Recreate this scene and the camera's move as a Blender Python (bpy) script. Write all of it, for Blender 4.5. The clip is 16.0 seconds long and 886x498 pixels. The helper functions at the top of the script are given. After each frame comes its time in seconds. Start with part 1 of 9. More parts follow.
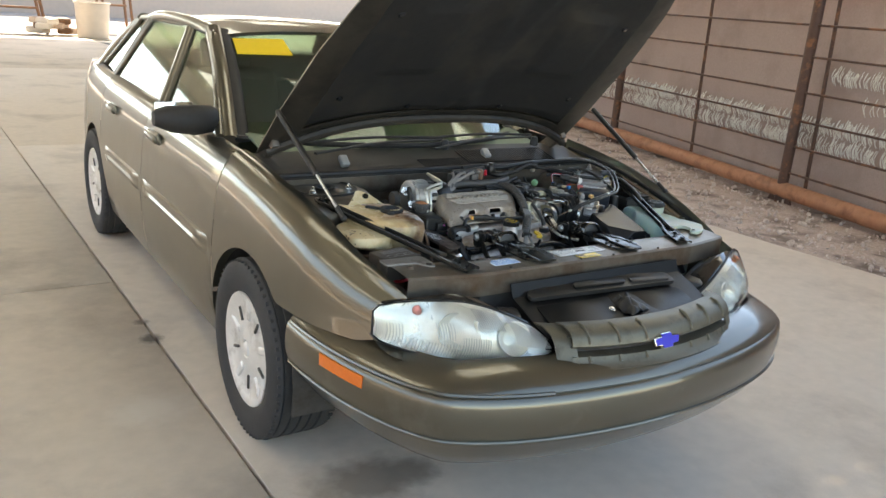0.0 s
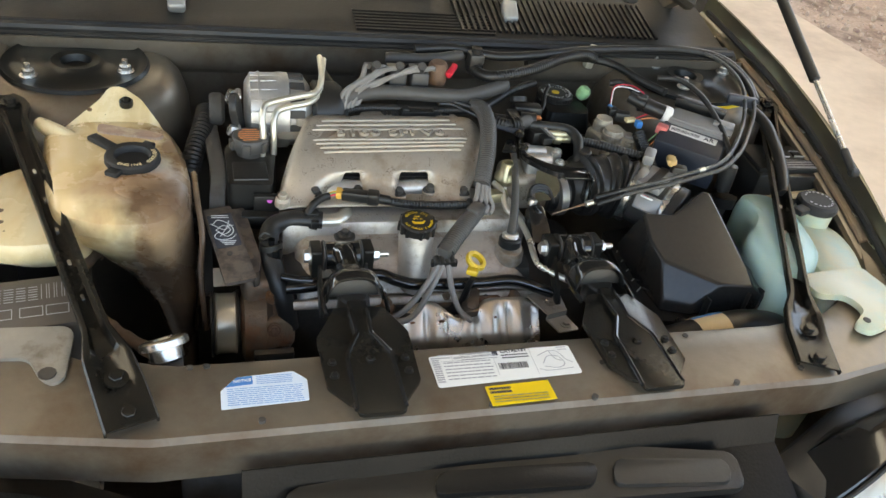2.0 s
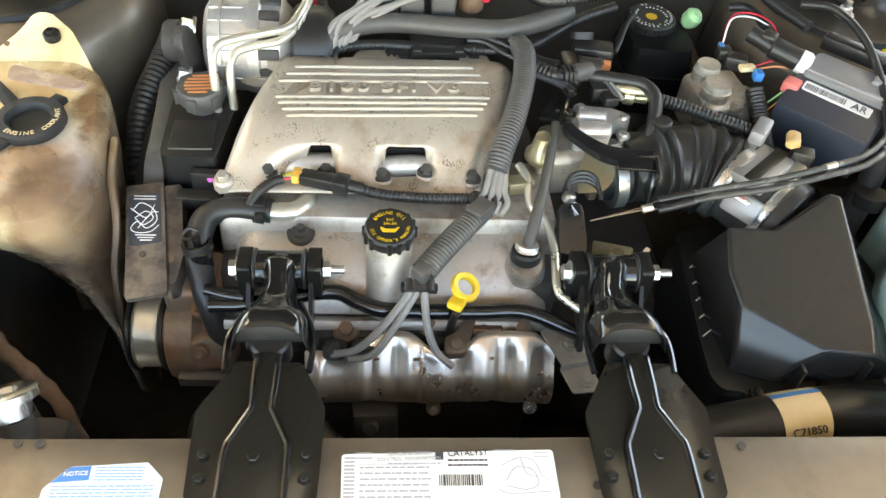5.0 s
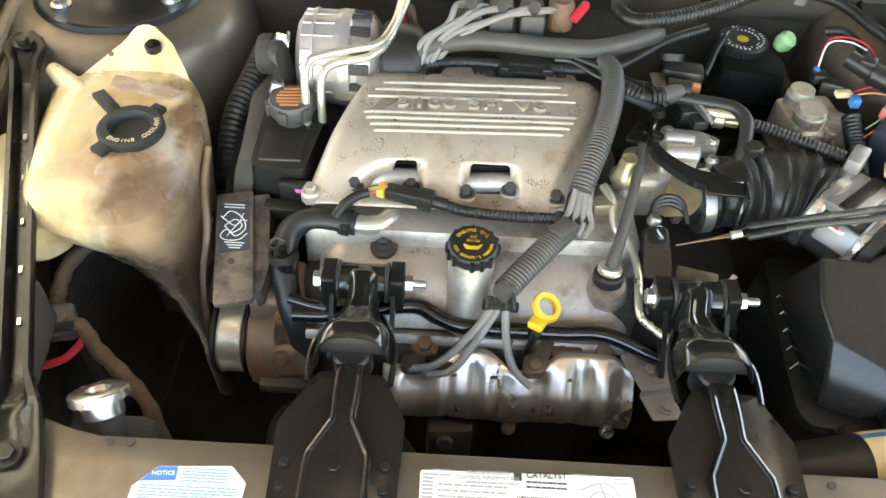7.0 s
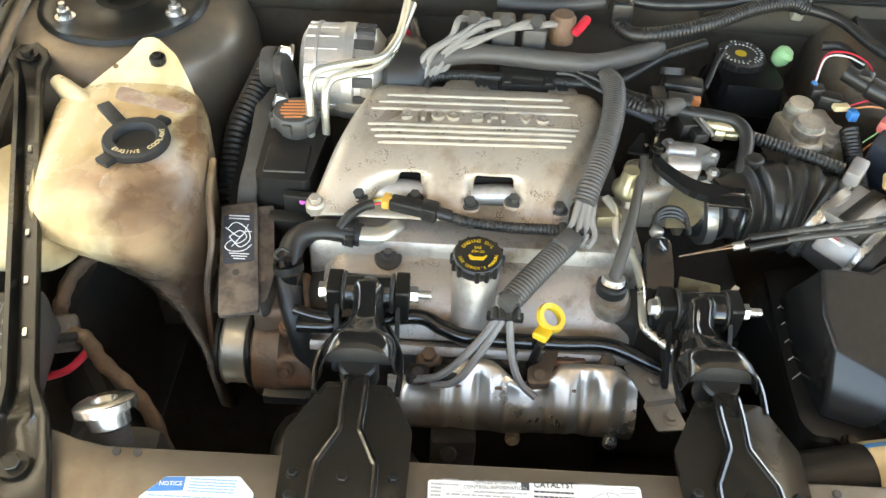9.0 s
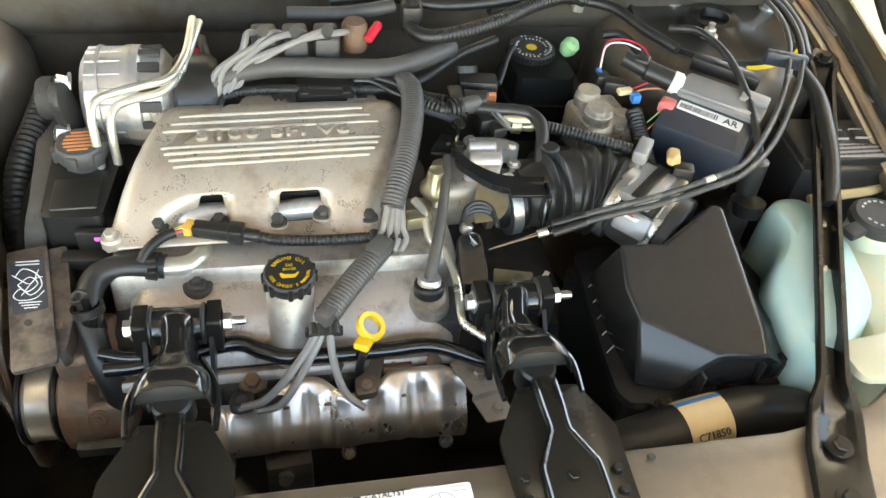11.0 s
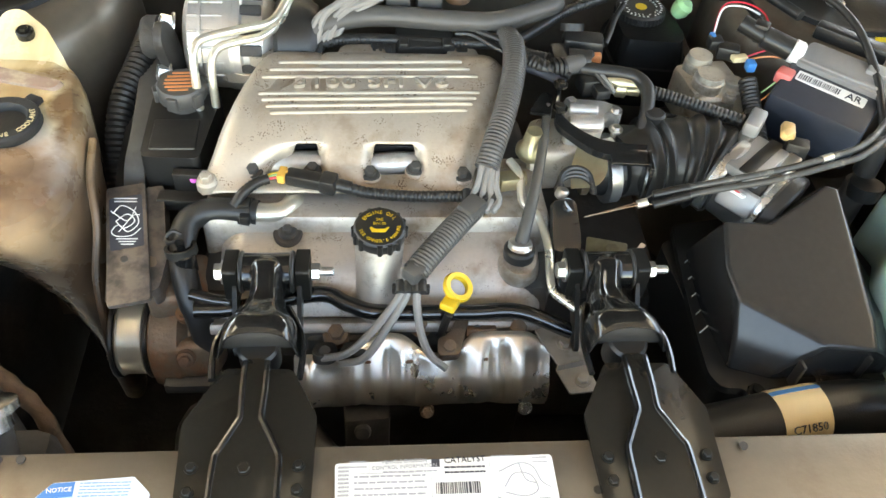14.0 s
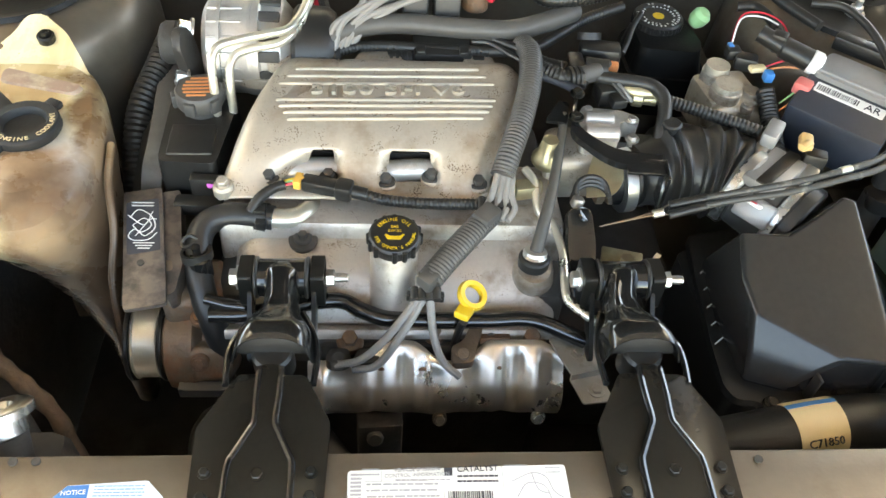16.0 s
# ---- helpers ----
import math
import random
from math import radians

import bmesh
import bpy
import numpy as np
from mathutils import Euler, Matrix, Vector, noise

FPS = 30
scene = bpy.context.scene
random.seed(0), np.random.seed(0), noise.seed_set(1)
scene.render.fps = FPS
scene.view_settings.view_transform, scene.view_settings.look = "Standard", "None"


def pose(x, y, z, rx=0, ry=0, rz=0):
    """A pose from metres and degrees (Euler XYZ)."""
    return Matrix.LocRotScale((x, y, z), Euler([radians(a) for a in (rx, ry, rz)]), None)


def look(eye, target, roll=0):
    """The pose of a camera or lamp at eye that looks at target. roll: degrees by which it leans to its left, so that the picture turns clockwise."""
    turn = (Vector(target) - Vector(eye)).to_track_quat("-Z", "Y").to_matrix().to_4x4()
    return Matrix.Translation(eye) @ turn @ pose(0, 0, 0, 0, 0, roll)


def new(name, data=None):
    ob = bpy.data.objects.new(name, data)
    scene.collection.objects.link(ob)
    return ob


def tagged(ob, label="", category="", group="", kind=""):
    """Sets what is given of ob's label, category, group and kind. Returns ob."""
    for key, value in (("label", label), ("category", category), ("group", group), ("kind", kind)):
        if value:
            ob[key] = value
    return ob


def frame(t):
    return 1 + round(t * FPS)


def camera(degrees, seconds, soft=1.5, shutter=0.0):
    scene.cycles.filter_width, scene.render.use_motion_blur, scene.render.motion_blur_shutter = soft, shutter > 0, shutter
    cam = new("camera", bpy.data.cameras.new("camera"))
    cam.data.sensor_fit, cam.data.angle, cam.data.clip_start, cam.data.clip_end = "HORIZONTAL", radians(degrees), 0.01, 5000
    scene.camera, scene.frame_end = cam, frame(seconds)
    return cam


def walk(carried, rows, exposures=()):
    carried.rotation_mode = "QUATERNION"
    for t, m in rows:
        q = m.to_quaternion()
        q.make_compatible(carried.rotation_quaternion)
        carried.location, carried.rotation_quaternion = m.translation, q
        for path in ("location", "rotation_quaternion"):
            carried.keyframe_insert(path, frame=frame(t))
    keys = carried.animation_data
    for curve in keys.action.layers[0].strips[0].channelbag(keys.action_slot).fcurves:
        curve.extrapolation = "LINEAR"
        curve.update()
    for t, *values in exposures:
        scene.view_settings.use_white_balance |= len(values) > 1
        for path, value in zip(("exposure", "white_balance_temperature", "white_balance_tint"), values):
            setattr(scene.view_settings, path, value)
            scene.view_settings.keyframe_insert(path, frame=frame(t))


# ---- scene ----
cam = camera(57.6, 16.0)
PATH = [
    (0, (-1.78, -1.461, 1.571), (-0.709, 0.123, 0.984), 4.6),
    (0.5, (-1.364, -1.157, 1.573), (-0.347, 0.424, 0.89), 5.5),
    (1, (-0.995, -0.822, 1.540), (-0.086, 0.758, 0.717), 7.5),
    (1.5, (-0.640, -0.524, 1.552), (0.101, 1.032, 0.542), 9.4),
    (2, (-0.352, -0.290, 1.547), (0.204, 1.235, 0.380), 10.1),
    (2.5, (-0.184, -0.027, 1.515), (0.181, 1.428, 0.194), 8.8),
    (3, (-0.055, 0.063, 1.514), (0.187, 1.446, 0.09), 7.4),
    (3.5, (-0.011, 0.065, 1.509), (0.154, 1.422, 0.049), 5.5),
    (4, (-0.034, 0.065, 1.512), (0.115, 1.398, 0.028), 5.3),
    (6.5, (-0.053, 0.076, 1.508), (0.006, 1.424, 0.032), 3.7),
    (7, (-0.067, 0.071, 1.513), (-0.082, 1.43, 0.046), 2.6),
    (7.5, (-0.086, 0.062, 1.51), (-0.159, 1.429, 0.052), 1.9),
    (8, (-0.091, 0.059, 1.507), (-0.189, 1.434, 0.059), 1.7),
    (8.5, (-0.089, 0.063, 1.514), (-0.16, 1.443, 0.068), 2.2),
    (9, (-0.082, 0.064, 1.513), (-0.078, 1.45, 0.072), 3.2),
    (9.5, (-0.059, 0.071, 1.513), (0.052, 1.461, 0.079), 4.5),
    (10, (-0.05, 0.069, 1.514), (0.175, 1.461, 0.096), 5.5),
    (12.5, (-0.018, 0.081, 1.509), (0.399, 1.430, 0.091), 7.9),
    (13, (-0.04, 0.091, 1.499), (0.266, 1.417, 0.033), 6.7),
    (13.5, (-0.049, 0.09, 1.499), (0.174, 1.41, 0.013), 5.9),
    (14, (-0.05, 0.091, 1.499), (0.129, 1.408, 0.004), 5.6),
    (14.5, (-0.051, 0.093, 1.496), (0.109, 1.413, 0.002), 5.4),
    (15, (-0.053, 0.094, 1.497), (0.103, 1.415, 0.003), 5.4),
    (15.5, (-0.054, 0.092, 1.499), (0.098, 1.421, 0.012), 5.3),
    (16, (-0.053, 0.093, 1.5), (0.096, 1.422, 0.013), 5.3),
]
EXPOSURES = [(0.0, 2.25, 7600, 9), (1.0, 2.42, 8000, 11), (1.5, 2.5, 8500, 12), (2.0, 2.95, 8700, 11), (2.5, 3.42, 9000, 9), (3.2, 3.8, 9000, 9), (16.0, 3.8, 9000, 9)]
walk(cam, [(t, look(eye, target, roll)) for t, eye, target, roll in PATH], EXPOSURES)

# ---- light: a shaded, open-sided shed under a clear sky ----
SUN_ELEV, SUN_TURN = 50.0, 6.0
world = bpy.data.worlds.new("sky")
scene.world = world
world.use_nodes = True
wn = world.node_tree.nodes
wn.clear()
sky = wn.new("ShaderNodeTexSky")
sky.sky_type, sky.sun_disc = "NISHITA", False
sky.sun_elevation, sky.sun_rotation = radians(SUN_ELEV), radians(SUN_TURN)
bg = wn.new("ShaderNodeBackground")
bg.inputs["Strength"].default_value = 0.15
wout = wn.new("ShaderNodeOutputWorld")
world.node_tree.links.new(sky.outputs[0], bg.inputs[0])
world.node_tree.links.new(bg.outputs[0], wout.inputs[0])
sun = new("sun", bpy.data.lights.new("sun", "SUN"))
sun.data.energy, sun.data.angle, sun.data.color = 4.0, radians(0.5), (1.0, 0.95, 0.87)
sun.matrix_world = look((0, 0, 30), (-math.sin(radians(SUN_TURN)) * math.cos(radians(SUN_ELEV)), -math.cos(radians(SUN_TURN)) * math.cos(radians(SUN_ELEV)), 30 - math.sin(radians(SUN_ELEV))))


# ---- materials ----
def material(name, base, rough=0.5, metal=0.0, var=0.25, scale=20.0, bump=0.1, bump_scale=None, stain=None, stain_scale=6.0, stain_amount=0.4, coat=0.0, spec=0.5, speck=None, alpha=1.0, transmission=0.0, rough_var=0.15, dust=0.0, island=0.0, ior=1.45, sss=0.0):
    """A surface with grain at a fine scale, stains at a coarse one, and fine relief, in object space."""
    m = bpy.data.materials.new(name)
    m.use_nodes = True
    n, l = m.node_tree.nodes, m.node_tree.links
    b = n["Principled BSDF"]
    tc = n.new("ShaderNodeTexCoord")
    fine = n.new("ShaderNodeTexNoise")
    fine.inputs["Scale"].default_value, fine.inputs["Detail"].default_value = scale, 6.0
    l.new(tc.outputs["Object"], fine.inputs["Vector"])
    mix = n.new("ShaderNodeMix")
    mix.data_type = "RGBA"
    lo, hi = [c * (1 - var) for c in base], [min(1.0, c * (1 + var)) for c in base]
    mix.inputs[6].default_value, mix.inputs[7].default_value = (*lo, 1), (*hi, 1)
    l.new(fine.outputs["Fac"], mix.inputs[0])
    colour = mix.outputs[2]
    coarse = n.new("ShaderNodeTexNoise")
    coarse.inputs["Scale"].default_value, coarse.inputs["Detail"].default_value, coarse.inputs["Roughness"].default_value = stain_scale, 8.0, 0.65
    l.new(tc.outputs["Object"], coarse.inputs["Vector"])
    if stain:
        ramp = n.new("ShaderNodeValToRGB")
        ramp.color_ramp.elements[0].position, ramp.color_ramp.elements[1].position = 0.62 - 0.3 * stain_amount, 0.80 - 0.3 * stain_amount
        l.new(coarse.outputs["Fac"], ramp.inputs[0])
        mix2 = n.new("ShaderNodeMix")
        mix2.data_type = "RGBA"
        mix2.inputs[7].default_value = (*stain, 1)
        l.new(ramp.outputs[0], mix2.inputs[0])
        l.new(colour, mix2.inputs[6])
        colour = mix2.outputs[2]
    if speck:
        spot = n.new("ShaderNodeTexVoronoi")
        spot.inputs["Scale"].default_value = speck[1]
        l.new(tc.outputs["Object"], spot.inputs["Vector"])
        gate = n.new("ShaderNodeTexNoise")
        gate.inputs["Scale"].default_value, gate.inputs["Detail"].default_value = speck[1] * 0.12, 3.0
        l.new(tc.outputs["Object"], gate.inputs["Vector"])
        lim = n.new("ShaderNodeMapRange")
        lim.inputs["From Min"].default_value, lim.inputs["From Max"].default_value = 0.48, 0.72
        lim.inputs["To Min"].default_value, lim.inputs["To Max"].default_value = 0.0, speck[2]
        l.new(gate.outputs["Fac"], lim.inputs["Value"])
        less = n.new("ShaderNodeMath")
        less.operation = "LESS_THAN"
        l.new(spot.outputs["Distance"], less.inputs[0])
        l.new(lim.outputs[0], less.inputs[1])
        mixs = n.new("ShaderNodeMix")
        mixs.data_type = "RGBA"
        mixs.inputs[7].default_value = (*speck[0], 1)
        l.new(less.outputs[0], mixs.inputs[0])
        l.new(colour, mixs.inputs[6])
        colour = mixs.outputs[2]
    if dust:
        geo = n.new("ShaderNodeNewGeometry")
        sep = n.new("ShaderNodeSeparateXYZ")
        l.new(geo.outputs["Normal"], sep.inputs[0])
        dm = n.new("ShaderNodeMath")
        dm.operation, dm.use_clamp = "MULTIPLY", True
        dm.inputs[1].default_value = dust
        l.new(sep.outputs["Z"], dm.inputs[0])
        dn = n.new("ShaderNodeMath")
        dn.operation = "MULTIPLY"
        l.new(dm.outputs[0], dn.inputs[0])
        l.new(coarse.outputs["Fac"], dn.inputs[1])
        mix3 = n.new("ShaderNodeMix")
        mix3.data_type = "RGBA"
        mix3.inputs[7].default_value = (0.30, 0.25, 0.19, 1)
        l.new(dn.outputs[0], mix3.inputs[0])
        l.new(colour, mix3.inputs[6])
        colour = mix3.outputs[2]
    l.new(colour, b.inputs["Base Color"])
    rr = n.new("ShaderNodeMapRange")
    rr.inputs["To Min"].default_value, rr.inputs["To Max"].default_value = max(0.02, rough - rough_var), min(1.0, rough + rough_var)
    l.new(coarse.outputs["Fac"], rr.inputs["Value"])
    l.new(rr.outputs[0], b.inputs["Roughness"])
    b.inputs["Metallic"].default_value = metal
    b.inputs["Specular IOR Level"].default_value = spec
    b.inputs["Coat Weight"].default_value = coat
    b.inputs["Coat Roughness"].default_value = 0.06
    b.inputs["IOR"].default_value = ior
    b.inputs["Alpha"].default_value = alpha
    b.inputs["Transmission Weight"].default_value = transmission
    if sss:
        b.inputs["Subsurface Weight"].default_value = sss
        b.inputs["Subsurface Radius"].default_value = (0.02, 0.015, 0.008)
    if bump:
        bt = n.new("ShaderNodeTexNoise")
        bt.inputs["Scale"].default_value, bt.inputs["Detail"].default_value = bump_scale or scale * 4, 4.0
        l.new(tc.outputs["Object"], bt.inputs["Vector"])
        bn = n.new("ShaderNodeBump")
        bn.inputs["Strength"].default_value, bn.inputs["Distance"].default_value = bump, 0.004
        l.new(bt.outputs["Fac"], bn.inputs["Height"])
        l.new(bn.outputs["Normal"], b.inputs["Normal"])
    return m


PAINT = material("pewter_metallic_paint", (0.132, 0.119, 0.088), 0.30, 0.8, 0.12, 900, 0.02, coat=1.0, stain=(0.20, 0.18, 0.14), stain_scale=3, stain_amount=0.2, rough_var=0.06)
BAY = material("dull_bay_paint", (0.185, 0.155, 0.122), 0.38, 0.55, 0.15, 60, 0.05, stain=(0.11, 0.068, 0.042), stain_scale=5, stain_amount=0.42, dust=0.3)
GLOSS = material("gloss_black_enamel", (0.010, 0.010, 0.010), 0.14, 0.0, 0.2, 200, 0.02, coat=0.6, rough_var=0.05, dust=0.02)
PLATEB = material("satin_black_steel", (0.018, 0.016, 0.013), 0.24, 0.2, 0.2, 200, 0.03, rough_var=0.06, dust=0.02)
COWLM = material("dusty_cowl_plastic", (0.024, 0.023, 0.022), 0.42, 0.0, 0.2, 30, 0.1, stain=(0.06, 0.055, 0.05), stain_scale=4, stain_amount=0.3, spec=0.35, dust=0.10)
GRILLEM = material("dull_pewter_grille", (0.15, 0.135, 0.10), 0.42, 0.6, 0.15, 300, 0.04, stain=(0.07, 0.06, 0.045), stain_scale=9, stain_amount=0.3, spec=0.3, dust=0.05)
BAFFLE = material("glossy_black_baffle", (0.007, 0.007, 0.007), 0.34, 0.0, 0.2, 60, 0.12, spec=0.22, rough_var=0.1, dust=0.012)
LIDM = material("satin_lid_plastic", (0.022, 0.021, 0.020), 0.18, 0.0, 0.2, 120, 0.03, spec=0.45, rough_var=0.05, dust=0.03)
RIBGLASS = material("lens_flute", (0.62, 0.62, 0.59), 0.2, 0.0, 0.1, 40, 0.0)
PLASTIC = material("black_plastic", (0.016, 0.015, 0.014), 0.36, 0.0, 0.25, 120, 0.10, rough_var=0.1, dust=0.05)
PLASTIC_DUSTY = material("dusty_black_plastic", (0.021, 0.020, 0.019), 0.44, 0.0, 0.25, 60, 0.1, dust=0.09)
DARK = material("dark_grime", (0.060, 0.054, 0.048), 0.75, 0.0, 0.4, 30, 0.3, stain=(0.04, 0.03, 0.02), stain_scale=9)
RUBBER = material("black_rubber_hose", (0.018, 0.0175, 0.017), 0.36, 0.0, 0.25, 90, 0.08, dust=0.06)
TYRE = material("tyre_rubber", (0.035, 0.035, 0.036), 0.75, 0.0, 0.25, 60, 0.15, dust=0.15)
LOOM = material("grey_split_loom", (0.060, 0.057, 0.054), 0.45, 0.0, 0.2, 80, 0.05, dust=0.2)
WIRE_GREY = material("grey_plug_lead", (0.22, 0.205, 0.19), 0.45, 0.0, 0.2, 60, 0.05, dust=0.15)
CAST = material("stained_cast_aluminium", (0.54, 0.47, 0.385), 0.42, 0.55, 0.1, 240, 0.14, stain=(0.36, 0.26, 0.17), stain_scale=9, stain_amount=0.46, speck=((0.16, 0.11, 0.075), 420, 0.50))
COVER = material("grey_cast_cover", (0.52, 0.475, 0.425), 0.42, 0.55, 0.1, 200, 0.15, stain=(0.28, 0.21, 0.15), stain_scale=16, stain_amount=0.40, speck=((0.22, 0.17, 0.13), 520, 0.42))
ABSM = material("tan_grey_casting", (0.56, 0.50, 0.41), 0.36, 0.55, 0.15, 120, 0.15, stain=(0.24, 0.18, 0.12), stain_scale=26, stain_amount=0.35)
ALU = material("bright_aluminium", (0.60, 0.57, 0.53), 0.40, 0.65, 0.12, 120, 0.12, stain=(0.42, 0.37, 0.31), stain_scale=22, stain_amount=0.2)
STEEL = material("zinc_plated_steel", (0.66, 0.64, 0.60), 0.28, 0.9, 0.12, 90, 0.06)
TUBE = material("tinned_tube", (0.70, 0.67, 0.57), 0.3, 0.75, 0.1, 60, 0.04)
ZINC = material("yellow_zinc", (0.45, 0.40, 0.26), 0.35, 0.8, 0.15, 50, 0.06, stain=(0.25, 0.2, 0.14))
RUST = material("rusty_iron", (0.17, 0.10, 0.065), 0.7, 0.25, 0.35, 60, 0.35, stain=(0.26, 0.12, 0.05), stain_scale=20, stain_amount=0.5)
IRON = material("dirty_cast_iron", (0.17, 0.13, 0.10), 0.55, 0.45, 0.3, 70, 0.3, stain=(0.30, 0.16, 0.08), stain_scale=15, stain_amount=0.4)
SHIELD = material("heat_tinted_shield", (0.76, 0.70, 0.62), 0.30, 0.85, 0.12, 25, 0.06, stain=(0.46, 0.36, 0.27), stain_scale=14, stain_amount=0.2)
CREAM = material("aged_cream_plastic", (0.74, 0.62, 0.42), 0.27, 0.0, 0.08, 30, 0.06, stain_scale=7, speck=((0.16, 0.09, 0.05), 60, 0.35))
cn = CREAM.node_tree
ctc, cwarp, cramp, cmix = cn.nodes["Texture Coordinate"], cn.nodes.new("ShaderNodeTexNoise"), cn.nodes.new("ShaderNodeValToRGB"), cn.nodes.new("ShaderNodeMapping")
cmix.inputs["Scale"].default_value = (1.5, 0.5, 0.6)
cmix.inputs["Location"].default_value = (0.31, 0.12, 0.0)
cwarp.inputs["Scale"].default_value, cwarp.inputs["Detail"].default_value, cwarp.inputs["Distortion"].default_value = 9.0, 4.0, 1.2
for pos, col in ((0.0, (0.80, 0.73, 0.58, 1)), (0.36, (0.78, 0.66, 0.43, 1)), (0.50, (0.74, 0.58, 0.33, 1)), (0.62, (0.62, 0.44, 0.23, 1)), (0.74, (0.46, 0.30, 0.16, 1))):
    e = cramp.color_ramp.elements.new(pos) if pos not in (0.0,) else cramp.color_ramp.elements[0]
    e.position, e.color = pos, col
cramp.color_ramp.elements[-1].color = (0.66, 0.54, 0.40, 1)
cn.links.new(ctc.outputs["Object"], cmix.inputs["Vector"])
cn.links.new(cmix.outputs[0], cwarp.inputs["Vector"])
cn.links.new(cwarp.outputs["Fac"], cramp.inputs[0])
for node in cn.nodes:
    if node.type == "MIX" and node.inputs[0].links and node.inputs[0].links[0].from_node.type == "MATH":
        cn.links.new(cramp.outputs[0], node.inputs[6])


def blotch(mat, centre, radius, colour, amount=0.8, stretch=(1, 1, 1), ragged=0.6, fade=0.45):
    """A ragged-edged patch of colour, for stains and painted shade, about one spot of a surface, in the thing's own
    metres.
    """
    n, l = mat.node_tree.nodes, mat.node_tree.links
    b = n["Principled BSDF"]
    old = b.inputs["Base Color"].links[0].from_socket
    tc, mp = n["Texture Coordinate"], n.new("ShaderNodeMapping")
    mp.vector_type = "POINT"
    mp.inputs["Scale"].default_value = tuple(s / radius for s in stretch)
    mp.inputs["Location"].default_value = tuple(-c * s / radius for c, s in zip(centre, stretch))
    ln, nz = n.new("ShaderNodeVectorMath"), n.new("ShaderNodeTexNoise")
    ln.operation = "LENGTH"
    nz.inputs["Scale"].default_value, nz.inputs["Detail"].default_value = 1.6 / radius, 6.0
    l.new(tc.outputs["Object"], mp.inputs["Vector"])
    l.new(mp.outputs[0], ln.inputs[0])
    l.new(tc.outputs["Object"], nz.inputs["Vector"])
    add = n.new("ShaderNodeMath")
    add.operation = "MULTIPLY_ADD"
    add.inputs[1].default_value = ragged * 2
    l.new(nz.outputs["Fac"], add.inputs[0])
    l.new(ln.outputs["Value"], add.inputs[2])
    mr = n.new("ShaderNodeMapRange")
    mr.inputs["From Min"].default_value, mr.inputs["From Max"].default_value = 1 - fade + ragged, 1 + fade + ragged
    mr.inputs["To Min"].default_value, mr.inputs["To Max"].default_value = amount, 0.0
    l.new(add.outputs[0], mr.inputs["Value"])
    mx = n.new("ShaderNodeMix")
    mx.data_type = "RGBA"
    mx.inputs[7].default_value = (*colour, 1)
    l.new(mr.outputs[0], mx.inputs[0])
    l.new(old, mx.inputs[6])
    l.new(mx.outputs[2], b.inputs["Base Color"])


for spot, size, tint, how, squeeze in (
    # pale area with a glossy reflection painted into it
    ((0.098, -0.045, 0.426), 0.060, (0.78, 0.75, 0.72), 0.95, (1.0, 0.9, 0.3)),
    ((0.040, -0.040, 0.426), 0.055, (0.45, 0.28, 0.16), 0.95, (0.8, 1.3, 0.3)),
    ((0.070, -0.085, 0.424), 0.045, (0.16, 0.09, 0.05), 0.97, (1.2, 0.9, 0.3)),
    ((0.108, -0.105, 0.41), 0.050, (0.24, 0.14, 0.085), 0.95, (1.4, 0.8, 0.5)),
    ((0.092, 0.072, 0.43), 0.030, (0.20, 0.11, 0.055), 0.95, (2.2, 0.8, 0.3)),
    ((0.108, 0.036, 0.43), 0.030, (0.22, 0.12, 0.055), 0.95, (2.4, 0.8, 0.3)),
    ((0.088, 0.124, 0.435), 0.030, (0.24, 0.14, 0.07), 0.9, (0.7, 2.0, 0.3)),
    ((0.010, 0.095, 0.43), 0.030, (0.55, 0.37, 0.19), 0.8, (0.7, 2.0, 0.3)),
    ((-0.040, 0.070, 0.43), 0.050, (0.70, 0.50, 0.26), 0.55, (0.8, 1.2, 0.3)),
    ((-0.052, -0.010, 0.41), 0.045, (0.68, 0.48, 0.24), 0.6, (1.2, 0.7, 0.3)),
    # right face: brown darkened to carry its shade
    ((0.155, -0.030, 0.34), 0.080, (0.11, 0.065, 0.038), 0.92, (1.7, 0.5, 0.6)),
    ((0.126, 0.012, 0.42), 0.022, (0.52, 0.34, 0.18), 0.8, (1.4, 0.6, 0.5)),
    # lower front and neck: shade painted in as near-black brown
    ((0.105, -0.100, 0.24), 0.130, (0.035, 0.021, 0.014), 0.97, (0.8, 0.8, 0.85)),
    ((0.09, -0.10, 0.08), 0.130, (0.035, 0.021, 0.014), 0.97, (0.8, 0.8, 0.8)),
    ((0.085, -0.120, 0.37), 0.040, (0.40, 0.26, 0.15), 0.85, (1.2, 0.6, 0.8)),
    ((0.060, -0.115, 0.36), 0.022, (0.16, 0.09, 0.05), 0.9, (2.0, 0.6, 0.5)),
    # darker brown on the right wall
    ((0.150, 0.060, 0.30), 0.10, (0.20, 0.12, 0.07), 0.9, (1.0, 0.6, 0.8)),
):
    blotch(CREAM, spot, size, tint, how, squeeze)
MINT = material("mint_tank_plastic", (0.38, 0.55, 0.51), 0.35, 0.0, 0.06, 20, 0.04, sss=0.25, stain=(0.55, 0.58, 0.44), stain_scale=5, stain_amount=0.35)
PALE = material("pale_tank_plastic", (0.52, 0.50, 0.35), 0.35, 0.0, 0.06, 20, 0.04, sss=0.25, stain=(0.36, 0.50, 0.45), stain_scale=7, stain_amount=0.5)
YELLOW = material("yellow_plastic", (0.70, 0.44, 0.03), 0.35, 0.0, 0.1, 30, 0.03)
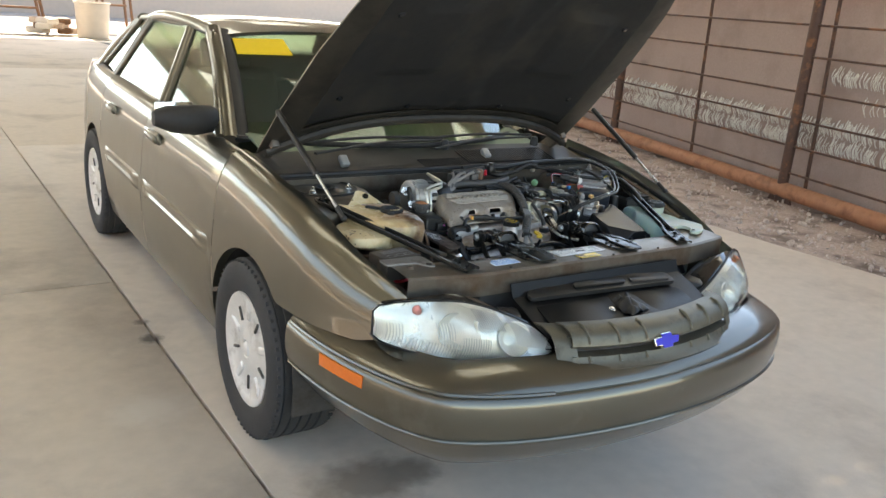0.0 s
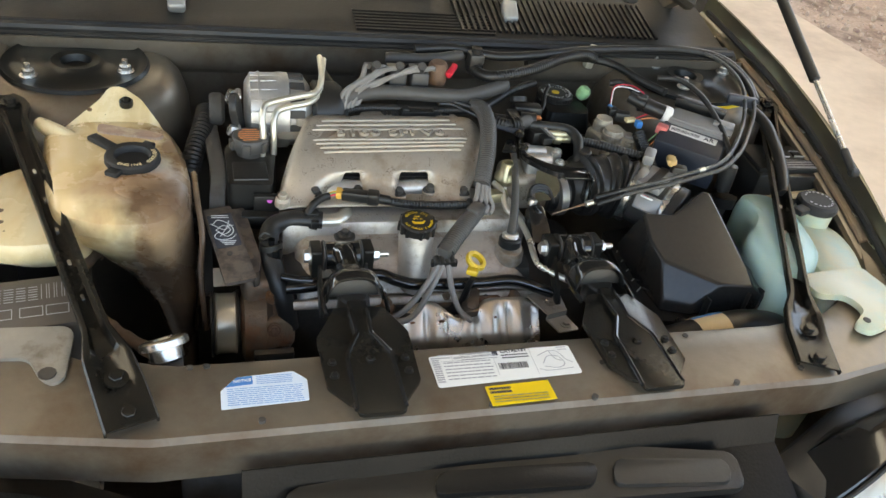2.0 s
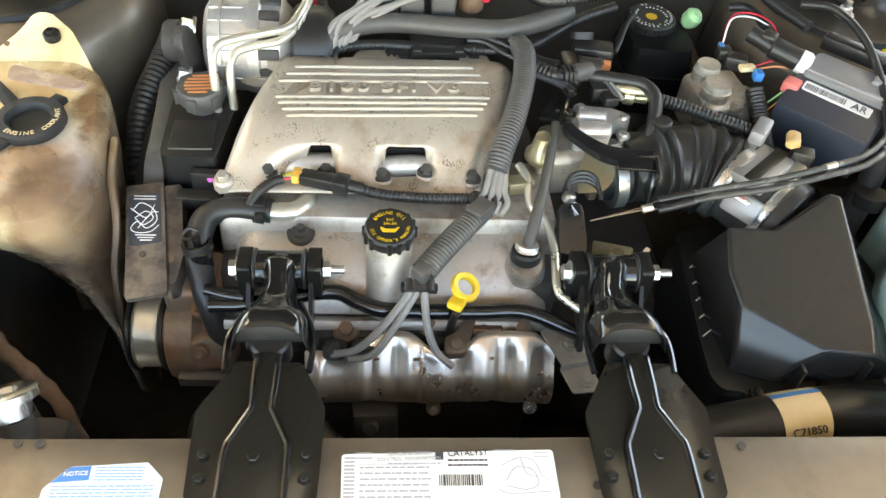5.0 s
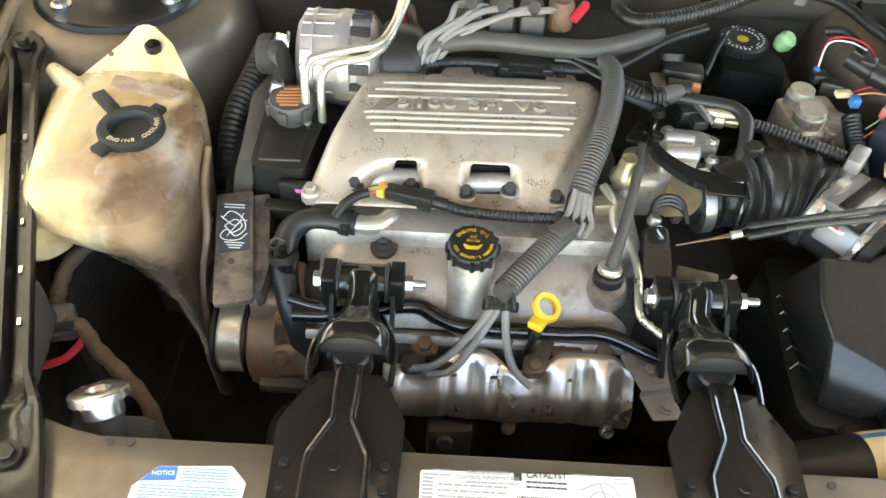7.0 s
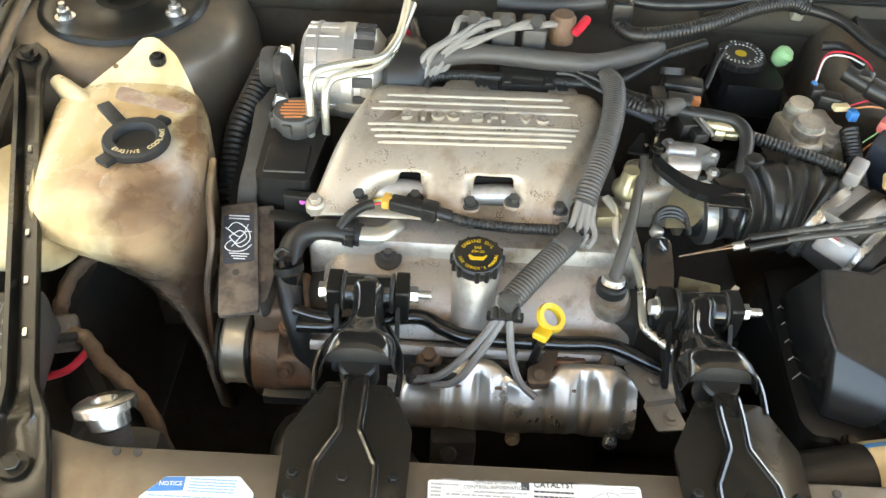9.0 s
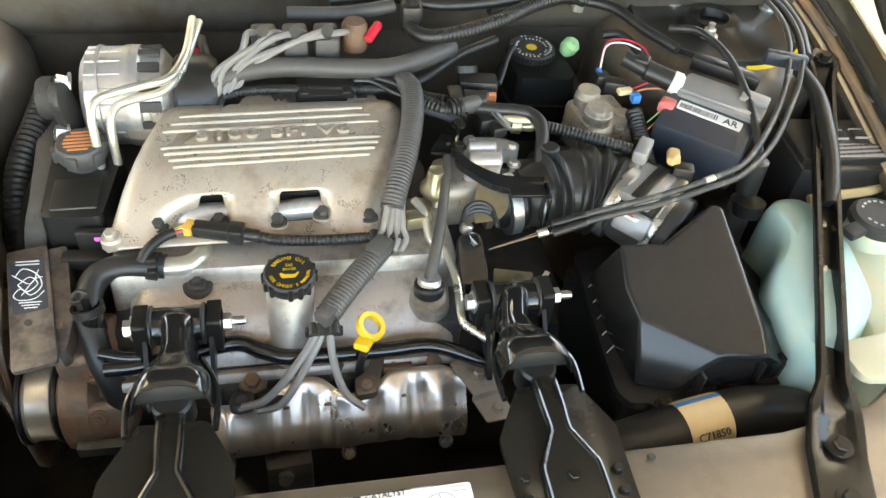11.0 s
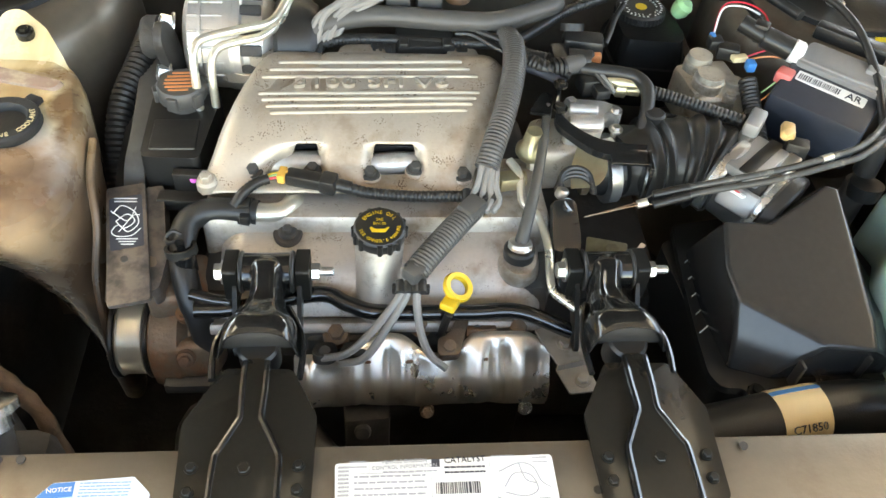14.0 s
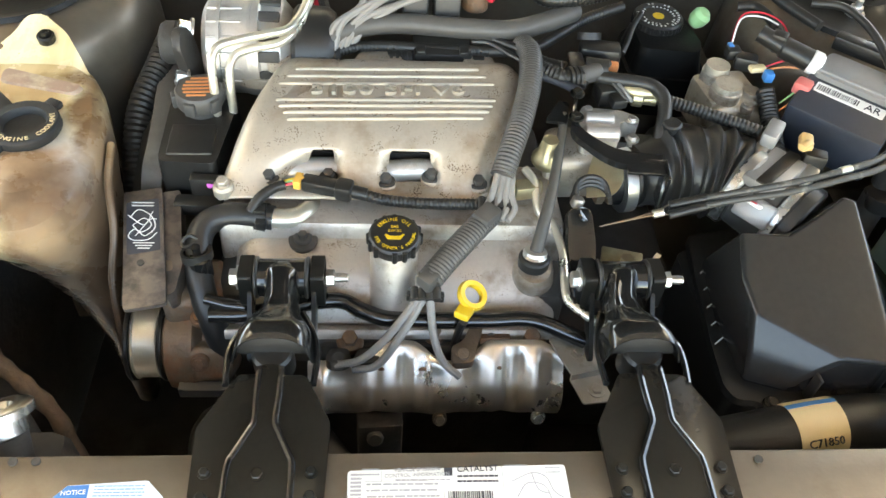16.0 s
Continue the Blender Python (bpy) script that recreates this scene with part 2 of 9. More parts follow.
RED = material("red_plastic", (0.62, 0.03, 0.05), 0.35, 0.0, 0.1, 30, 0.0)
ORANGE = material("orange_plastic", (0.72, 0.26, 0.10), 0.4, 0.0, 0.1, 30, 0.0)
AMBER = material("amber_lens", (0.75, 0.17, 0.02), 0.15, 0.0, 0.1, 80, 0.05, coat=0.6)
GREEN = material("green_plastic", (0.35, 0.62, 0.30), 0.4, 0.0, 0.1, 30, 0.0)
BLUE = material("blue_plastic", (0.03, 0.22, 0.55), 0.4, 0.0, 0.1, 30, 0.0)
EMBLEM = material("blue_enamel", (0.05, 0.05, 0.50), 0.45, 0.0, 0.05, 30, 0.0, spec=0.3)
WHITE = material("white_label_paper", (0.78, 0.78, 0.75), 0.4, 0.0, 0.05, 40, 0.02)
LABEL_YELLOW = material("yellow_label_paper", (0.80, 0.55, 0.02), 0.4, 0.0, 0.05, 40, 0.02)
LABEL_PALE = material("pale_blue_label_paper", (0.66, 0.75, 0.85), 0.4, 0.0, 0.05, 40, 0.02)
LABEL_BLUE = material("blue_ink", (0.05, 0.22, 0.55), 0.45, 0.0, 0.05, 40, 0.0)
LABEL_CREAM = material("kraft_label_paper", (0.72, 0.56, 0.32), 0.5, 0.0, 0.08, 40, 0.02)
INK = material("dark_ink", (0.05, 0.05, 0.06), 0.5, 0.0, 0.1, 40, 0.0)
GREYINK = material("grey_ink", (0.36, 0.36, 0.37), 0.5, 0.0, 0.1, 40, 0.0)
CHROME = material("chrome", (0.85, 0.85, 0.84), 0.1, 1.0, 0.03, 40, 0.0, rough_var=0.05)
GREYBOX = material("grey_alu_heatsink", (0.32, 0.315, 0.305), 0.4, 0.4, 0.1, 60, 0.05)
NAVY = material("blue_black_plastic", (0.028, 0.033, 0.045), 0.4, 0.0, 0.15, 60, 0.08, dust=0.12)
RIM = material("silver_alloy_rim", (0.84, 0.83, 0.81), 0.32, 0.45, 0.08, 40, 0.05, stain=(0.45, 0.42, 0.38), stain_scale=8, stain_amount=0.2)
HOODM = material("dark_hood_frame", (0.055, 0.048, 0.038), 0.45, 0.35, 0.15, 50, 0.05, stain=(0.03, 0.026, 0.022), stain_scale=5, stain_amount=0.4)
PAD = material("dark_hood_insulation", (0.013, 0.012, 0.011), 0.9, 0.0, 0.35, 40, 0.5, bump_scale=220, stain=(0.032, 0.027, 0.02), stain_scale=3.5, stain_amount=0.4)
LENS = material("clear_ribbed_lens", (0.93, 0.94, 0.92), 0.12, 0.0, 0.02, 20, 0.0, transmission=1.0, ior=1.2, rough_var=0.04)
REFLECTOR = material("lamp_reflector", (0.88, 0.87, 0.80), 0.30, 0.45, 0.06, 14, 0.8, bump_scale=26)
GLASS = material("greenish_window_glass", (0.48, 0.60, 0.49), 0.02, 0.0, 0.02, 20, 0.0, transmission=1.0, ior=1.5, rough_var=0.01)
TRIMB = material("matt_black_trim", (0.02, 0.02, 0.02), 0.6, 0.0, 0.2, 60, 0.1)
# dash in sage green, standing in for the windscreen's green reflection
DASH = material("reflection_tinted_dash", (0.20, 0.23, 0.16), 0.8, 0.0, 0.15, 80, 0.15)
SEAT = material("grey_seat_cloth", (0.23, 0.22, 0.20), 0.9, 0.0, 0.2, 200, 0.2)


# ---- building helpers ----
ORIGIN = {}


def thing(name, at, label, category, group="", kind=""):
    """An Empty at a thing's base; its parts hang on it."""
    ob = new(name)
    ob.location = at
    ob.empty_display_size = 0.05
    ORIGIN[ob.name] = Vector(at)
    return tagged(ob, label, category, group, kind)


def settle(bm, sharp=38.0):
    bmesh.ops.recalc_face_normals(bm, faces=bm.faces[:])
    for f in bm.faces:
        f.smooth = True
    for e in bm.edges:
        if len(e.link_faces) == 2 and e.calc_face_angle(0.0) > radians(sharp):
            e.smooth = False


def part(name, bm, mat, parent=None, label="", at=(0, 0, 0), sharp=38.0):
    """Links a bmesh, given in world metres, as one mesh under a thing or a part (or on its own, with its origin at `at`)."""
    settle(bm, sharp)
    origin = ORIGIN[parent.name] if parent else Vector(at)
    bmesh.ops.translate(bm, verts=bm.verts[:], vec=-origin)
    me = bpy.data.meshes.new(name)
    bm.to_mesh(me)
    bm.free()
    me.materials.append(mat)
    ob = new(name, me)
    if parent:
        ob.parent = parent
    else:
        ob.location = origin
    ORIGIN[ob.name] = origin
    return tagged(ob, label)


def B():
    return bmesh.new()


def box(bm, c, s, r=(0, 0, 0), bev=0.0, seg=2):
    made = bmesh.ops.create_cube(bm, size=1.0)["verts"]
    bmesh.ops.scale(bm, vec=s, verts=made)
    if bev:
        edges = list({e for v in made for e in v.link_edges})
        made = list({v for f in bmesh.ops.bevel(bm, geom=edges, offset=bev, segments=seg, profile=0.5, affect="EDGES", clamp_overlap=True)["faces"] for v in f.verts} | {v for v in made if v.is_valid})
    bmesh.ops.transform(bm, matrix=pose(*c, *r), verts=made)
    return bm


def frame_of(axis):
    z = Vector(axis).normalized()
    return z.to_track_quat("Z", "Y").to_matrix()


def revolve(bm, prof, c, axis=(0, 0, 1), n=28):
    """Turns (radius, height) pairs about an axis through c."""
    m, c = frame_of(axis), Vector(c)
    rings = []
    for r, h in prof:
        if r < 1e-5:
            rings.append([bm.verts.new(c + m @ Vector((0, 0, h)))])
        else:
            rings.append([bm.verts.new(c + m @ Vector((r * math.cos(2 * math.pi * i / n), r * math.sin(2 * math.pi * i / n), h))) for i in range(n)])
    for a, b in zip(rings, rings[1:]):
        for i in range(n):
            j = (i + 1) % n
            quad = [a[i % len(a)], a[j % len(a)], b[j % len(b)], b[i % len(b)]]
            quad = list(dict.fromkeys(quad))
            if len(quad) > 2:
                bm.faces.new(quad)
    return bm


def cyl(bm, a, b, r, r2=None, n=20, bev=0.0):
    a, b = Vector(a), Vector(b)
    h, r2 = (b - a).length, r if r2 is None else r2
    k = min(bev, h / 3, r / 2)
    prof = [(0, 0), (r - k, 0), (r, k), (r2, h - k), (r2 - k, h), (0, h)] if k else [(0, 0), (r, 0), (r2, h), (0, h)]
    return revolve(bm, prof, a, b - a, n)


def pipe(bm, a, b, r, wall, n=24):
    a, b = Vector(a), Vector(b)
    h = (b - a).length
    return revolve(bm, [(r - wall, 0), (r, 0), (r, h), (r - wall, h), (r - wall, 0)], a, b - a, n)


def smooth_line(pts, sub=8):
    pts = [Vector(p) for p in pts]
    ext = [2 * pts[0] - pts[1], *pts, 2 * pts[-1] - pts[-2]]
    out = []
    for i in range(1, len(ext) - 2):
        p0, p1, p2, p3 = ext[i - 1 : i + 3]
        for k in range(sub):
            t = k / sub
            out.append(0.5 * (2 * p1 + (p2 - p0) * t + (2 * p0 - 5 * p1 + 4 * p2 - p3) * t * t + (3 * p1 - p0 - 3 * p2 + p3) * t**3))
    return [*out, pts[-1]]


def even(line, step):
    out, carry = [line[0]], 0.0
    for a, b in zip(line, line[1:]):
        d = (b - a).length
        pos = step - carry
        while pos <= d:
            out.append(a.lerp(b, pos / d))
            pos += step
        carry = (carry + d) % step
    return out if (out[-1] - line[-1]).length < step * 0.4 else [*out, line[-1]]


def tube(bm, pts, r, n=10, sub=8, rib=0.0, pitch=0.006, flat=1.0):
    """A hose along a smooth line; rib makes it corrugated, flat squashes it."""
    line = smooth_line(pts, sub) if len(pts) > 2 else [Vector(p) for p in pts]
    if rib:
        line = even(smooth_line(pts, 12), pitch / 2)
    ahead = (line[1] - line[0]).normalized()
    side = ahead.cross(Vector((0, 0, 1)) if abs(ahead.z) < 0.9 else Vector((0, 1, 0))).normalized()
    rings = []
    for i, p in enumerate(line):
        way = (line[min(i + 1, len(line) - 1)] - line[max(i - 1, 0)]).normalized()
        side = (side - way * side.dot(way)).normalized()
        up = way.cross(side)
        rad = (r(i / (len(line) - 1)) if callable(r) else r) * (1 + (rib if i % 2 else -rib))
        rings.append([bm.verts.new(p + (side * math.cos(2 * math.pi * k / n) + up * math.sin(2 * math.pi * k / n) * flat) * rad) for k in range(n)])
    for a, b in zip(rings, rings[1:]):
        for k in range(n):
            bm.faces.new((a[k], a[(k + 1) % n], b[(k + 1) % n], b[k]))
    bm.faces.new(rings[0][::-1])
    bm.faces.new(rings[-1])
    return bm


def prism(bm, outline, z0, z1, m=None, bev=0.0, seg=2, inset=0.0):
    """A polygon's outline raised from z0 to z1; inset shrinks the top about its middle."""
    m = m or Matrix.Identity(4)
    cx, cy = sum(p[0] for p in outline) / len(outline), sum(p[1] for p in outline) / len(outline)
    lo = [bm.verts.new((x, y, z0)) for x, y in outline]
    hi = [bm.verts.new((cx + (x - cx) * (1 - inset), cy + (y - cy) * (1 - inset), z1)) for x, y in outline]
    faces = [bm.faces.new(lo[::-1]), bm.faces.new(hi)]
    for i in range(len(lo)):
        j = (i + 1) % len(lo)
        faces.append(bm.faces.new((lo[i], lo[j], hi[j], hi[i])))
    verts = lo + hi
    if bev:
        edges = list({e for f in faces for e in f.edges})
        res = bmesh.ops.bevel(bm, geom=edges, offset=bev, segments=seg, profile=0.5, affect="EDGES", clamp_overlap=True)
        verts = list({v for f in res["faces"] for v in f.verts} | {v for v in verts if v.is_valid})
    bmesh.ops.transform(bm, matrix=m, verts=verts)
    return bm


def rounded(outline, r=0.01, n=4):
    """An outline with its corners rounded."""
    out = []
    for i, p in enumerate(outline):
        p, a, b = Vector(p), Vector(outline[i - 1]), Vector(outline[(i + 1) % len(outline)])
        k = min(r, (a - p).length * 0.45, (b - p).length * 0.45)
        s, e = p + (a - p).normalized() * k, p + (b - p).normalized() * k
        for j in range(n + 1):
            t = j / n
            out.append(tuple((1 - t) ** 2 * s + 2 * t * (1 - t) * p + t * t * e))
    return out


def loft(bm, sections, cap=True):
    """Joins closed rings of equal count."""
    rings = [[bm.verts.new(p) for p in s] for s in sections]
    for a, b in zip(rings, rings[1:]):
        for i in range(len(a)):
            j = (i + 1) % len(a)
            bm.faces.new((a[i], a[j], b[j], b[i]))
    if cap:
        bm.faces.new(rings[0][::-1])
        bm.faces.new(rings[-1])
    return bm


def sheet(bm, rows, thick=0.0, skip=None):
    """A surface through rows of points; thick gives it a second side."""
    grid = [[bm.verts.new(p) for p in row] for row in rows]
    faces = []
    for i in range(len(grid) - 1):
        for j in range(len(grid[0]) - 1):
            if skip and skip(i, j):
                continue
            quad = list(dict.fromkeys((grid[i][j], grid[i][j + 1], grid[i + 1][j + 1], grid[i + 1][j])))
            if len(quad) > 2:
                faces.append(bm.faces.new(quad))
    bmesh.ops.delete(bm, geom=[v for row in grid for v in row if not v.link_faces], context="VERTS")
    bmesh.ops.recalc_face_normals(bm, faces=faces)
    if thick:
        bmesh.ops.solidify(bm, geom=faces, thickness=thick)
    return bm


def bolt(bm, c, axis=(0, 0, 1), r=0.007, h=0.006, washer=1.45):
    c, ax = Vector(c), Vector(axis).normalized()
    if washer:
        cyl(bm, c - ax * 0.001, c + ax * 0.0018, r * washer, n=16)
    cyl(bm, c, c + ax * h, r, n=6, bev=0.0008)
    return bm


def lettering(text, size, m, mat, parent, name="lettering", depth=0.0006, space=1.0, bold=0.0):
    cu = bpy.data.curves.new(name, "FONT")
    cu.body, cu.size, cu.extrude, cu.align_x, cu.align_y, cu.space_character, cu.offset, cu.resolution_u = text, size, depth, "CENTER", "CENTER", space, bold, 2
    tmp = bpy.data.objects.new(name, cu)
    me = bpy.data.meshes.new_from_object(tmp)
    bpy.data.objects.remove(tmp)
    me.transform(m)
    me.transform(Matrix.Translation(-ORIGIN[parent.name]))
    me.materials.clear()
    me.materials.append(mat)
    ob = new(name, me)
    ob.parent = parent
    ORIGIN[ob.name] = ORIGIN[parent.name]
    return ob


def lerp(a, b, t):
    return a + (b - a) * t


def curve(x, table):
    """Reads a table of (x, y) pairs, smoothly."""
    if x <= table[0][0]:
        return table[0][1]
    for (x0, y0), (x1, y1) in zip(table, table[1:]):
        if x <= x1:
            t = (x - x0) / (x1 - x0)
            return lerp(y0, y1, t)
    return table[-1][1]


def soft(x, table):
    h = (table[-1][0] - table[0][0]) * 0.03
    return (curve(x - h, table) + 2 * curve(x, table) + curve(x + h, table)) / 4


# ---- the place: slab, gravel, shed roof, pipe fence, yard behind ----
CONCRETE = material("worn_concrete", (0.58, 0.495, 0.405), 0.75, 0.0, 0.12, 14, 0.2, bump_scale=160, stain=(0.42, 0.355, 0.29), stain_scale=1.1, stain_amount=0.38)
GRAVEL = material("brown_gravel", (0.44, 0.35, 0.30), 0.95, 0.0, 0.5, 45, 0.9, bump_scale=60, stain=(0.16, 0.12, 0.10), stain_scale=3, stain_amount=0.5)
DIRT = material("pale_dry_ground", (0.42, 0.36, 0.30), 0.95, 0.0, 0.25, 4, 0.5, bump_scale=30, stain=(0.30, 0.25, 0.2), stain_scale=0.3)
ROOFM = material("dull_roof_sheet", (0.36, 0.335, 0.29), 0.5, 0.2, 0.1, 3, 0.05, stain=(0.45, 0.4, 0.33), stain_scale=0.6)
POSTM = material("brown_pipe_paint", (0.085, 0.045, 0.035), 0.55, 0.3, 0.2, 30, 0.15, stain=(0.30, 0.13, 0.06), stain_scale=8, stain_amount=0.3)
RAILM = material("rust_orange_pipe", (0.36, 0.17, 0.10), 0.65, 0.2, 0.2, 25, 0.2, stain=(0.22, 0.10, 0.06), stain_scale=6)
REDM = material("red_oxide_pipe", (0.42, 0.08, 0.05), 0.5, 0.1, 0.15, 25, 0.1)
CLOTH = material("brown_shade_cloth", (0.37, 0.28, 0.255), 0.9, 0.0, 0.2, 60, 0.2, stain=(0.30, 0.225, 0.205), stain_scale=1.3, stain_amount=0.4)
STRAND = material("white_plastic_strand", (0.75, 0.73, 0.68), 0.5, 0.0, 0.1, 20, 0.0)
STRANDY = material("yellow_plastic_strand", (0.75, 0.48, 0.10), 0.5, 0.0, 0.1, 20, 0.0)
STONE = material("gravel_stone", (0.52, 0.44, 0.39), 0.9, 0.0, 0.6, 40, 0.3)
WALLM = material("cream_block_wall", (0.50, 0.40, 0.33), 0.9, 0.0, 0.1, 6, 0.2)
DRUM = material("pale_plastic_drum", (0.62, 0.55, 0.47), 0.5, 0.0, 0.1, 6, 0.05)

bm = B()
sheet(bm, [[(x, y, -0.045) for x in (-3000, -60, 3.2, 60, 3000)] for y in (-3000, -60, 0, 60, 3000)])
tagged(part("ground", bm, DIRT), "dry pale ground reaching the horizon", "ground", kind="structure")
# skylight panels of translucent sheet let some of the sun through
SKYLIGHT = material("translucent_skylight_sheet", (0.75, 0.78, 0.70), 0.5, 0.0, 0.08, 3, 0.05)
rn = SKYLIGHT.node_tree
rp, ro = rn.nodes["Principled BSDF"], rn.nodes["Material Output"]
rt, rmix = rn.nodes.new("ShaderNodeBsdfTranslucent"), rn.nodes.new("ShaderNodeMixShader")
rt.inputs["Color"].default_value = (0.85, 0.84, 0.72, 1)
rmix.inputs[0].default_value = 0.55
rn.links.new(rp.outputs[0], rmix.inputs[1])
rn.links.new(rt.outputs[0], rmix.inputs[2])
rn.links.new(rmix.outputs[0], ro.inputs["Surface"])

bm = B()
rng = random.Random(4)
rows = []
for i in range(61):
    y = lerp(-8, 22, i / 60)
    rows.append([(lerp(3.45, 8.6, j / 24), y, -0.03 + 0.02 * rng.random()) for j in range(25)])
sheet(bm, rows)
tagged(part("gravel_strip", bm, GRAVEL), "brown gravel strip beside the concrete slab", "gravel", kind="structure")
bm = B()
for i in range(1900):
    y = lerp(0.2, 9.0, rng.random())
    x = lerp(3.86 - 0.085 * y, 4.9 + 0.243 * (y - 2), rng.random())
    s = 0.008 + 0.022 * rng.random() ** 3
    made = bmesh.ops.create_icosphere(bm, subdivisions=1, radius=s)["verts"]
    bmesh.ops.transform(bm, matrix=pose(x, y, -0.004, 360 * rng.random(), 90 * rng.random(), 360 * rng.random()) @ Matrix.Diagonal((1, 0.7 + 0.5 * rng.random(), 0.6, 1)), verts=made)
tagged(part("gravel", bm, STONE), "loose brown and grey gravel stones", "gravel", kind="stuff")

# slab panels with open joints between them
slab = thing("floor", (0, 0, 0), "stained grey concrete slab with open joints", "floor", kind="structure")


def slab_panel(x0, x1, y0, y1, skew0=0.0, skew1=0.0):
    bm = B()
    outline = [(x0 + skew0 * y0, y0), (x1 + skew1 * y0, y0), (x1 + skew1 * y1, y1), (x0 + skew0 * y1, y1)]
    prism(bm, outline, -0.12, 0.0, bev=0.004, seg=2)
    part("slab_panel", bm, CONCRETE, slab)


for cx, cy, r, tint, how, sx in ((-0.60, 0.615, 0.12, (0.20, 0.165, 0.13), 0.85, 0.6), (-0.46, 0.605, 0.07, (0.22, 0.185, 0.15), 0.8, 0.7), (-0.967, 2.05, 0.045, (0.10, 0.085, 0.07), 0.9, 1.0), (-0.962, 2.26, 0.03, (0.14, 0.12, 0.10), 0.8, 1.0), (-1.294, 2.884, 0.05, (0.36, 0.30, 0.24), 0.6, 0.4), (-1.132, 1.40, 0.10, (0.70, 0.64, 0.56), 0.5, 0.8), (0.25, -0.35, 0.08, (0.36, 0.31, 0.26), 0.6, 0.8)):
    blotch(CONCRETE, (cx, cy, 0.0), r, tint, how, (sx, 1.0, 0.1))
JX, JS = -0.915, -0.0165
for y0, y1 in ((-9, -1.55), (-1.545, 2.86), (2.866, 7.3), (7.306, 13.5), (13.506, 20.6)):
    slab_panel(-12, JX - 0.006, y0, y1, 0, JS)
for y0, y1 in ((-9, -3.7), (-3.695, 6.8), (6.806, 13.5), (13.506, 20.6)):
    slab_panel(JX + 0.006, 3.80, y0, y1, JS, -0.085)
bm = B()
sheet(bm, [[(x, y, -0.03) for x in (-12, 3.4)] for y in (-9, 20.6)])
part("joint_filler", bm, DARK, slab, "dark grit in the joints")
# shed roof: ribbed sheet on purlins, open on all sides
def right_eave(y):
    """The eave runs along above the fence."""
    return 5.1 + 0.243 * (y - 2)


bm = B()
n = 272
LIT_X, LIT_Y = ((-6.8, -5.6), (-3.3, -2.1), (0.1, 1.3), (3.4, 4.6) ), ((0.6, 3.44), (6.2, 9.4), (11.8, 15.0), (17.4, 20.6))
YR = (-3.3, 0.6, 3.44, 6.2, 9.4, 11.8, 15.0, 17.4, 20.6, 23.6)
rows = [[(lerp(-8.2, right_eave(y), i / n), y, 4.25 + (0.03 if i % 4 in (1, 2) else 0.0)) for i in range(n + 1)] for y in YR]


def in_light(i, j):
    x = lerp(-8.2, right_eave(YR[i] + 1.6), (j + 0.5) / n)
    return YR[i] in [a for a, _ in LIT_Y] and any(a < x < b for a, b in LIT_X)


sheet(bm, rows, skip=in_light)
for k in range(9):
    yk = -3.1 + 3.27 * k
    box(bm, ((right_eave(yk) - 8.2) / 2, yk, 4.15), (right_eave(yk) + 8.1, 0.07, 0.16))
tagged(part("ceiling", bm, ROOFM), "pale ribbed metal shed roof on purlins", "roof", kind="structure")


bm = B()
sheet(bm, [[(x, y, z + 0.004) for x, y, z in row] for row in rows], skip=lambda i, j: not in_light(i, j))
tagged(part("skylight", bm, SKYLIGHT), "translucent skylight sheets set in the shed roof", "skylight", kind="structure")



# fence on the gravel: pipe posts, pipe rails, wire and shade cloth
FX, FY, FD = 4.87, 2.0, Vector((0.243, 1.0, 0)).normalized()


def on_fence(s, z, off=0.0):
    return Vector((FX, FY, 0)) + FD * s + Vector((FD.y, -FD.x, 0)) * off + Vector((0, 0, z))


fence = thing("pipe_fence", on_fence(0, -0.03), "brown pipe fence with wire, shade cloth and a rusty bottom rail", "fence")
for s in (-5.16, -2.03, 1.10, 4.23, 7.36, 10.5, 13.6):
    bm = B()
    cyl(bm, on_fence(s, -0.1), on_fence(s, 1.88), 0.05, n=18)
    p = part("post", bm, POSTM, fence)
    bm = B()
    prism(bm, [(-0.16, 0), (0.16, 0), (0.05, 0.2), (-0.05, 0.2)], -0.01, 0.01, Matrix.Translation(on_fence(s, -0.03)) @ pose(0, 0, 0, 90, 0, 90 - math.degrees(math.atan2(FD.x, FD.y))))
    part("foot_gusset", bm, POSTM, p)
bm = B()
cyl(bm, on_fence(-5.6, 0.10), on_fence(15, 0.10), 0.075, n=20)
part("bottom_rail", bm, RAILM, fence, "rusty orange bottom pipe rail")
bm = B()
cyl(bm, on_fence(-5.6, 1.93), on_fence(15, 1.93), 0.055, n=20)
part("top_rail", bm, REDM, fence, "red top pipe rail")
for z in (0.27, 0.52, 0.76, 1.02, 1.34, 1.62):
    bm = B()
    cyl(bm, on_fence(-5.6, z), on_fence(15, z), 0.011, n=8)
    part("wire_rail", bm, POSTM, fence)
for s in (-3.4, -0.6, 0.95, 2.75, 6.1, 9.4):
    bm = B()
    cyl(bm, on_fence(s, 0.0, 0.14), on_fence(s + 0.06, 1.86, 0.14), 0.018, n=8)
    part("brace_rod", bm, POSTM, fence)
bm = B()
rows = [[on_fence(s * 0.25 - 5.6, z, 0.3 + 0.02 * math.sin(s * 1.7 + z * 3)) for s in range(84)] for z in (-0.06, 0.5, 1.0, 1.5, 1.93)]
sheet(bm, rows, 0.004)
part("shade_cloth", bm, CLOTH, fence, "brown woven shade cloth")
bms = {"w": B(), "y": B()}
rng = random.Random(9)
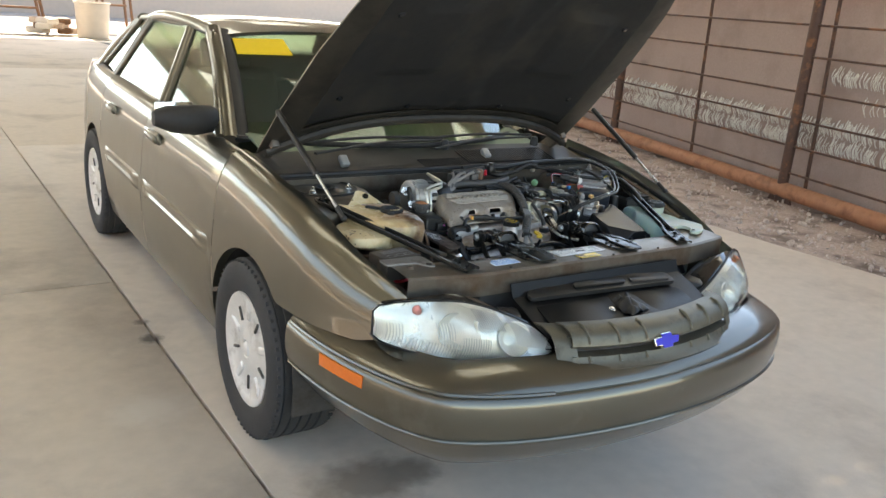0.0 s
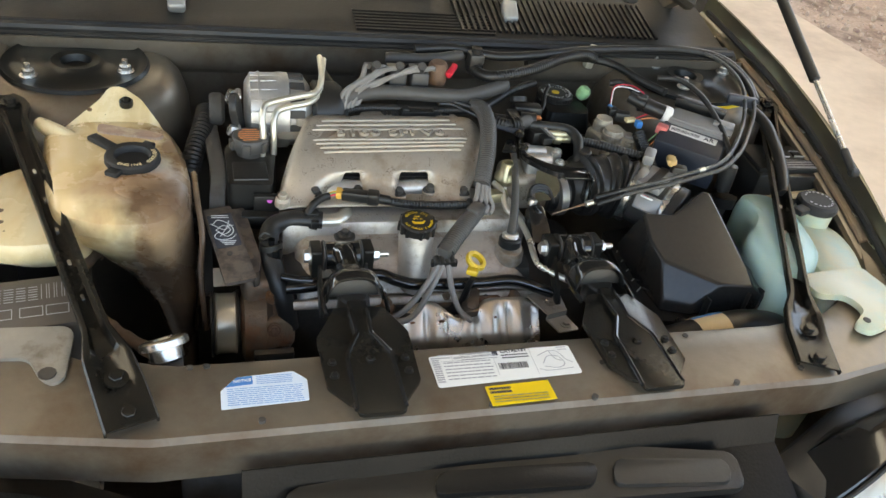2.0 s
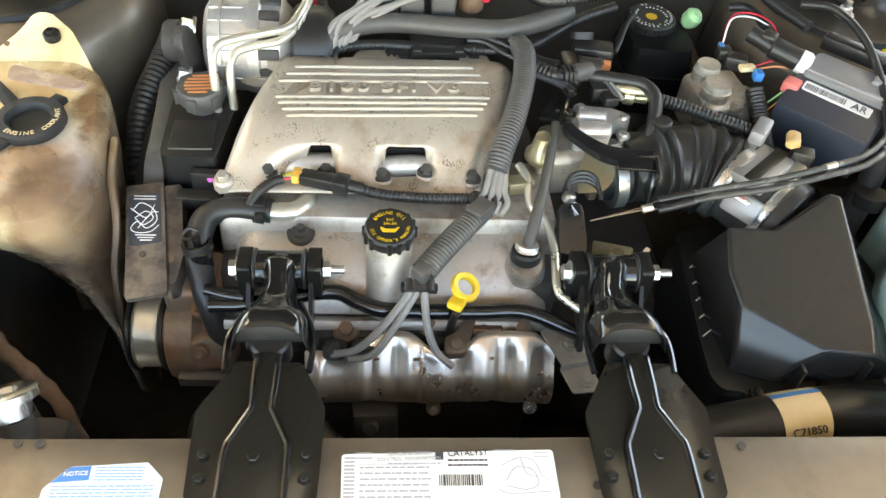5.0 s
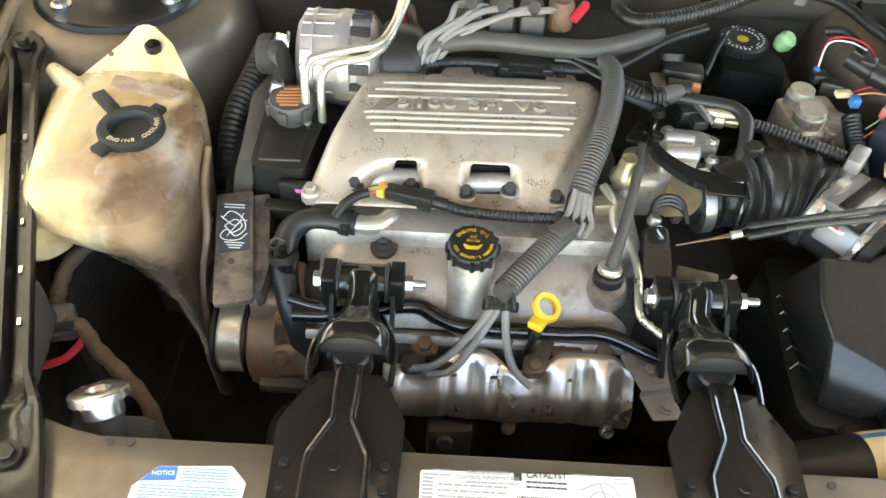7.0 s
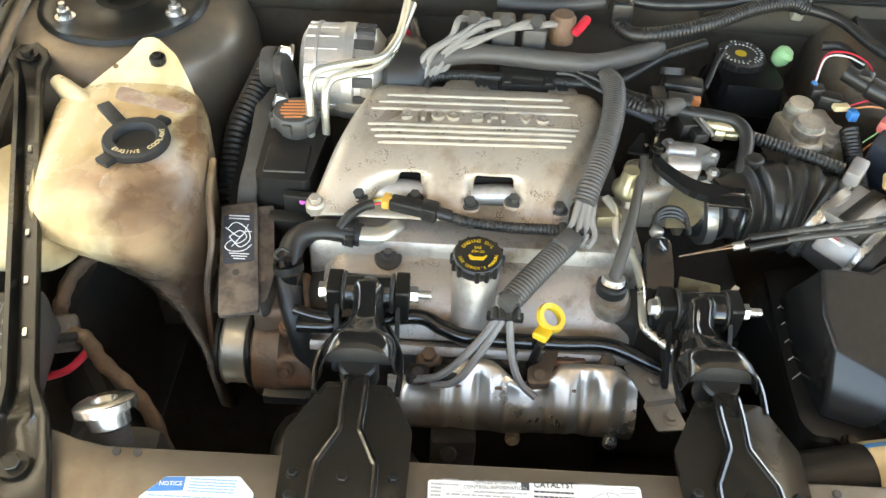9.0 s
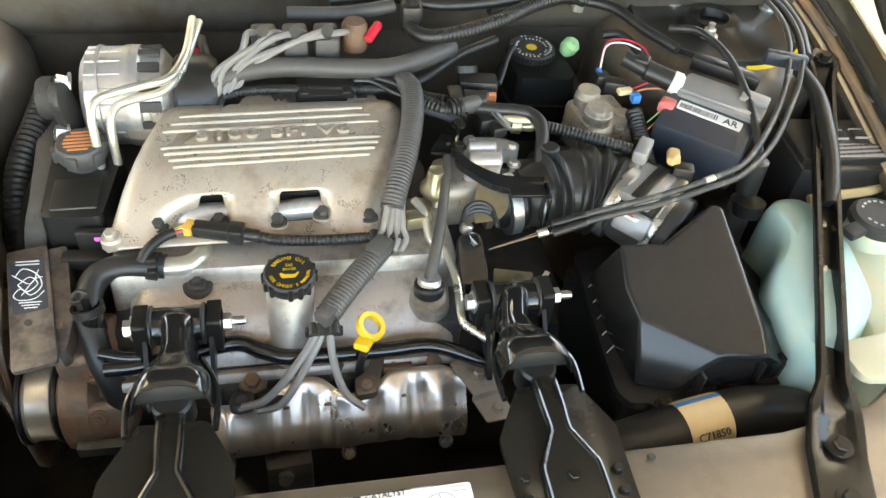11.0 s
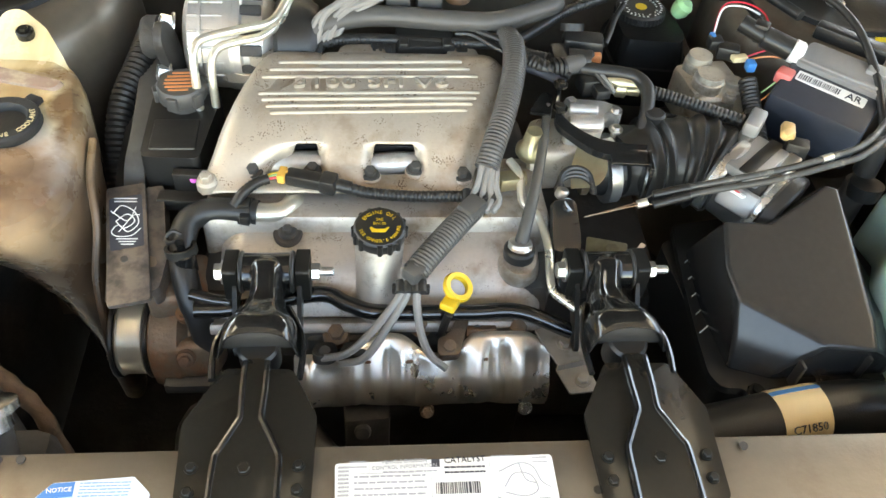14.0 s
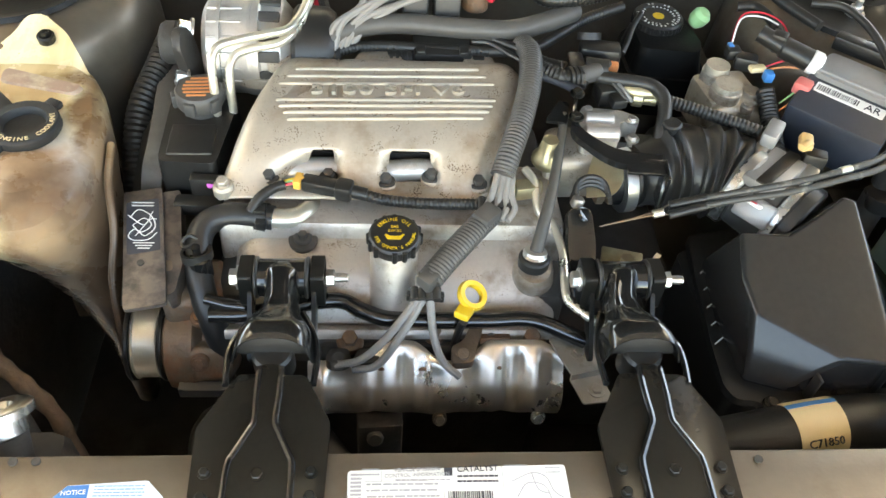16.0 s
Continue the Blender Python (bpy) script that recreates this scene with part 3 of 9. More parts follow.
for band, (z0, s0, s1, count) in enumerate(((0.66, -2.6, 8.0, 900), (0.50, -3.0, 8.0, 800), (1.12, -5.0, 1.0, 300), (0.90, -5.0, 0.6, 200), (1.62, -4.0, 0.5, 120))):
    for i in range(int(count * 1.25)):
        s, z = lerp(s0, s1, rng.random()), z0 + 0.045 * (rng.random() - 0.5)
        h, lean = 0.09 + 0.06 * rng.random(), 0.008 * (rng.random() - 0.5)
        key = "y" if band in (0, 1) and -3.2 < s < -0.4 and rng.random() < 0.8 and z > z0 else "w"
        tube(bms[key], [on_fence(s, z, 0.24), on_fence(s + lean, z + h / 2, 0.21), on_fence(s + lean * 0.2, z + h, 0.24)], 0.0036, 4, 2)
tagged(part("woven_strand", bms["w"], STRAND, fence, "white plastic strands woven in the wire"), kind="stuff")
tagged(part("yellow_strand", bms["y"], STRANDY, fence, "yellow plastic strands woven in the wire"), kind="stuff")

# yard behind the shed, in the sun
# unseen wall on the left, added to cut bright sky and its reflections
def bm_west():
    b = B()
    return box(b, (-13.0, 6, 1.5), (0.3, 44, 3.1))


bm = B()
box(bm, (6, 33, 1.6), (40, 0.3, 3.3))
tagged(part("unseen_wall_west", bm_west(), WALLM), "unseen pale block wall added to hold back light from the open side", "wall", kind="structure")
tagged(part("wall_north", bm, WALLM), "pale block wall across the sunlit yard", "wall", kind="structure")


def steel_stand(x, y, w, h, mat):
    t = thing("steel_stand", (x, y, 0), "rusty welded steel stand in the sunny yard", "stand", "yard stands")
    for sx in (-1, 1):
        for sy in (-0.4, 0.4):
            bm = B()
            cyl(bm, (x + sx * w / 2, y + sy, -0.045), (x + sx * w * 0.35, y + sy, h), 0.04, n=10)
            part("leg", bm, mat, t)
    bm = B()
    box(bm, (x, y, h), (w, 0.9, 0.12), bev=0.01)
    part("top_frame", bm, mat, t)
    bm = B()
    box(bm, (x, y, h * 0.45), (w * 0.8, 0.06, 0.06), bev=0.01)
    part("cross_bar", bm, mat, t)


steel_stand(0.6, 22.6, 1.5, 1.3, RUST)
steel_stand(-1.6, 23.8, 1.7, 1.0, DARK)
steel_stand(3.4, 24.2, 0.9, 1.6, RUST)
t = thing("plastic_drum", (2.35, 21.6, -0.045), "pale open-topped plastic drum in the sunny yard", "drum")
bm = B()
revolve(bm, [(0, 0), (0.36, 0), (0.38, 0.03), (0.42, 0.85), (0.45, 0.86), (0.45, 0.9), (0.41, 0.9), (0.37, 0.05), (0, 0.05)], (2.35, 21.6, -0.045), n=28)
part("shell", bm, DRUM, t)
t = thing("scrap_heap", (1.45, 21.9, -0.045), "heap of rusty scrap metal and sacks", "scrap")
for k in range(9):
    bm = B()
    rs = random.Random(k)
    box(bm, (1.45 + 0.9 * (rs.random() - 0.5), 21.9 + 0.6 * (rs.random() - 0.5), 0.08 + 0.12 * (k // 3)), (0.5, 0.35, 0.16), (0, 0, 180 * rs.random()), 0.05)
    part("scrap_piece", bm, (RUST, DRUM, WALLM)[k % 3], t)


# ---- the car's outside ----
CX = 0.035
car = thing("car", (CX, 1.2, 0), "pewter four-door sedan with its hood propped open", "car")
PLAN = [(0.0, 0.66), (0.30, 0.765), (0.42, 0.80), (0.55, 0.845), (0.70, 0.88), (0.95, 0.903), (1.5, 0.912), (3.6, 0.912), (4.2, 0.885), (4.7, 0.80), (5.0, 0.66)]
PROF = [(0.20, 0.955), (0.34, 0.985), (0.48, 1.0), (0.60, 1.002), (0.68, 0.994), (0.76, 0.986), (0.84, 0.975), (0.90, 0.957), (0.94, 0.936), (0.965, 0.905)]
TOPZ = [(0.30, 0.728), (0.345, 0.748), (0.43, 0.775), (0.55, 0.80), (0.8, 0.88), (1.1, 0.93), (1.45, 0.965), (2.6, 0.985), (3.6, 1.0), (4.3, 1.02), (5.0, 0.97)]
INNER = [(0.33, 0.700), (0.45, 0.708), (0.60, 0.735), (0.9, 0.755), (1.1, 0.772), (1.45, 0.775)]
FWY, RWY, WZ, ARCH = 1.10, 3.815, 0.33, 0.365


def inner_edge(y, s):
    return soft(y, INNER) + (0.045 * min(1.0, (y - 0.33) / 0.15) if s > 0 else 0.0)


def side_half(y, z):
    zt = soft(y, TOPZ)
    zz = z if z < 0.55 else 0.55 + (z - 0.55) * (0.965 - 0.55) / (zt - 0.55)
    return soft(y, PLAN) * soft(zz, PROF)


def low_edge(y, floor=0.20):
    for c in (FWY, RWY):
        if abs(y - c) < ARCH:
            return max(floor, WZ + math.sqrt(ARCH**2 - (y - c) ** 2))
    return floor


def arch_steps(y0, y1, n):
    ys = {round(lerp(y0, y1, i / n), 4) for i in range(n + 1)}
    for c in (FWY, RWY):
        for i in range(25):
            y = c + ARCH * math.cos(math.pi * i / 24)
            if y0 < y < y1:
                ys.add(round(y, 4))
    return sorted(ys)


def lens_back(half):
    """How far back the lamp's upper edge lies at that distance from the middle."""
    u = min(1.0, max(0.0, (half - 0.335) / 0.46))
    return 0.118 + 0.26 * u**2 + 0.08 * (1 - u**6)


def side_panel(name, y0, y1, s, top_inner, low=0.20, n=16, lab="", front_low=None):
    bm = B()
    rows = []
    for y in arch_steps(y0, y1, n):
        zt = soft(y, TOPZ)
        zb = low_edge(y, low if front_low is None or y > FWY else lerp(0.645, front_low, min(1.0, (y - 0.335) / 0.16)))
        row = [(CX + s * (side_half(y, zb) - 0.035), y, zb)]
        for k in range(17):
            z = lerp(zb, zt, 1 - (1 - k / 16) ** 1.25)
            row.append((CX + s * side_half(y, z), y, z))
        h = side_half(y, zt)
        if top_inner:
            inner = inner_edge(y, s)
            for k in range(1, 6):
                u = k / 5
                row.append((CX + s * lerp(h, inner, u), y, zt + 0.022 * math.sin(min(1, u * 1.25) * math.pi * 0.62)))
            row.append((CX + s * (inner - 0.004), y, zt - 0.02))
            row.append((CX + s * (inner - 0.022), y, zt - 0.035))
        else:
            row.append((CX + s * (h - 0.05), y, zt + 0.012))
        if front_low is not None and y < 0.73:
            back = (0.73 - y) / 0.395
            row = [(x, yy + back * (lens_back(abs(x - CX)) - 0.335) * min(1, max(0, (z - 0.60) / 0.06)), z) for x, yy, z in row]
        rows.append(row)
    sheet(bm, rows, 0.0)
    return part(name, bm, PAINT, car, lab, sharp=50)


for s in (-1, 1):
    f = side_panel("fender", 0.335, 1.446, s, True, front_low=0.60)
    fd = side_panel("front_door", 1.452, 2.56, s, False, 0.24)
    rd = side_panel("rear_door", 2.566, 3.55, s, False, 0.24)
    side_panel("quarter_panel", 3.556, 5.0, s, False)
    for y0, y1, p in ((1.50, 2.52, fd), (2.60, 3.40, rd)):
        bm = B()
        rows = []
        for i in range(13):
            y = lerp(y0, y1, i / 12)
            end = 0.0 if i in (0, 12) else 1.0
            rows.append([(CX + s * (side_half(y, z) + o * end - 0.001 * (1 - end)), y, z) for z, o in ((0.560, 0.0), (0.566, 0.010), (0.59, 0.013), (0.60, 0.007), (0.61, 0.013), (0.634, 0.010), (0.64, 0.0))])
        sheet(bm, rows)
        part("side_moulding", bm, PAINT, p)
        bm = B()
        yh = y1 - 0.14
        box(bm, (CX + s * (side_half(yh, 0.86) + 0.012), yh, 0.865), (0.03, 0.19, 0.035), (0, s * 20, 0), 0.012, 3)
        box(bm, (CX + s * (side_half(yh, 0.84) - 0.004), yh, 0.86), (0.02, 0.23, 0.075), (0, s * 20, 0), 0.008)
        part("door_handle", bm, PAINT, p)
    # wheel well linings
    for c in (FWY, RWY):
        bm = B()
        rows = []
        for i in range(15):
            a = math.pi * (i / 14) * 1.16 - 0.25
            rows.append([(CX + s * (0.895 - d), c + (ARCH + 0.015) * math.cos(a), WZ + (ARCH + 0.015) * math.sin(a)) for d in (0.02, 0.12, 0.3)])
        sheet(bm, rows, 0.005)
        box(bm, (CX + s * 0.6, c, 0.42), (0.02, 0.78, 0.52))
        part("wheel_well", bm, DARK, car)


def make_wheel(s, y):
    c, ax = (CX + s * 0.68, y, WZ), (s, 0, 0)
    bm = B()
    revolve(bm, [(0.0, -0.03), (0.13, -0.03), (0.14, 0.0), (0.14, 0.03), (0.0, 0.035)], c, ax, 32)
    w = part("wheel", bm, IRON, car, "alloy road wheel")
    bm = B()
    prof = [(0.20, 0.0), (0.26, -0.005), (0.305, 0.012)]
    for g in range(5):
        x = 0.02 + g * 0.038
        prof += [(0.327, x), (0.329, x + 0.03), (0.321, x + 0.032), (0.321, x + 0.036)]
    prof += [(0.327, 0.207), (0.318, 0.222), (0.300, 0.232), (0.262, 0.236), (0.225, 0.228), (0.205, 0.215), (0.198, 0.20)]
    revolve(bm, prof, c, ax, 64)
    cc = Vector(c)
    for k in range(64):
        a = 2 * math.pi * k / 64
        for x in (0.008, 0.215):
            p = cc + Vector((s * x, 0.3195 * math.cos(a), 0.3195 * math.sin(a)))
            box(bm, p, (0.020, 0.007, 0.012), (math.degrees(a), 0, 0))
    part("tyre", bm, TYRE, w, "black tyre with worn tread")
    bm = B()
    revolve(bm, [(0.03, 0.212), (0.034, 0.218), (0.07, 0.212), (0.10, 0.204), (0.165, 0.206), (0.184, 0.214), (0.200, 0.222), (0.208, 0.222), (0.210, 0.214), (0.20, 0.19), (0.19, 0.04), (0.0, 0.04)], c, ax, 56)
    for k in range(0, 10, 2):
        a = 2 * math.pi * (k + 0.5) / 10
        box(bm, cc + Vector((s * 0.2065, 0.15 * math.cos(a), 0.15 * math.sin(a))), (0.014, 0.085, 0.03), (math.degrees(a), 0, 0), 0.009, 3)
    rim = part("rim", bm, RIM, w, "silver alloy rim")
    for k in range(1, 10, 2):
        a = 2 * math.pi * (k + 0.5) / 10
        p = cc + Vector((s * 0.2075, 0.132 * math.cos(a), 0.132 * math.sin(a)))
        bm = B()
        box(bm, p, (0.010, 0.055, 0.012), (math.degrees(a), 0, 0), 0.005, 3)
        part("slot", bm, LOOM, w)
    bm = B()
    revolve(bm, [(0, 0.226), (0.018, 0.225), (0.026, 0.22), (0.03, 0.205)], c, ax, 24)
    part("centre_cap", bm, RIM, w)


for y in (FWY, RWY):
    for s in (-1, 1):
        make_wheel(s, y)


# front bumper: one skin round the nose, with a rub line
def nose(u, out=0.0):
    """The nose's plan: u from -1 (right wheel) to 1 (left wheel)."""
    a = abs(u)
    x = 0.885 * math.sin(min(1.0, a * 1.02) * math.pi / 2) ** 0.92 * (1 if u >= 0 else -1)
    y = -0.06 + 0.20 * (abs(x) / 0.88) ** 2 + 0.15 * (abs(x) / 0.88) ** 7 + 0.44 * max(0, a - 0.55) ** 1.6 / 0.45**1.6
    return Vector((x, y, 0))


def nose_ring(out, z, n=72, u0=-1.0, u1=1.0):
    pts = []
    for i in range(n + 1):
        u = lerp(u0, u1, i / n)
        p = nose(u)
        d = nose(min(1, u + 0.01)) - nose(max(-1, u - 0.01))
        nrm = Vector((d.y, -d.x, 0)).normalized()
        q = p + nrm * out
        pts.append((CX + q.x, q.y, z))
    return pts


bm = B()
SECT_DROP = 0.010
SECT = [(-0.11, 0.645), (-0.07, 0.638), (-0.035, 0.622), (-0.014, 0.606), (-0.004, 0.594), (0.0, 0.586), (-0.004, 0.581), (0.006, 0.576), (0.013, 0.56), (0.016, 0.525), (0.012, 0.485), (0.004, 0.462), (0.006, 0.454), (-0.002, 0.44), (-0.012, 0.425), (-0.03, 0.395), (-0.06, 0.36), (-0.10, 0.33), (-0.16, 0.31)]
sheet(bm, [[(x, y, zz - (0.016 * min(1.0, max(0.0, (abs(x - CX) - 0.50) / 0.22)) * min(1.0, (zz - 0.58) / 0.04) if zz > 0.58 else 0.0)) for x, y, zz in nose_ring(o, z - (SECT_DROP if z < 0.57 else 0))] for o, z in SECT])
bumper = part("front_bumper", bm, PAINT, car, "pewter plastic bumper skin", sharp=60)
bm = B()
tube(bm, [Vector(p) for p in nose_ring(0.006, 0.5855, 40, -0.98, -0.30)], 0.006, 6, 2)
part("rub_strip", bm, PAINT, bumper)
bm = B()
tube(bm, [Vector(p) for p in nose_ring(0.007, 0.447, 60, -0.99, 0.99)], 0.005, 6, 2)
part("lower_lip", bm, PAINT, bumper)
for s in (-1, 1):
    bm = B()
    pts = nose_ring(0.0165, 0.0, 12, -0.86, -0.745) if s < 0 else nose_ring(0.0165, 0.0, 12, 0.745, 0.86)
    sheet(bm, [[(x, y, z) for x, y, _ in pts] for z in (0.525, 0.545, 0.562)], 0.006)
    part("side_marker", bm, AMBER, bumper, "amber side marker lamp")

# grille panel between the lamps
GX0, GX1 = -0.300, 0.365


def grille_y(x):
    return -0.015 + 0.20 * ((x - CX) / 0.62) ** 2


bm = B()
rows = []
for dy, z in ((-0.03, 0.618), (-0.012, 0.63), (-0.004, 0.648), (0.012, 0.652), (0.03, 0.652)):
    rows.append([(lerp(GX0, GX1, i / 24), grille_y(lerp(GX0, GX1, i / 24)) + dy, z) for i in range(25)])
sheet(bm, rows, 0.004)
rows = []
for dy, z in ((0.035, 0.672), (0.006, 0.672), (0.0, 0.678), (0.006, 0.70), (0.02, 0.716), (0.05, 0.726), (0.085, 0.722)):
    rows.append([(lerp(GX0, GX1, i / 24), grille_y(lerp(GX0, GX1, i / 24)) + dy, z) for i in range(25)])
sheet(bm, rows, 0.004)
grille = part("grille", bm, GRILLEM, car, "pewter grille panel with a dark slot")
# sheet behind the slot; the recess's shade is in its dark colour
bm = B()
rows = [[(lerp(GX0, GX1, i / 12), grille_y(lerp(GX0, GX1, i / 12)) + 0.03, z) for i in range(13)] for z in (0.62, 0.70)]
sheet(bm, rows, 0.004)
part("slot_shade_backing", bm, DARK, grille)
for k in range(7):
    x = lerp(GX0 + 0.05, GX1 - 0.05, k / 6)
    if k == 3:
        continue
    bm = B()
    yy = grille_y(x)
    tube(bm, [(x, yy + 0.0, 0.686), (x, yy + 0.008, 0.704), (x, yy + 0.03, 0.723), (x, yy + 0.055, 0.7275)], 0.005, 6, 4)
    part("rib", bm, GRILLEM, grille)
    bm = B()
    tube(bm, [(x, yy - 0.014, 0.634), (x, yy - 0.003, 0.65)], 0.005, 6, 2)
    part("lower_rib", bm, GRILLEM, grille)
for s in (-1, 1):
    bm = B()
    rows = []
    for k in range(7):
        h = lerp(0.318, 0.372, k / 6)
        yy = grille_y(CX + s * h)
        rows.append([(CX + s * h, yy + dy + 0.012 * k / 6, z) for dy, z in ((-0.055, 0.602), (-0.03, 0.618), (-0.012, 0.634), (0.0, 0.655), (0.012, 0.68), (0.03, 0.70), (0.07, 0.712), (0.11, 0.708))])
    sheet(bm, rows, 0.004)
    part("grille_end", bm, GRILLEM, grille)
bm = B()
m = pose(0.005, -0.018, 0.674, 72, 0, 0)
prism(bm, [(-0.045, -0.011), (-0.02, -0.011), (-0.015, -0.022), (0.024, -0.022), (0.019, -0.011), (0.045, -0.011), (0.05, 0.011), (0.02, 0.011), (0.015, 0.022), (-0.024, 0.022), (-0.019, 0.011), (-0.05, 0.011)], -0.004, 0.008, m @ Matrix.Diagonal((1.05, 1.06, 1, 1)), 0.001)
emblem = part("emblem", bm, CHROME, car, "chrome-edged blue badge")
bm = B()
prism(bm, [(-0.045, -0.011), (-0.02, -0.011), (-0.015, -0.022), (0.024, -0.022), (0.019, -0.011), (0.045, -0.011), (0.05, 0.011), (0.02, 0.011), (0.015, 0.022), (-0.024, 0.022), (-0.019, 0.011), (-0.05, 0.011)], 0.0, 0.0105, m @ Matrix.Diagonal((0.98, 0.95, 1, 1)), 0.001)
part("enamel", bm, EMBLEM, emblem)


# head lamps
def lamp_edge(u):
    """x (from the middle), y, low and high z of the lens, u from the inner end to the outer."""
    x = lerp(0.335, 0.793, u)
    y = 0.112 + 0.26 * max(0.0, u) ** 2
    lo = 0.620 + 0.012 * (1 - min(1, u / 0.18)) ** 2 + 0.030 * max(0, (u - 0.6) / 0.4) ** 2
    hi = 0.672 + 0.097 * math.sin(min(1, u * 1.7) * math.pi / 2) - 0.024 * max(0, (u - 0.6) / 0.4) ** 1.5
    close = 0.35 * max(0, (u - 0.95) / 0.05) ** 2 + 0.6 * max(0, (0.06 - u) / 0.06) ** 2
    mid = (lo + hi) / 2
    return x, y, lerp(lo, mid, 0.75 * close), lerp(hi, mid, 0.75 * close)


for s in (-1, 1):
    def lamp_point(u, v, out):
        x, y, lo, hi = lamp_edge(u)
        z = lerp(lo, hi, v)
        return (CX + s * (x + 0.3 * out * u), y + 0.08 * (1 - u**6) * v * v - out - (0.022 + 0.02 * math.sin(math.pi * u)) * math.sin(math.pi * v), z + 0.012 * math.sin(math.pi * u) * math.sin(math.pi * v * v))

    bm = B()
    sheet(bm, [[lamp_point(u / 40, v / 12, 0.0) for v in range(13)] for u in range(41)], 0.003)
    lamp = part("headlight", bm, LENS, car, "clear ribbed plastic headlight")
    bm = B()
    sheet(bm, [[lamp_point(u / 40, v / 12, -0.010 - 0.05 * math.sin(math.pi * v / 12) ** 0.8 * (0.25 + 0.75 * abs(math.sin(u / 40 * math.pi * 2)))) for v in range(13)] for u in range(41)], 0.003)
    part("reflector", bm, REFLECTOR, lamp, "bright lamp reflector")
    for u, r in ((0.28, 0.048), (0.62, 0.052)):
        bm = B()
        revolve(bm, [(0, -0.022), (0.5 * r, -0.017), (0.85 * r, -0.006), (r, 0.0), (1.04 * r, -0.002)], Vector(lamp_point(u, 0.48, -0.034)), (s * 0.25, -0.85, 0.42), 28)
        part("bowl", bm, REFLECTOR, lamp, "lamp bowl")
    FLUTES = ((0.05, 0.30, 20, 0.42, 0.92), (0.36, 0.50, 12, 0.62, 0.90), (0.46, 0.60, 12, 0.06, 0.46), (0.62, 0.86, 18, 0.08, 0.34), (0.64, 0.72, 7, 0.40, 0.66), (0.88, 0.95, 6, 0.12, 0.60))
    for u, v0, v1 in [(lerp(a, b, i / (n - 1)), v0, v1) for a, b, n, v0, v1 in FLUTES for i in range(n)]:
        bm = B()
        tube(bm, [lamp_point(u, lerp(v0, v1, q / 4), -0.004) for q in range(5)], 0.0017, 4, 2)
        part("lens_rib", bm, RIBGLASS, lamp)
    bm = B()
    box(bm, lamp_point(0.52, 0.45, -0.035), (0.005, 0.022, 0.09), (0, 0, 0), 0.002)
    part("divider", bm, REFLECTOR, lamp)
    bm = B()
    cyl(bm, lamp_point(0.78, 0.80, -0.030), lamp_point(0.78, 0.80, -0.008), 0.014, 0.011, n=14, bev=0.004)
    part("bulb", bm, material("pale_red_bulb", (0.75, 0.30, 0.26), 0.3, 0, 0.1, 30, 0) if s < 0 else AMBER, lamp, "coloured indicator bulb")
    bm = B()
    rim_pts = [lamp_point(u / 30, 0.0, -0.002) for u in range(31)] + [lamp_point(1 - u / 30, 1.0, -0.002) for u in range(31)]
    tube(bm, rim_pts + [rim_pts[0]], 0.0034, 6, 1)
    part("lamp_gasket", bm, TRIMB, lamp)
    # filler between lamp and bumper, and the lamp's back box
    bm = B()
    sheet(bm, [[(lambda p: (p[0], p[1] + dy, p[2] + dz))(lamp_point(u / 20, 0.0, 0.0)) for u in range(21)] for dy, dz in ((0.03, -0.004), (-0.01, -0.009), (-0.05, -0.02))])
    part("lamp_sill", bm, PAINT, car)
    bm = B()
    box(bm, (CX + s * 0.54, 0.325, 0.67), (0.38, 0.09, 0.10), (0, 0, s * 26), 0.02)
    part("lamp_housing", bm, PLASTIC, lamp)
    bm = B()
    rows = []
    for k in range(25):
        u = k / 24 * 0.94
        x, y, z = lamp_point(u, 1.0, 0.0)
        back = lerp(0.305, 0.36, u)
        rows.append([(x, y + 0.002, z - 0.004), (x, y + 0.010, z + 0.006), (x, lerp(y, back, 0.4), z + 0.008 - 0.006 * math.sin(u * 9)), (x, lerp(y, back, 0.75), z + 0.002), (x, max(back, y + 0.03), z - 0.03), (x, max(back, y + 0.03) + 0.01, z - 0.09)])
    sheet(bm, rows)
    part("housing_top", bm, GLOSS, lamp, "black lamp housing top")

# hood, propped open: outer skin, frame and insulation
HINGE = Vector((CX, 1.43, 0.975))
HA = radians(43.5)
HU, HN = Vector((0, -math.cos(HA), math.sin(HA))), Vector((0, -math.sin(HA), -math.cos(HA)))


def hood_point(a, d, off=0.0):
    """a across (-1..1), d metres up the hood from its hinge line; off below its skin."""
    half = curve(d, [(0.0, 0.745), (0.25, 0.735), (0.6, 0.70), (0.95, 0.64), (1.18, 0.57)])
    back = 0.19 * (1 - abs(a) ** 3) * max(0.0, 1 - d / 0.45)
    front = -0.10 * abs(a) ** 2.5 * max(0.0, (d - 0.6) / 0.58)
    p = HINGE + HU * (d + back + front) + HN * off + Vector((a * half, 0, 0))
    return p - HN * 0.035 * (1 - a * a)


bm = B()
sheet(bm, [[hood_point(a / 14, d / 20 * 1.2) for a in range(-14, 15)] for d in range(21)], 0.004)
hood = part("hood", bm, PAINT, car, "open pewter hood with black insulated underside")
bm = B()
NA, ND = 24, 24


def in_pad(i, j):
    a, d = -1 + 2 * (j + 0.5) / NA, (i + 0.5) / ND
    return abs(a) < 0.86 and 0.10 < d < 0.93


sheet(bm, [[hood_point(-1 + 2 * j / NA, i / ND * 1.19, 0.022 if 0 < j < NA and 0 < i < ND else 0.004) for j in range(NA + 1)] for i in range(ND + 1)], 0.003, skip=in_pad)
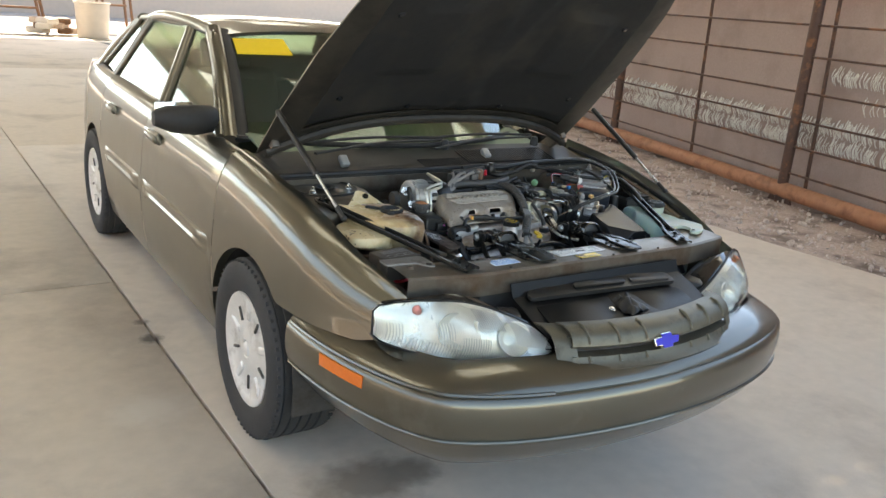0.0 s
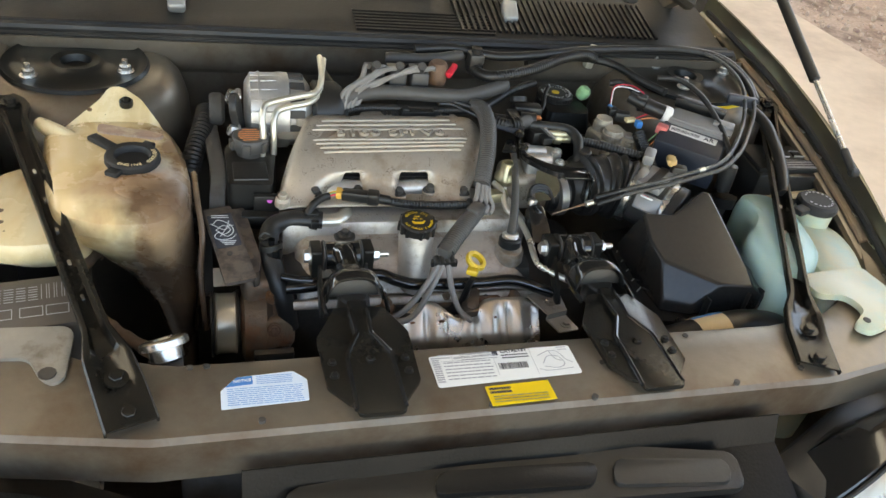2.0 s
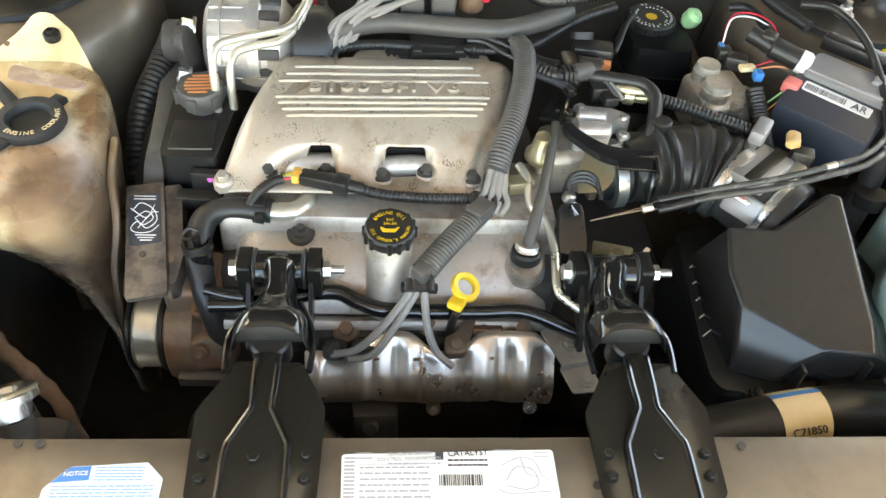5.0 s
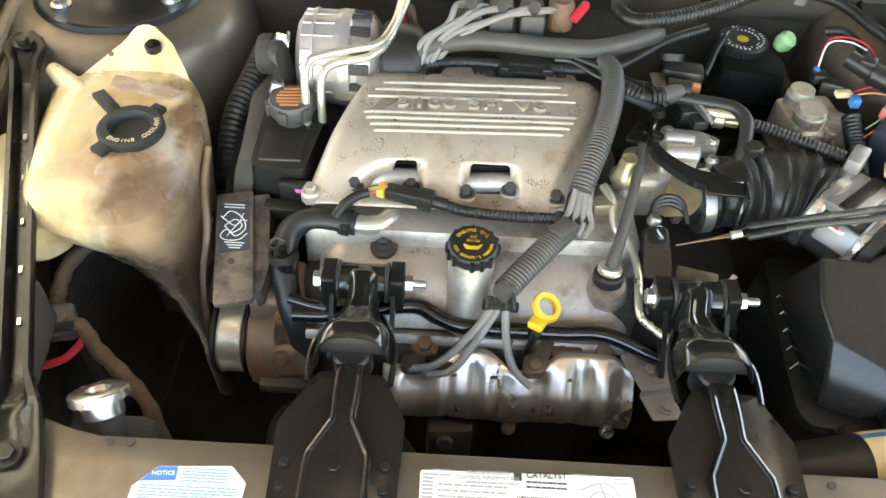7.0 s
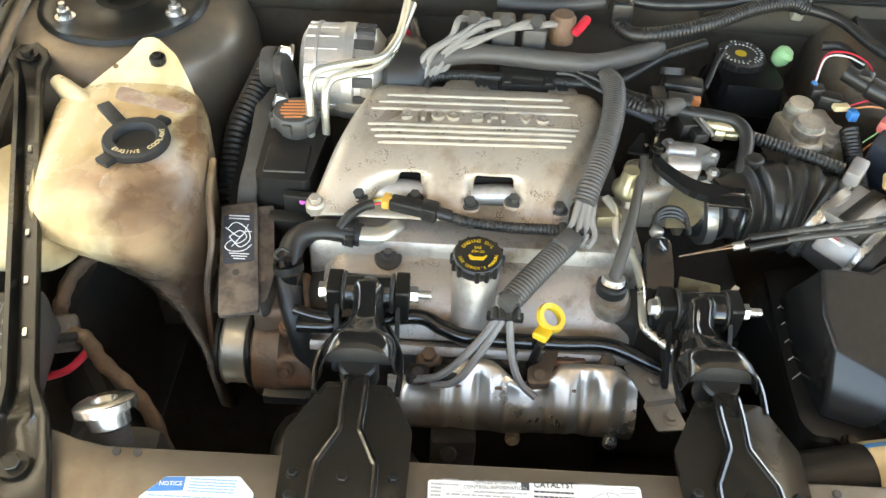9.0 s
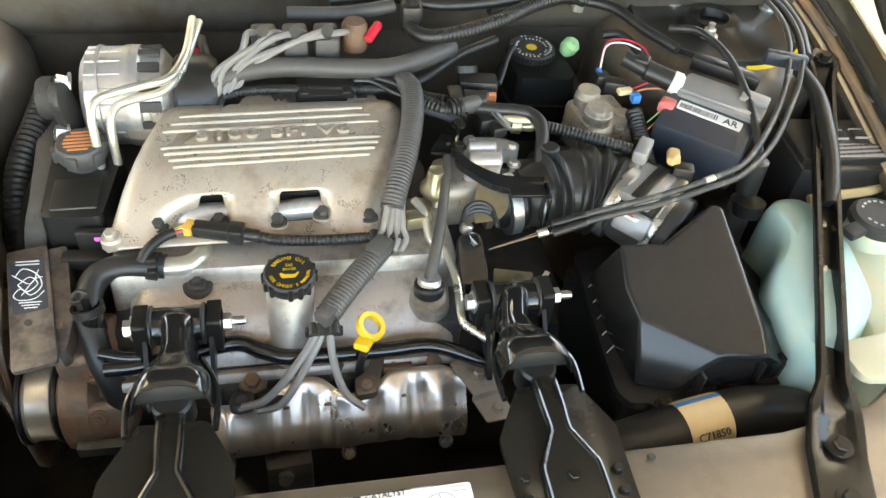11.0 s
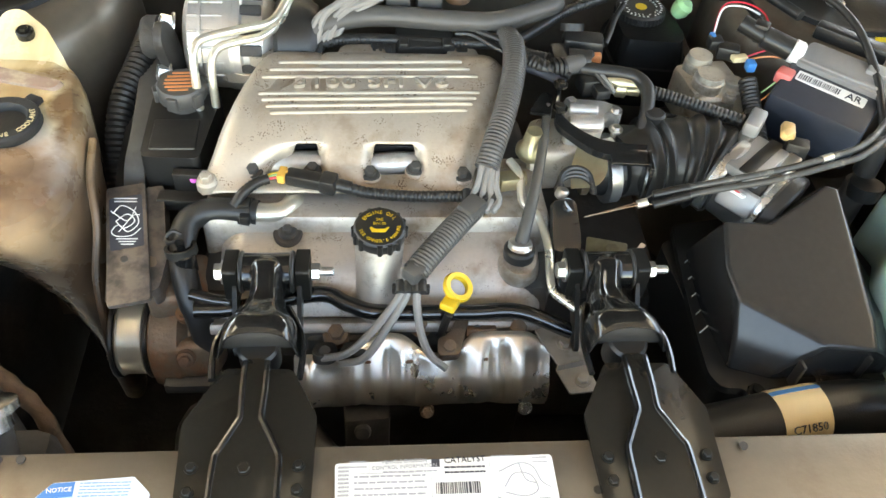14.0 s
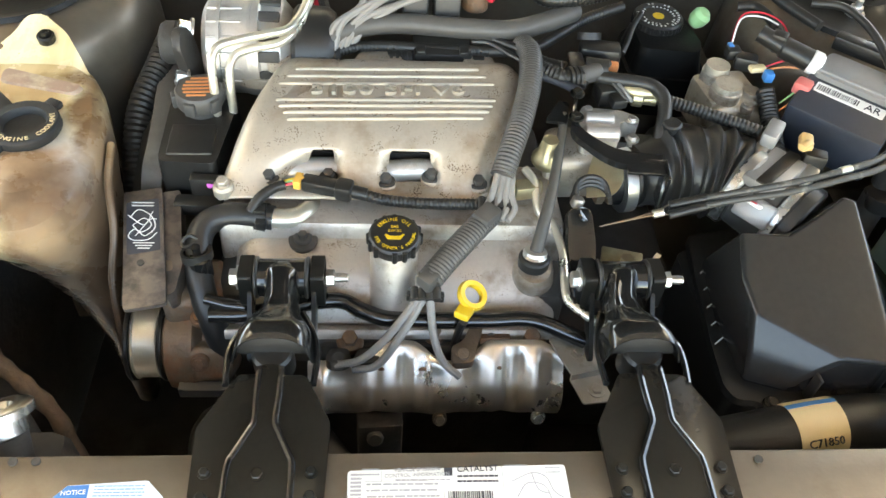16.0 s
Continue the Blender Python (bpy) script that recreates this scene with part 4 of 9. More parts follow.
part("inner_frame", bm, HOODM, hood, "dark inner frame")
bm = B()


def pad_off(a, d):
    rib = max(0, 1 - abs(a - 0.28 * (d - 0.4)) / 0.07) + max(0, 1 - abs(a + 0.28 * (d - 0.4)) / 0.07)
    edge = min(1, (0.87 - abs(a)) / 0.06, (d - 0.09) / 0.06, (0.94 - d) / 0.06)
    return 0.016 + 0.014 * max(0, edge) + 0.012 * min(1, rib) + 0.012 * (1 if 0.3 < abs(a) < 0.62 and 0.42 < d < 0.72 else 0) + 0.004 * noise.noise((a * 5, d * 6, 0))


sheet(bm, [[hood_point(lerp(-0.87, 0.87, j / 48), lerp(0.09, 0.94, i / 44) * 1.19, pad_off(lerp(-0.87, 0.87, j / 48), lerp(0.09, 0.94, i / 44))) for j in range(49)] for i in range(45)])
part("insulation", bm, PAD, hood, "black padded hood insulation")
for a, d in ((-0.74, 0.30), (-0.74, 0.75), (-0.30, 0.16), (0.30, 0.16), (0.74, 0.30), (0.74, 0.75), (-0.45, 0.98), (0.0, 0.98), (0.45, 0.98), (0.0, 0.45)):
    bm = B()
    p = hood_point(a, d * 1.1, 0.030)
    cyl(bm, p, p + HN * 0.006, 0.013, 0.010, n=14, bev=0.002)
    part("pad_clip", bm, GLOSS, hood)
bm = B()
tube(bm, [hood_point(a / 10 * 0.97, 0.03, 0.035) for a in range(-10, 11)], 0.018, 8, 3)
part("rear_seal", bm, HOODM, hood)
for s in (-1, 1):
    bm = B()
    box(bm, HINGE + Vector((s * 0.70, 0.0, 0.0)), (0.03, 0.20, 0.05), (-35, 0, 0), 0.006)
    part("hinge", bm, BAY, hood)
    top, low = Vector((CX + s * 0.745, 1.22, 1.16)), Vector((CX + (-0.700 if s < 0 else 0.778), 0.765, 0.888))
    rod = top.lerp(low, 0.62)
    bm = B()
    cyl(bm, rod, low, 0.0052, n=12)
    part("prop_rod", bm, STEEL, hood, "bright steel prop rod")
    bm = B()
    cyl(bm, top, rod, 0.0105, n=16, bev=0.003)
    part("prop_cylinder", bm, PLASTIC, hood)
    bm = B()
    cyl(bm, low + (top - low).normalized() * 0.05, low, 0.008, n=12, bev=0.002)
    cyl(bm, low - Vector((0.008, 0, 0)), low + Vector((0.010, 0, 0)), 0.009, n=14, bev=0.003)
    part("rod_end", bm, PLASTIC_DUSTY, hood)

# cowl, windscreen, greenhouse
COWL = [(1.200, 0.875), (1.202, 0.916), (1.214, 0.926), (1.240, 0.924), (1.262, 0.918), (1.32, 0.930), (1.38, 0.946), (1.46, 0.962)]
bm = B()
sheet(bm, [[(lerp(-0.72, 0.81, i / 30), y + 0.03 * (1 - (2 * i / 30 - 1) ** 2) * (1 if k > 5 else 0), z) for i in range(31)] for k, (y, z) in enumerate(COWL)], 0.003)
cowl = part("cowl", bm, COWLM, car, "dusty black cowl grille")
for y, z, r in ((1.212, 0.926, 0.009), (1.238, 0.925, 0.006)):
    bm = B()
    tube(bm, [(lerp(-0.71, 0.80, i / 20), y, z) for i in range(21)], r, 8, 2)
    part("cowl_seal", bm, COWLM, cowl)
for k in range(34):
    x = 0.18 + 0.014 * k
    bm = B()
    box(bm, (x, 1.345, 0.941), (0.006, 0.13, 0.006), (13, 0, 0))
    part("louvre", bm, PLASTIC, cowl)
for k in range(7):
    bm = B()
    box(bm, (0.10, 1.275 + 0.011 * k, 0.923 + 0.0022 * k), (0.30, 0.004, 0.005), (13, 0, 0))
    part("louvre", bm, PLASTIC, cowl)
for x, y in ((-0.398, 1.315), (0.298, 1.340)):
    bm = B()
    box(bm, (x, y, 0.950), (0.034, 0.05, 0.026), (38, 0, 0), 0.007, 3)
    part("washer_nozzle", bm, GREYBOX, cowl, "grey washer nozzle")
for x0, x1, ya in ((-0.52, 0.12, 1.37), (0.02, 0.62, 1.38)):
    bm = B()
    tube(bm, [(x0, ya - 0.06, 0.985), (lerp(x0, x1, 0.5), ya + 0.03, 1.0), (x1, ya + 0.06, 1.0)], 0.009, 8, 6, flat=0.6)
    w = part("wiper", bm, TRIMB, car, "black wiper arm")
    bm = B()
    tube(bm, [(x0 - 0.12, ya + 0.07, 0.995), (lerp(x0, x1, 0.5), ya + 0.09, 1.012), (x1 + 0.02, ya + 0.08, 1.005)], 0.006, 6, 6)
    part("blade", bm, TRIMB, w)
    bm = B()
    cyl(bm, (x1, ya + 0.03, 0.965), (x1, ya + 0.03, 1.005), 0.02, 0.015, n=14, bev=0.004)
    part("pivot", bm, TRIMB, w)

WB = lambda u: Vector((CX + 0.72 * u, 1.47 + 0.28 * u * u, 0.975))
WT = lambda u: Vector((CX + 0.575 * u, 2.33 + 0.08 * u * u, 1.372 - 0.02 * u * u))
bm = B()
sheet(bm, [[WB(u / 10).lerp(WT(u / 10), v / 10) + Vector((0, -0.02, 0.03)) * math.sin(math.pi * v / 10) for u in range(-10, 11)] for v in range(11)], 0.005)
screen = part("windscreen", bm, GLASS, car, "greenish windscreen glass")
screen.visible_shadow = False
bm = B()
tube(bm, [WB(u / 10) + Vector((0, -0.02, 0.0)) for u in range(-10, 11)], 0.012, 6, 2)
part("screen_seal", bm, TRIMB, screen)
bm = B()
q = [WB(-0.91).lerp(WT(-0.91), v) + (Vector((0, -0.02, 0.03)) * math.sin(math.pi * v)) + Vector((0, -0.006, 0.006)) for v in (0.70, 0.89)]
q2 = [WB(-0.53).lerp(WT(-0.53), v) + (Vector((0, -0.02, 0.03)) * math.sin(math.pi * v)) + Vector((0, -0.006, 0.006)) for v in (0.70, 0.89)]
sheet(bm, [[q[0], q2[0]], [q[1], q2[1]]], 0.001)
part("sticker", bm, LABEL_YELLOW, screen, "yellow paper sticker")
bm = B()
ROOF = [(2.34, 1.375), (2.45, 1.396), (2.7, 1.412), (3.1, 1.412), (3.5, 1.392), (3.72, 1.36)]
sheet(bm, [[(CX + u / 10 * 0.60, y, z - 0.035 * abs(u / 10) ** 2.6) for u in range(-10, 11)] for y, z in ROOF], 0.02)
part("roof", bm, PAINT, car)
BACKB = lambda u: Vector((CX + 0.66 * u, 4.30 - 0.06 * u * u, 1.02))
BACKT = lambda u: Vector((CX + 0.57 * u, 3.72, 1.355 - 0.035 * u * u))
bm = B()
sheet(bm, [[BACKB(u / 8).lerp(BACKT(u / 8), v / 6) for u in range(-8, 9)] for v in range(7)], 0.005)
part("rear_window", bm, GLASS, car).visible_shadow = False
bm = B()
sheet(bm, [[(CX + u / 8 * w, y, z - 0.02 * (u / 8) ** 2) for u in range(-8, 9)] for y, z, w in ((4.28, 1.03, 0.79), (4.6, 1.035, 0.75), (4.92, 1.01, 0.64), (5.0, 0.95, 0.62), (5.02, 0.7, 0.62), (5.0, 0.35, 0.62))])
part("trunk_lid", bm, PAINT, car)
bm = B()
cyl(bm, (CX - 0.60, 4.1, 1.0), (CX - 0.60, 4.12, 1.12), 0.006, 0.003, n=8)
part("aerial", bm, TRIMB, car)


def glass_side(y, s, v):
    half = lerp(side_half(y, soft(y, TOPZ)) - 0.045, 0.60, v)
    return Vector((CX + s * half, y, lerp(soft(y, TOPZ) + 0.01, 1.375, v)))


for s in (-1, 1):
    def rail(name, pts, r, mat, flat=1.0):
        b = B()
        tube(b, pts, r, 10, 6, flat=flat)
        return part(name, b, mat, car)

    rail("front_pillar", [WB(s * 1.03) + Vector((0, -0.03, -0.02)), WB(s * 1.03).lerp(WT(s * 1.03), 0.5) + Vector((0, -0.03, 0.02)), WT(s * 1.03) + Vector((0, 0.0, 0.0))], 0.040, PAINT)
    rail("pillar_trim", [WB(s * 0.965) + Vector((0, -0.012, -0.01)), WB(s * 0.965).lerp(WT(s * 0.965), 0.5) + Vector((0, -0.026, 0.032)), WT(s * 0.965) + Vector((0, -0.006, 0.004))], 0.030, TRIMB, 0.5)
    rail("roof_rail", [WT(s * 1.03), Vector((CX + s * 0.61, 2.8, 1.378)), Vector((CX + s * 0.605, 3.3, 1.37)), BACKT(s * 1.03)], 0.03, PAINT)
    rail("rear_pillar", [BACKT(s * 1.03), BACKT(s * 1.06).lerp(BACKB(s * 1.10), 0.5), BACKB(s * 1.14) + Vector((0, -0.03, -0.04))], 0.055, PAINT)
    rail("middle_pillar", [glass_side(2.56, s, 0.0), glass_side(2.62, s, 0.5), glass_side(2.69, s, 1.0)], 0.028, PAINT)
    for name, quad in (("front_window", ((1.72, 0.0), (2.34, 0.92), (2.64, 0.96), (2.53, 0.0))), ("rear_door_window", ((2.60, 0.0), (2.73, 0.96), (3.42, 0.93), (3.62, 0.0))), ("quarter_window", ((3.66, 0.0), (3.47, 0.93), (3.66, 0.90), (4.02, 0.05)))):
        bm = B()
        c = [glass_side(y, s, v) for y, v in quad]
        sheet(bm, [[c[0].lerp(c[3], u / 6).lerp(c[1].lerp(c[2], u / 6), v / 6) for u in range(7)] for v in range(7)], 0.004)
        part(name, bm, GLASS, car).visible_shadow = False
        rail("window_frame", [c[0], c[0].lerp(c[1], 0.9), c[1], c[1].lerp(c[2], 0.5), c[2], c[2].lerp(c[3], 0.1), c[3]], 0.017, PAINT)
    mirror = B()
    my = 1.80
    ring = []
    for k, (dx, dy, sc) in enumerate(((0.77, 0.02, 0.7), (0.80, 0.0, 0.95), (0.87, -0.02, 1.05), (0.96, 0.0, 0.9), (1.02, 0.03, 0.5))):
        ring.append([(CX + s * dx, my + dy + 0.06 * sc * math.cos(a * math.pi / 8), 1.040 + 0.058 * sc * math.sin(a * math.pi / 8)) for a in range(16)])
    loft(mirror, ring)
    mir = part("door_mirror", mirror, TRIMB, car, "black door mirror")
    bm = B()
    box(bm, (CX + s * 0.93, my + 0.062, 1.055), (0.15, 0.004, 0.09), (0, 0, 0), 0.0015)
    part("mirror_glass", bm, CHROME, mir)

# what shows of the cabin
bm = B()
sheet(bm, [[(CX + u / 6 * 0.68, y, z) for u in range(-6, 7)] for y, z in ((1.50, 0.95), (1.66, 0.985), (1.82, 1.0), (2.0, 0.99), (2.1, 0.93), (2.1, 0.5))], 0.01)
part("dashboard", bm, DASH, car)
bm = B()
box(bm, (CX, 3.2, 0.42), (1.5, 3.0, 0.05))
part("cabin_floor", bm, DARK, car)
for x in (-0.36, 0.42):
    bm = B()
    box(bm, (x, 2.72, 0.85), (0.50, 0.16, 0.62), (-14, 0, 0), 0.06, 4)
    box(bm, (x, 2.50, 0.55), (0.50, 0.50, 0.18), (4, 0, 0), 0.06, 4)
    box(bm, (x, 2.83, 1.22), (0.26, 0.09, 0.16), (-14, 0, 0), 0.04, 4)
    part("front_seat", bm, SEAT, car)
bm = B()
box(bm, (CX, 3.72, 0.85), (1.3, 0.16, 0.62), (-18, 0, 0), 0.06, 4)
part("rear_seat", bm, SEAT, car)
bm = B()
revolve(bm, [(0.18, 0.0), (0.19, 0.012), (0.18, 0.024), (0.17, 0.012), (0.18, 0.0)], (0.40, 2.12, 1.0), (0, -0.8, 0.55), 32)
part("steering_wheel", bm, TRIMB, car)


# ---- the engine bay's own sheet metal ----
def bay_part(name, bm, mat=None, label="", sharp=38.0):
    return part(name, bm, mat or BAY, car, label, sharp=sharp)


RAILB = material("worn_brown_rail", (0.24, 0.165, 0.105), 0.5, 0.1, 0.2, 40, 0.1, stain=(0.17, 0.13, 0.10), stain_scale=6, stain_amount=0.5)
MOUNTB = material("dull_black_mount", (0.010, 0.010, 0.009), 0.36, 0.0, 0.2, 40, 0.05, spec=0.35, dust=0.03)
for s, tx, ty in ((-1, -0.565, 1.13), (1, 0.655, 1.15)):
    # inner fender: ledge along the fender's edge, then a wall down
    bm = B()
    rows = []
    for i in range(15):
        y = lerp(0.345, 1.26, i / 14)
        e, zt = inner_edge(y, s), soft(y, TOPZ)
        wide = 0.04 * max(0.0, min(1.0, (0.62 - y) / 0.12)) - (0.034 * max(0.0, min(1.0, (y - 0.62) / 0.1)) if s > 0 else 0.0)
        rows.append([(CX + s * (e + d), y, zt + dz) for d, dz in ((0.0, -0.025), (-0.012, -0.030), (-0.035 - wide, -0.038), (-0.05 - wide, -0.075), (-0.058 - wide, -0.20), (-0.065 - wide, -0.46))])
    sheet(bm, rows, 0.004)
    wall = bay_part("inner_fender", bm)
    for k in range(9):
        y = 0.50 + 0.075 * k
        bm = B()
        box(bm, (CX + s * (inner_edge(y, s) - 0.012), y, soft(y, TOPZ) - 0.027), (0.004, 0.030, 0.003), (0, 0, 0), 0.001)
        part("weld_slot", bm, STEEL if s > 0 else BAY, wall)
    bm = B()
    tube(bm, [(CX + s * (inner_edge(y, s) - 0.008), y, soft(y, TOPZ) - 0.014) for y in (0.50, 0.7, 0.9, 1.1, 1.3, 1.42)], 0.007, 6, 4)
    part("hood_seal", bm, TRIMB, wall)
    # rail along the gutter between fender and wall
    bm = B()
    tube(bm, [(CX + s * (inner_edge(y, s) - (0.030 if s < 0 else 0.016)), y, soft(y, TOPZ) - 0.033) for y in (0.66, 0.8, 0.95, 1.1, 1.22)], 0.011, 8, 4, flat=0.6)
    part("gutter_rail", bm, RAILB if s > 0 else BAY, wall)
    bm = B()
    tube(bm, [(CX + s * (inner_edge(y, s) - (0.046 if s < 0 else 0.024)), y, soft(y, TOPZ) - 0.050) for y in (0.60, 0.8, 0.95, 1.1, 1.22)], 0.012, 8, 4)
    part("gutter_fold", bm, BAY, wall)
    # strut tower
    bm = B()
    revolve(bm, [(0.0, -0.008), (0.03, -0.008), (0.034, 0.0), (0.140, 0.0), (0.160, -0.008), (0.176, -0.026), (0.186, -0.06), (0.193, -0.20), (0.205, -0.50)], (tx, ty, 0.892), n=40)
    tower = bay_part("strut_tower", bm)
    bm = B()
    rd = 0.122 if s < 0 else 0.137
    revolve(bm, [(0.0, -0.004), (0.022, -0.004), (0.026, 0.008), (0.040, 0.009), (0.048, 0.003), (rd - 0.022, 0.002), (rd - 0.010, 0.003), (rd - 0.004, 0.007), (rd, 0.001)], (tx, ty, 0.893), n=48)
    top = part("strut_mount", bm, MOUNTB, tower, "black strut mount")
    for p in ((tx - 0.088 * math.cos(radians(a)), 1.13 + 0.088 * math.sin(radians(a)), 0.896) for a in (200, 320, 80)) if s < 0 else ((0.607, 1.203, 0.896), (0.768, 1.180, 0.896), (0.625, 1.098, 0.896)):
        bm = B()
        bolt(bm, p, r=0.010, h=0.012)
        cyl(bm, p, (p[0], p[1], p[2] + 0.022), 0.005, n=10)
        part("nut", bm, STEEL, tower)

bm = B()
rows = [[(0.655 + r * math.cos(radians(a)), 1.15 + r * math.sin(radians(a)), 0.8955 - 0.02 * (r - 0.138) / 0.02) for a in range(268, 346, 6)] for r in (0.138, 0.152)]
sheet(bm, rows, 0.001)
bay_part("warning_decal", bm, LABEL_YELLOW, "yellow warning decal")
bm = B()
rows = [[(0.655 + r * math.cos(radians(a)), 1.15 + r * math.sin(radians(a)), 0.880 - 0.014 * (r - 0.153) / 0.012) for a in range(268, 346, 6)] for r in (0.153, 0.164)]
sheet(bm, rows, 0.001)
bay_part("warning_decal", bm, WHITE, "white warning decal")

# firewall, and a floor added under the bay
bm = B()
sheet(bm, [[(x, y, z) for x in (-0.72, -0.3, 0.1, 0.5, 0.82)] for y, z in ((1.196, 0.915), (1.198, 0.88), (1.205, 0.86), (1.225, 0.845), (1.235, 0.78), (1.235, 0.35))], 0.004)
bay_part("firewall", bm)
# added dark sheet: hides the ground below the bay and its light
bm = B()
box(bm, (CX, 0.84, 0.28), (1.16, 0.78, 0.03))
bay_part("added_bay_floor", bm, DARK)
bm = B()
box(bm, (CX, 0.47, 0.34), (1.2, 0.10, 0.09), bev=0.02)
bay_part("crossmember", bm, DARK)

# upper tie bar with its turned-down front, widening at both ends
bm = B()
TIE = []
for i in range(49):
    x = lerp(-0.648, 0.712, i / 48)
    end = max(0.0, (abs(x - CX) - 0.46) / 0.17)
    rear = 0.452 + 0.02 * min(1, max(0, (abs(x - CX) - 0.44) / 0.06)) + 0.10 * max(0, end - 0.45)
    front = 0.335 + 0.03 * end
    TIE.append([(x, rear, 0.78), (x, rear, 0.812), (x, rear - 0.004, 0.815), (x, lerp(rear, front, 0.35), 0.8165), (x, lerp(rear, front, 0.7), 0.8155), (x, front + 0.006, 0.812), (x, front, 0.806), (x, front + 0.001, 0.79), (x, front + 0.004, 0.74)])
sheet(bm, TIE, 0.0)
tie = bay_part("tie_bar", bm, None, "dull pewter radiator tie bar")
for x, y in ((0.305, 0.44), (-0.38, 0.445), (-0.36, 0.445), (0.155, 0.40), (0.335, 0.345), (-0.02, 0.345), (0.12, 0.342), (-0.30, 0.352), (0.45, 0.36)):
    bm = B()
    cyl(bm, (x, y, 0.812), (x, y, 0.8172), 0.0042, n=10)
    part("hole", bm, DARK, tie)
# radiator below it
bm = B()
box(bm, (CX, 0.395, 0.56), (0.86, 0.05, 0.42), bev=0.01)
radiator = thing("radiator", (CX, 0.395, 0.30), "black radiator under the tie bar", "radiator")
part("core", bm, DARK, radiator)
bm = B()
box(bm, (-0.415, 0.47, 0.70), (0.10, 0.10, 0.10), bev=0.02)
cyl(bm, (-0.405, 0.445, 0.70), (-0.410, 0.49, 0.79), 0.021, n=24)
part("filler_neck", bm, DARK, radiator)
bm = B()
revolve(bm, [(0, 0.002), (0.011, 0.002), (0.013, 0.007), (0.0285, 0.0065), (0.0305, 0.005), (0.0305, -0.003), (0.0280, -0.004), (0.021, -0.005), (0.021, -0.020), (0, -0.020)], (-0.411, 0.500, 0.806), (-0.25, 0.72, 1), n=36)
part("filler_cap", bm, STEEL, radiator, "bright metal filler cap")

# black plastic baffle between tie bar and grille
bm = B()
rows = []
for i in range(41):
    x = lerp(-0.325, 0.40, i / 40)
    f = grille_y(x) + 0.07
    d = 0.014 * noise.noise((x * 6, 0, 3))
    wide = 1 - 0.6 * max(0, (abs(x - CX) - 0.28) / 0.2)
    rows.append([(x, 0.316, 0.775), (x, 0.30, 0.735 + d), (x, 0.24, 0.715 + d), (x, lerp(0.24, f, 0.5), 0.69 + 1.5 * d), (x, lerp(0.24, f, 0.85), 0.68 + d), (x, f, 0.675), (x, f + 0.006, 0.64), (x, f + 0.02, 0.58)])
sheet(bm, rows, 0.003)
baffle = thing("radiator_baffle", (CX, 0.2, 0.70), "black plastic radiator baffle behind the grille", "baffle")
part("panel", bm, BAFFLE, baffle)
def slanted(bm, outline, z0, thick, slope=0.28, y0=0.25, bev=0.004):
    """A plate that falls away towards the grille."""
    tilt = Matrix.Identity(4)
    tilt[2][1], tilt[2][3] = slope, -slope * y0
    return prism(bm, rounded(outline, 0.014, 4), z0 - thick, z0, tilt, bev)


bm = B()
slanted(bm, [(-0.272, 0.252), (-0.282, 0.165), (-0.262, 0.118), (-0.19, 0.092), (-0.085, 0.105), (-0.02, 0.138), (0.015, 0.165), (0.055, 0.185), (0.06, 0.238)], 0.722, 0.012)
part("front_panel", bm, BAFFLE, baffle)
bm = B()
slanted(bm, [(0.075, 0.236), (0.075, 0.165), (0.12, 0.12), (0.20, 0.10), (0.285, 0.125), (0.318, 0.16), (0.312, 0.222)], 0.726, 0.012)
part("front_panel", bm, BAFFLE, baffle)
bm = B()
slanted(bm, [(-0.285, 0.262), (-0.275, 0.30), (-0.10, 0.312), (0.16, 0.308), (0.32, 0.282), (0.315, 0.232), (0.06, 0.245), (-0.10, 0.254)], 0.741, 0.012, 0.22)
shelf = part("upper_shelf", bm, PLASTIC, baffle, "black plastic shelf")
bm = B()
slanted(bm, [(-0.105, 0.268), (-0.095, 0.296), (0.115, 0.286), (0.105, 0.256)], 0.749, 0.010, 0.22)
part("raised_panel", bm, BAFFLE, shelf)
bm = B()
slanted(bm, [(0.128, 0.254), (0.14, 0.288), (0.30, 0.270), (0.295, 0.238)], 0.748, 0.010, 0.22)
part("raised_panel", bm, PLASTIC_DUSTY, shelf)
# crumpled rubber flap over the latch
bm = B()
rs = random.Random(21)
rows = []
for i in range(13):
    u = i / 12
    rows.append([(lerp(0.0, 0.10, u) + 0.012 * noise.noise((u * 4, v, 1)), lerp(0.115, 0.215, v / 8) + 0.02 * u * (1 - v / 8), 0.704 + 0.03 * math.sin(math.pi * u) * (v / 8) ** 0.6 + 0.022 * noise.noise((u * 5, v * 0.5, 7))) for v in range(9)])
sheet(bm, rows, 0.002)
flap = part("latch_flap", bm, RUBBER, baffle, "crumpled black rubber flap")
mod = flap.modifiers.new("round", "SUBSURF")
mod.levels = mod.render_levels = 1
bm = B()
bolt(bm, (-0.024, 0.178, 0.702), (0, -0.25, 1), r=0.007, h=0.006)
part("latch_bolt", bm, STEEL, baffle)

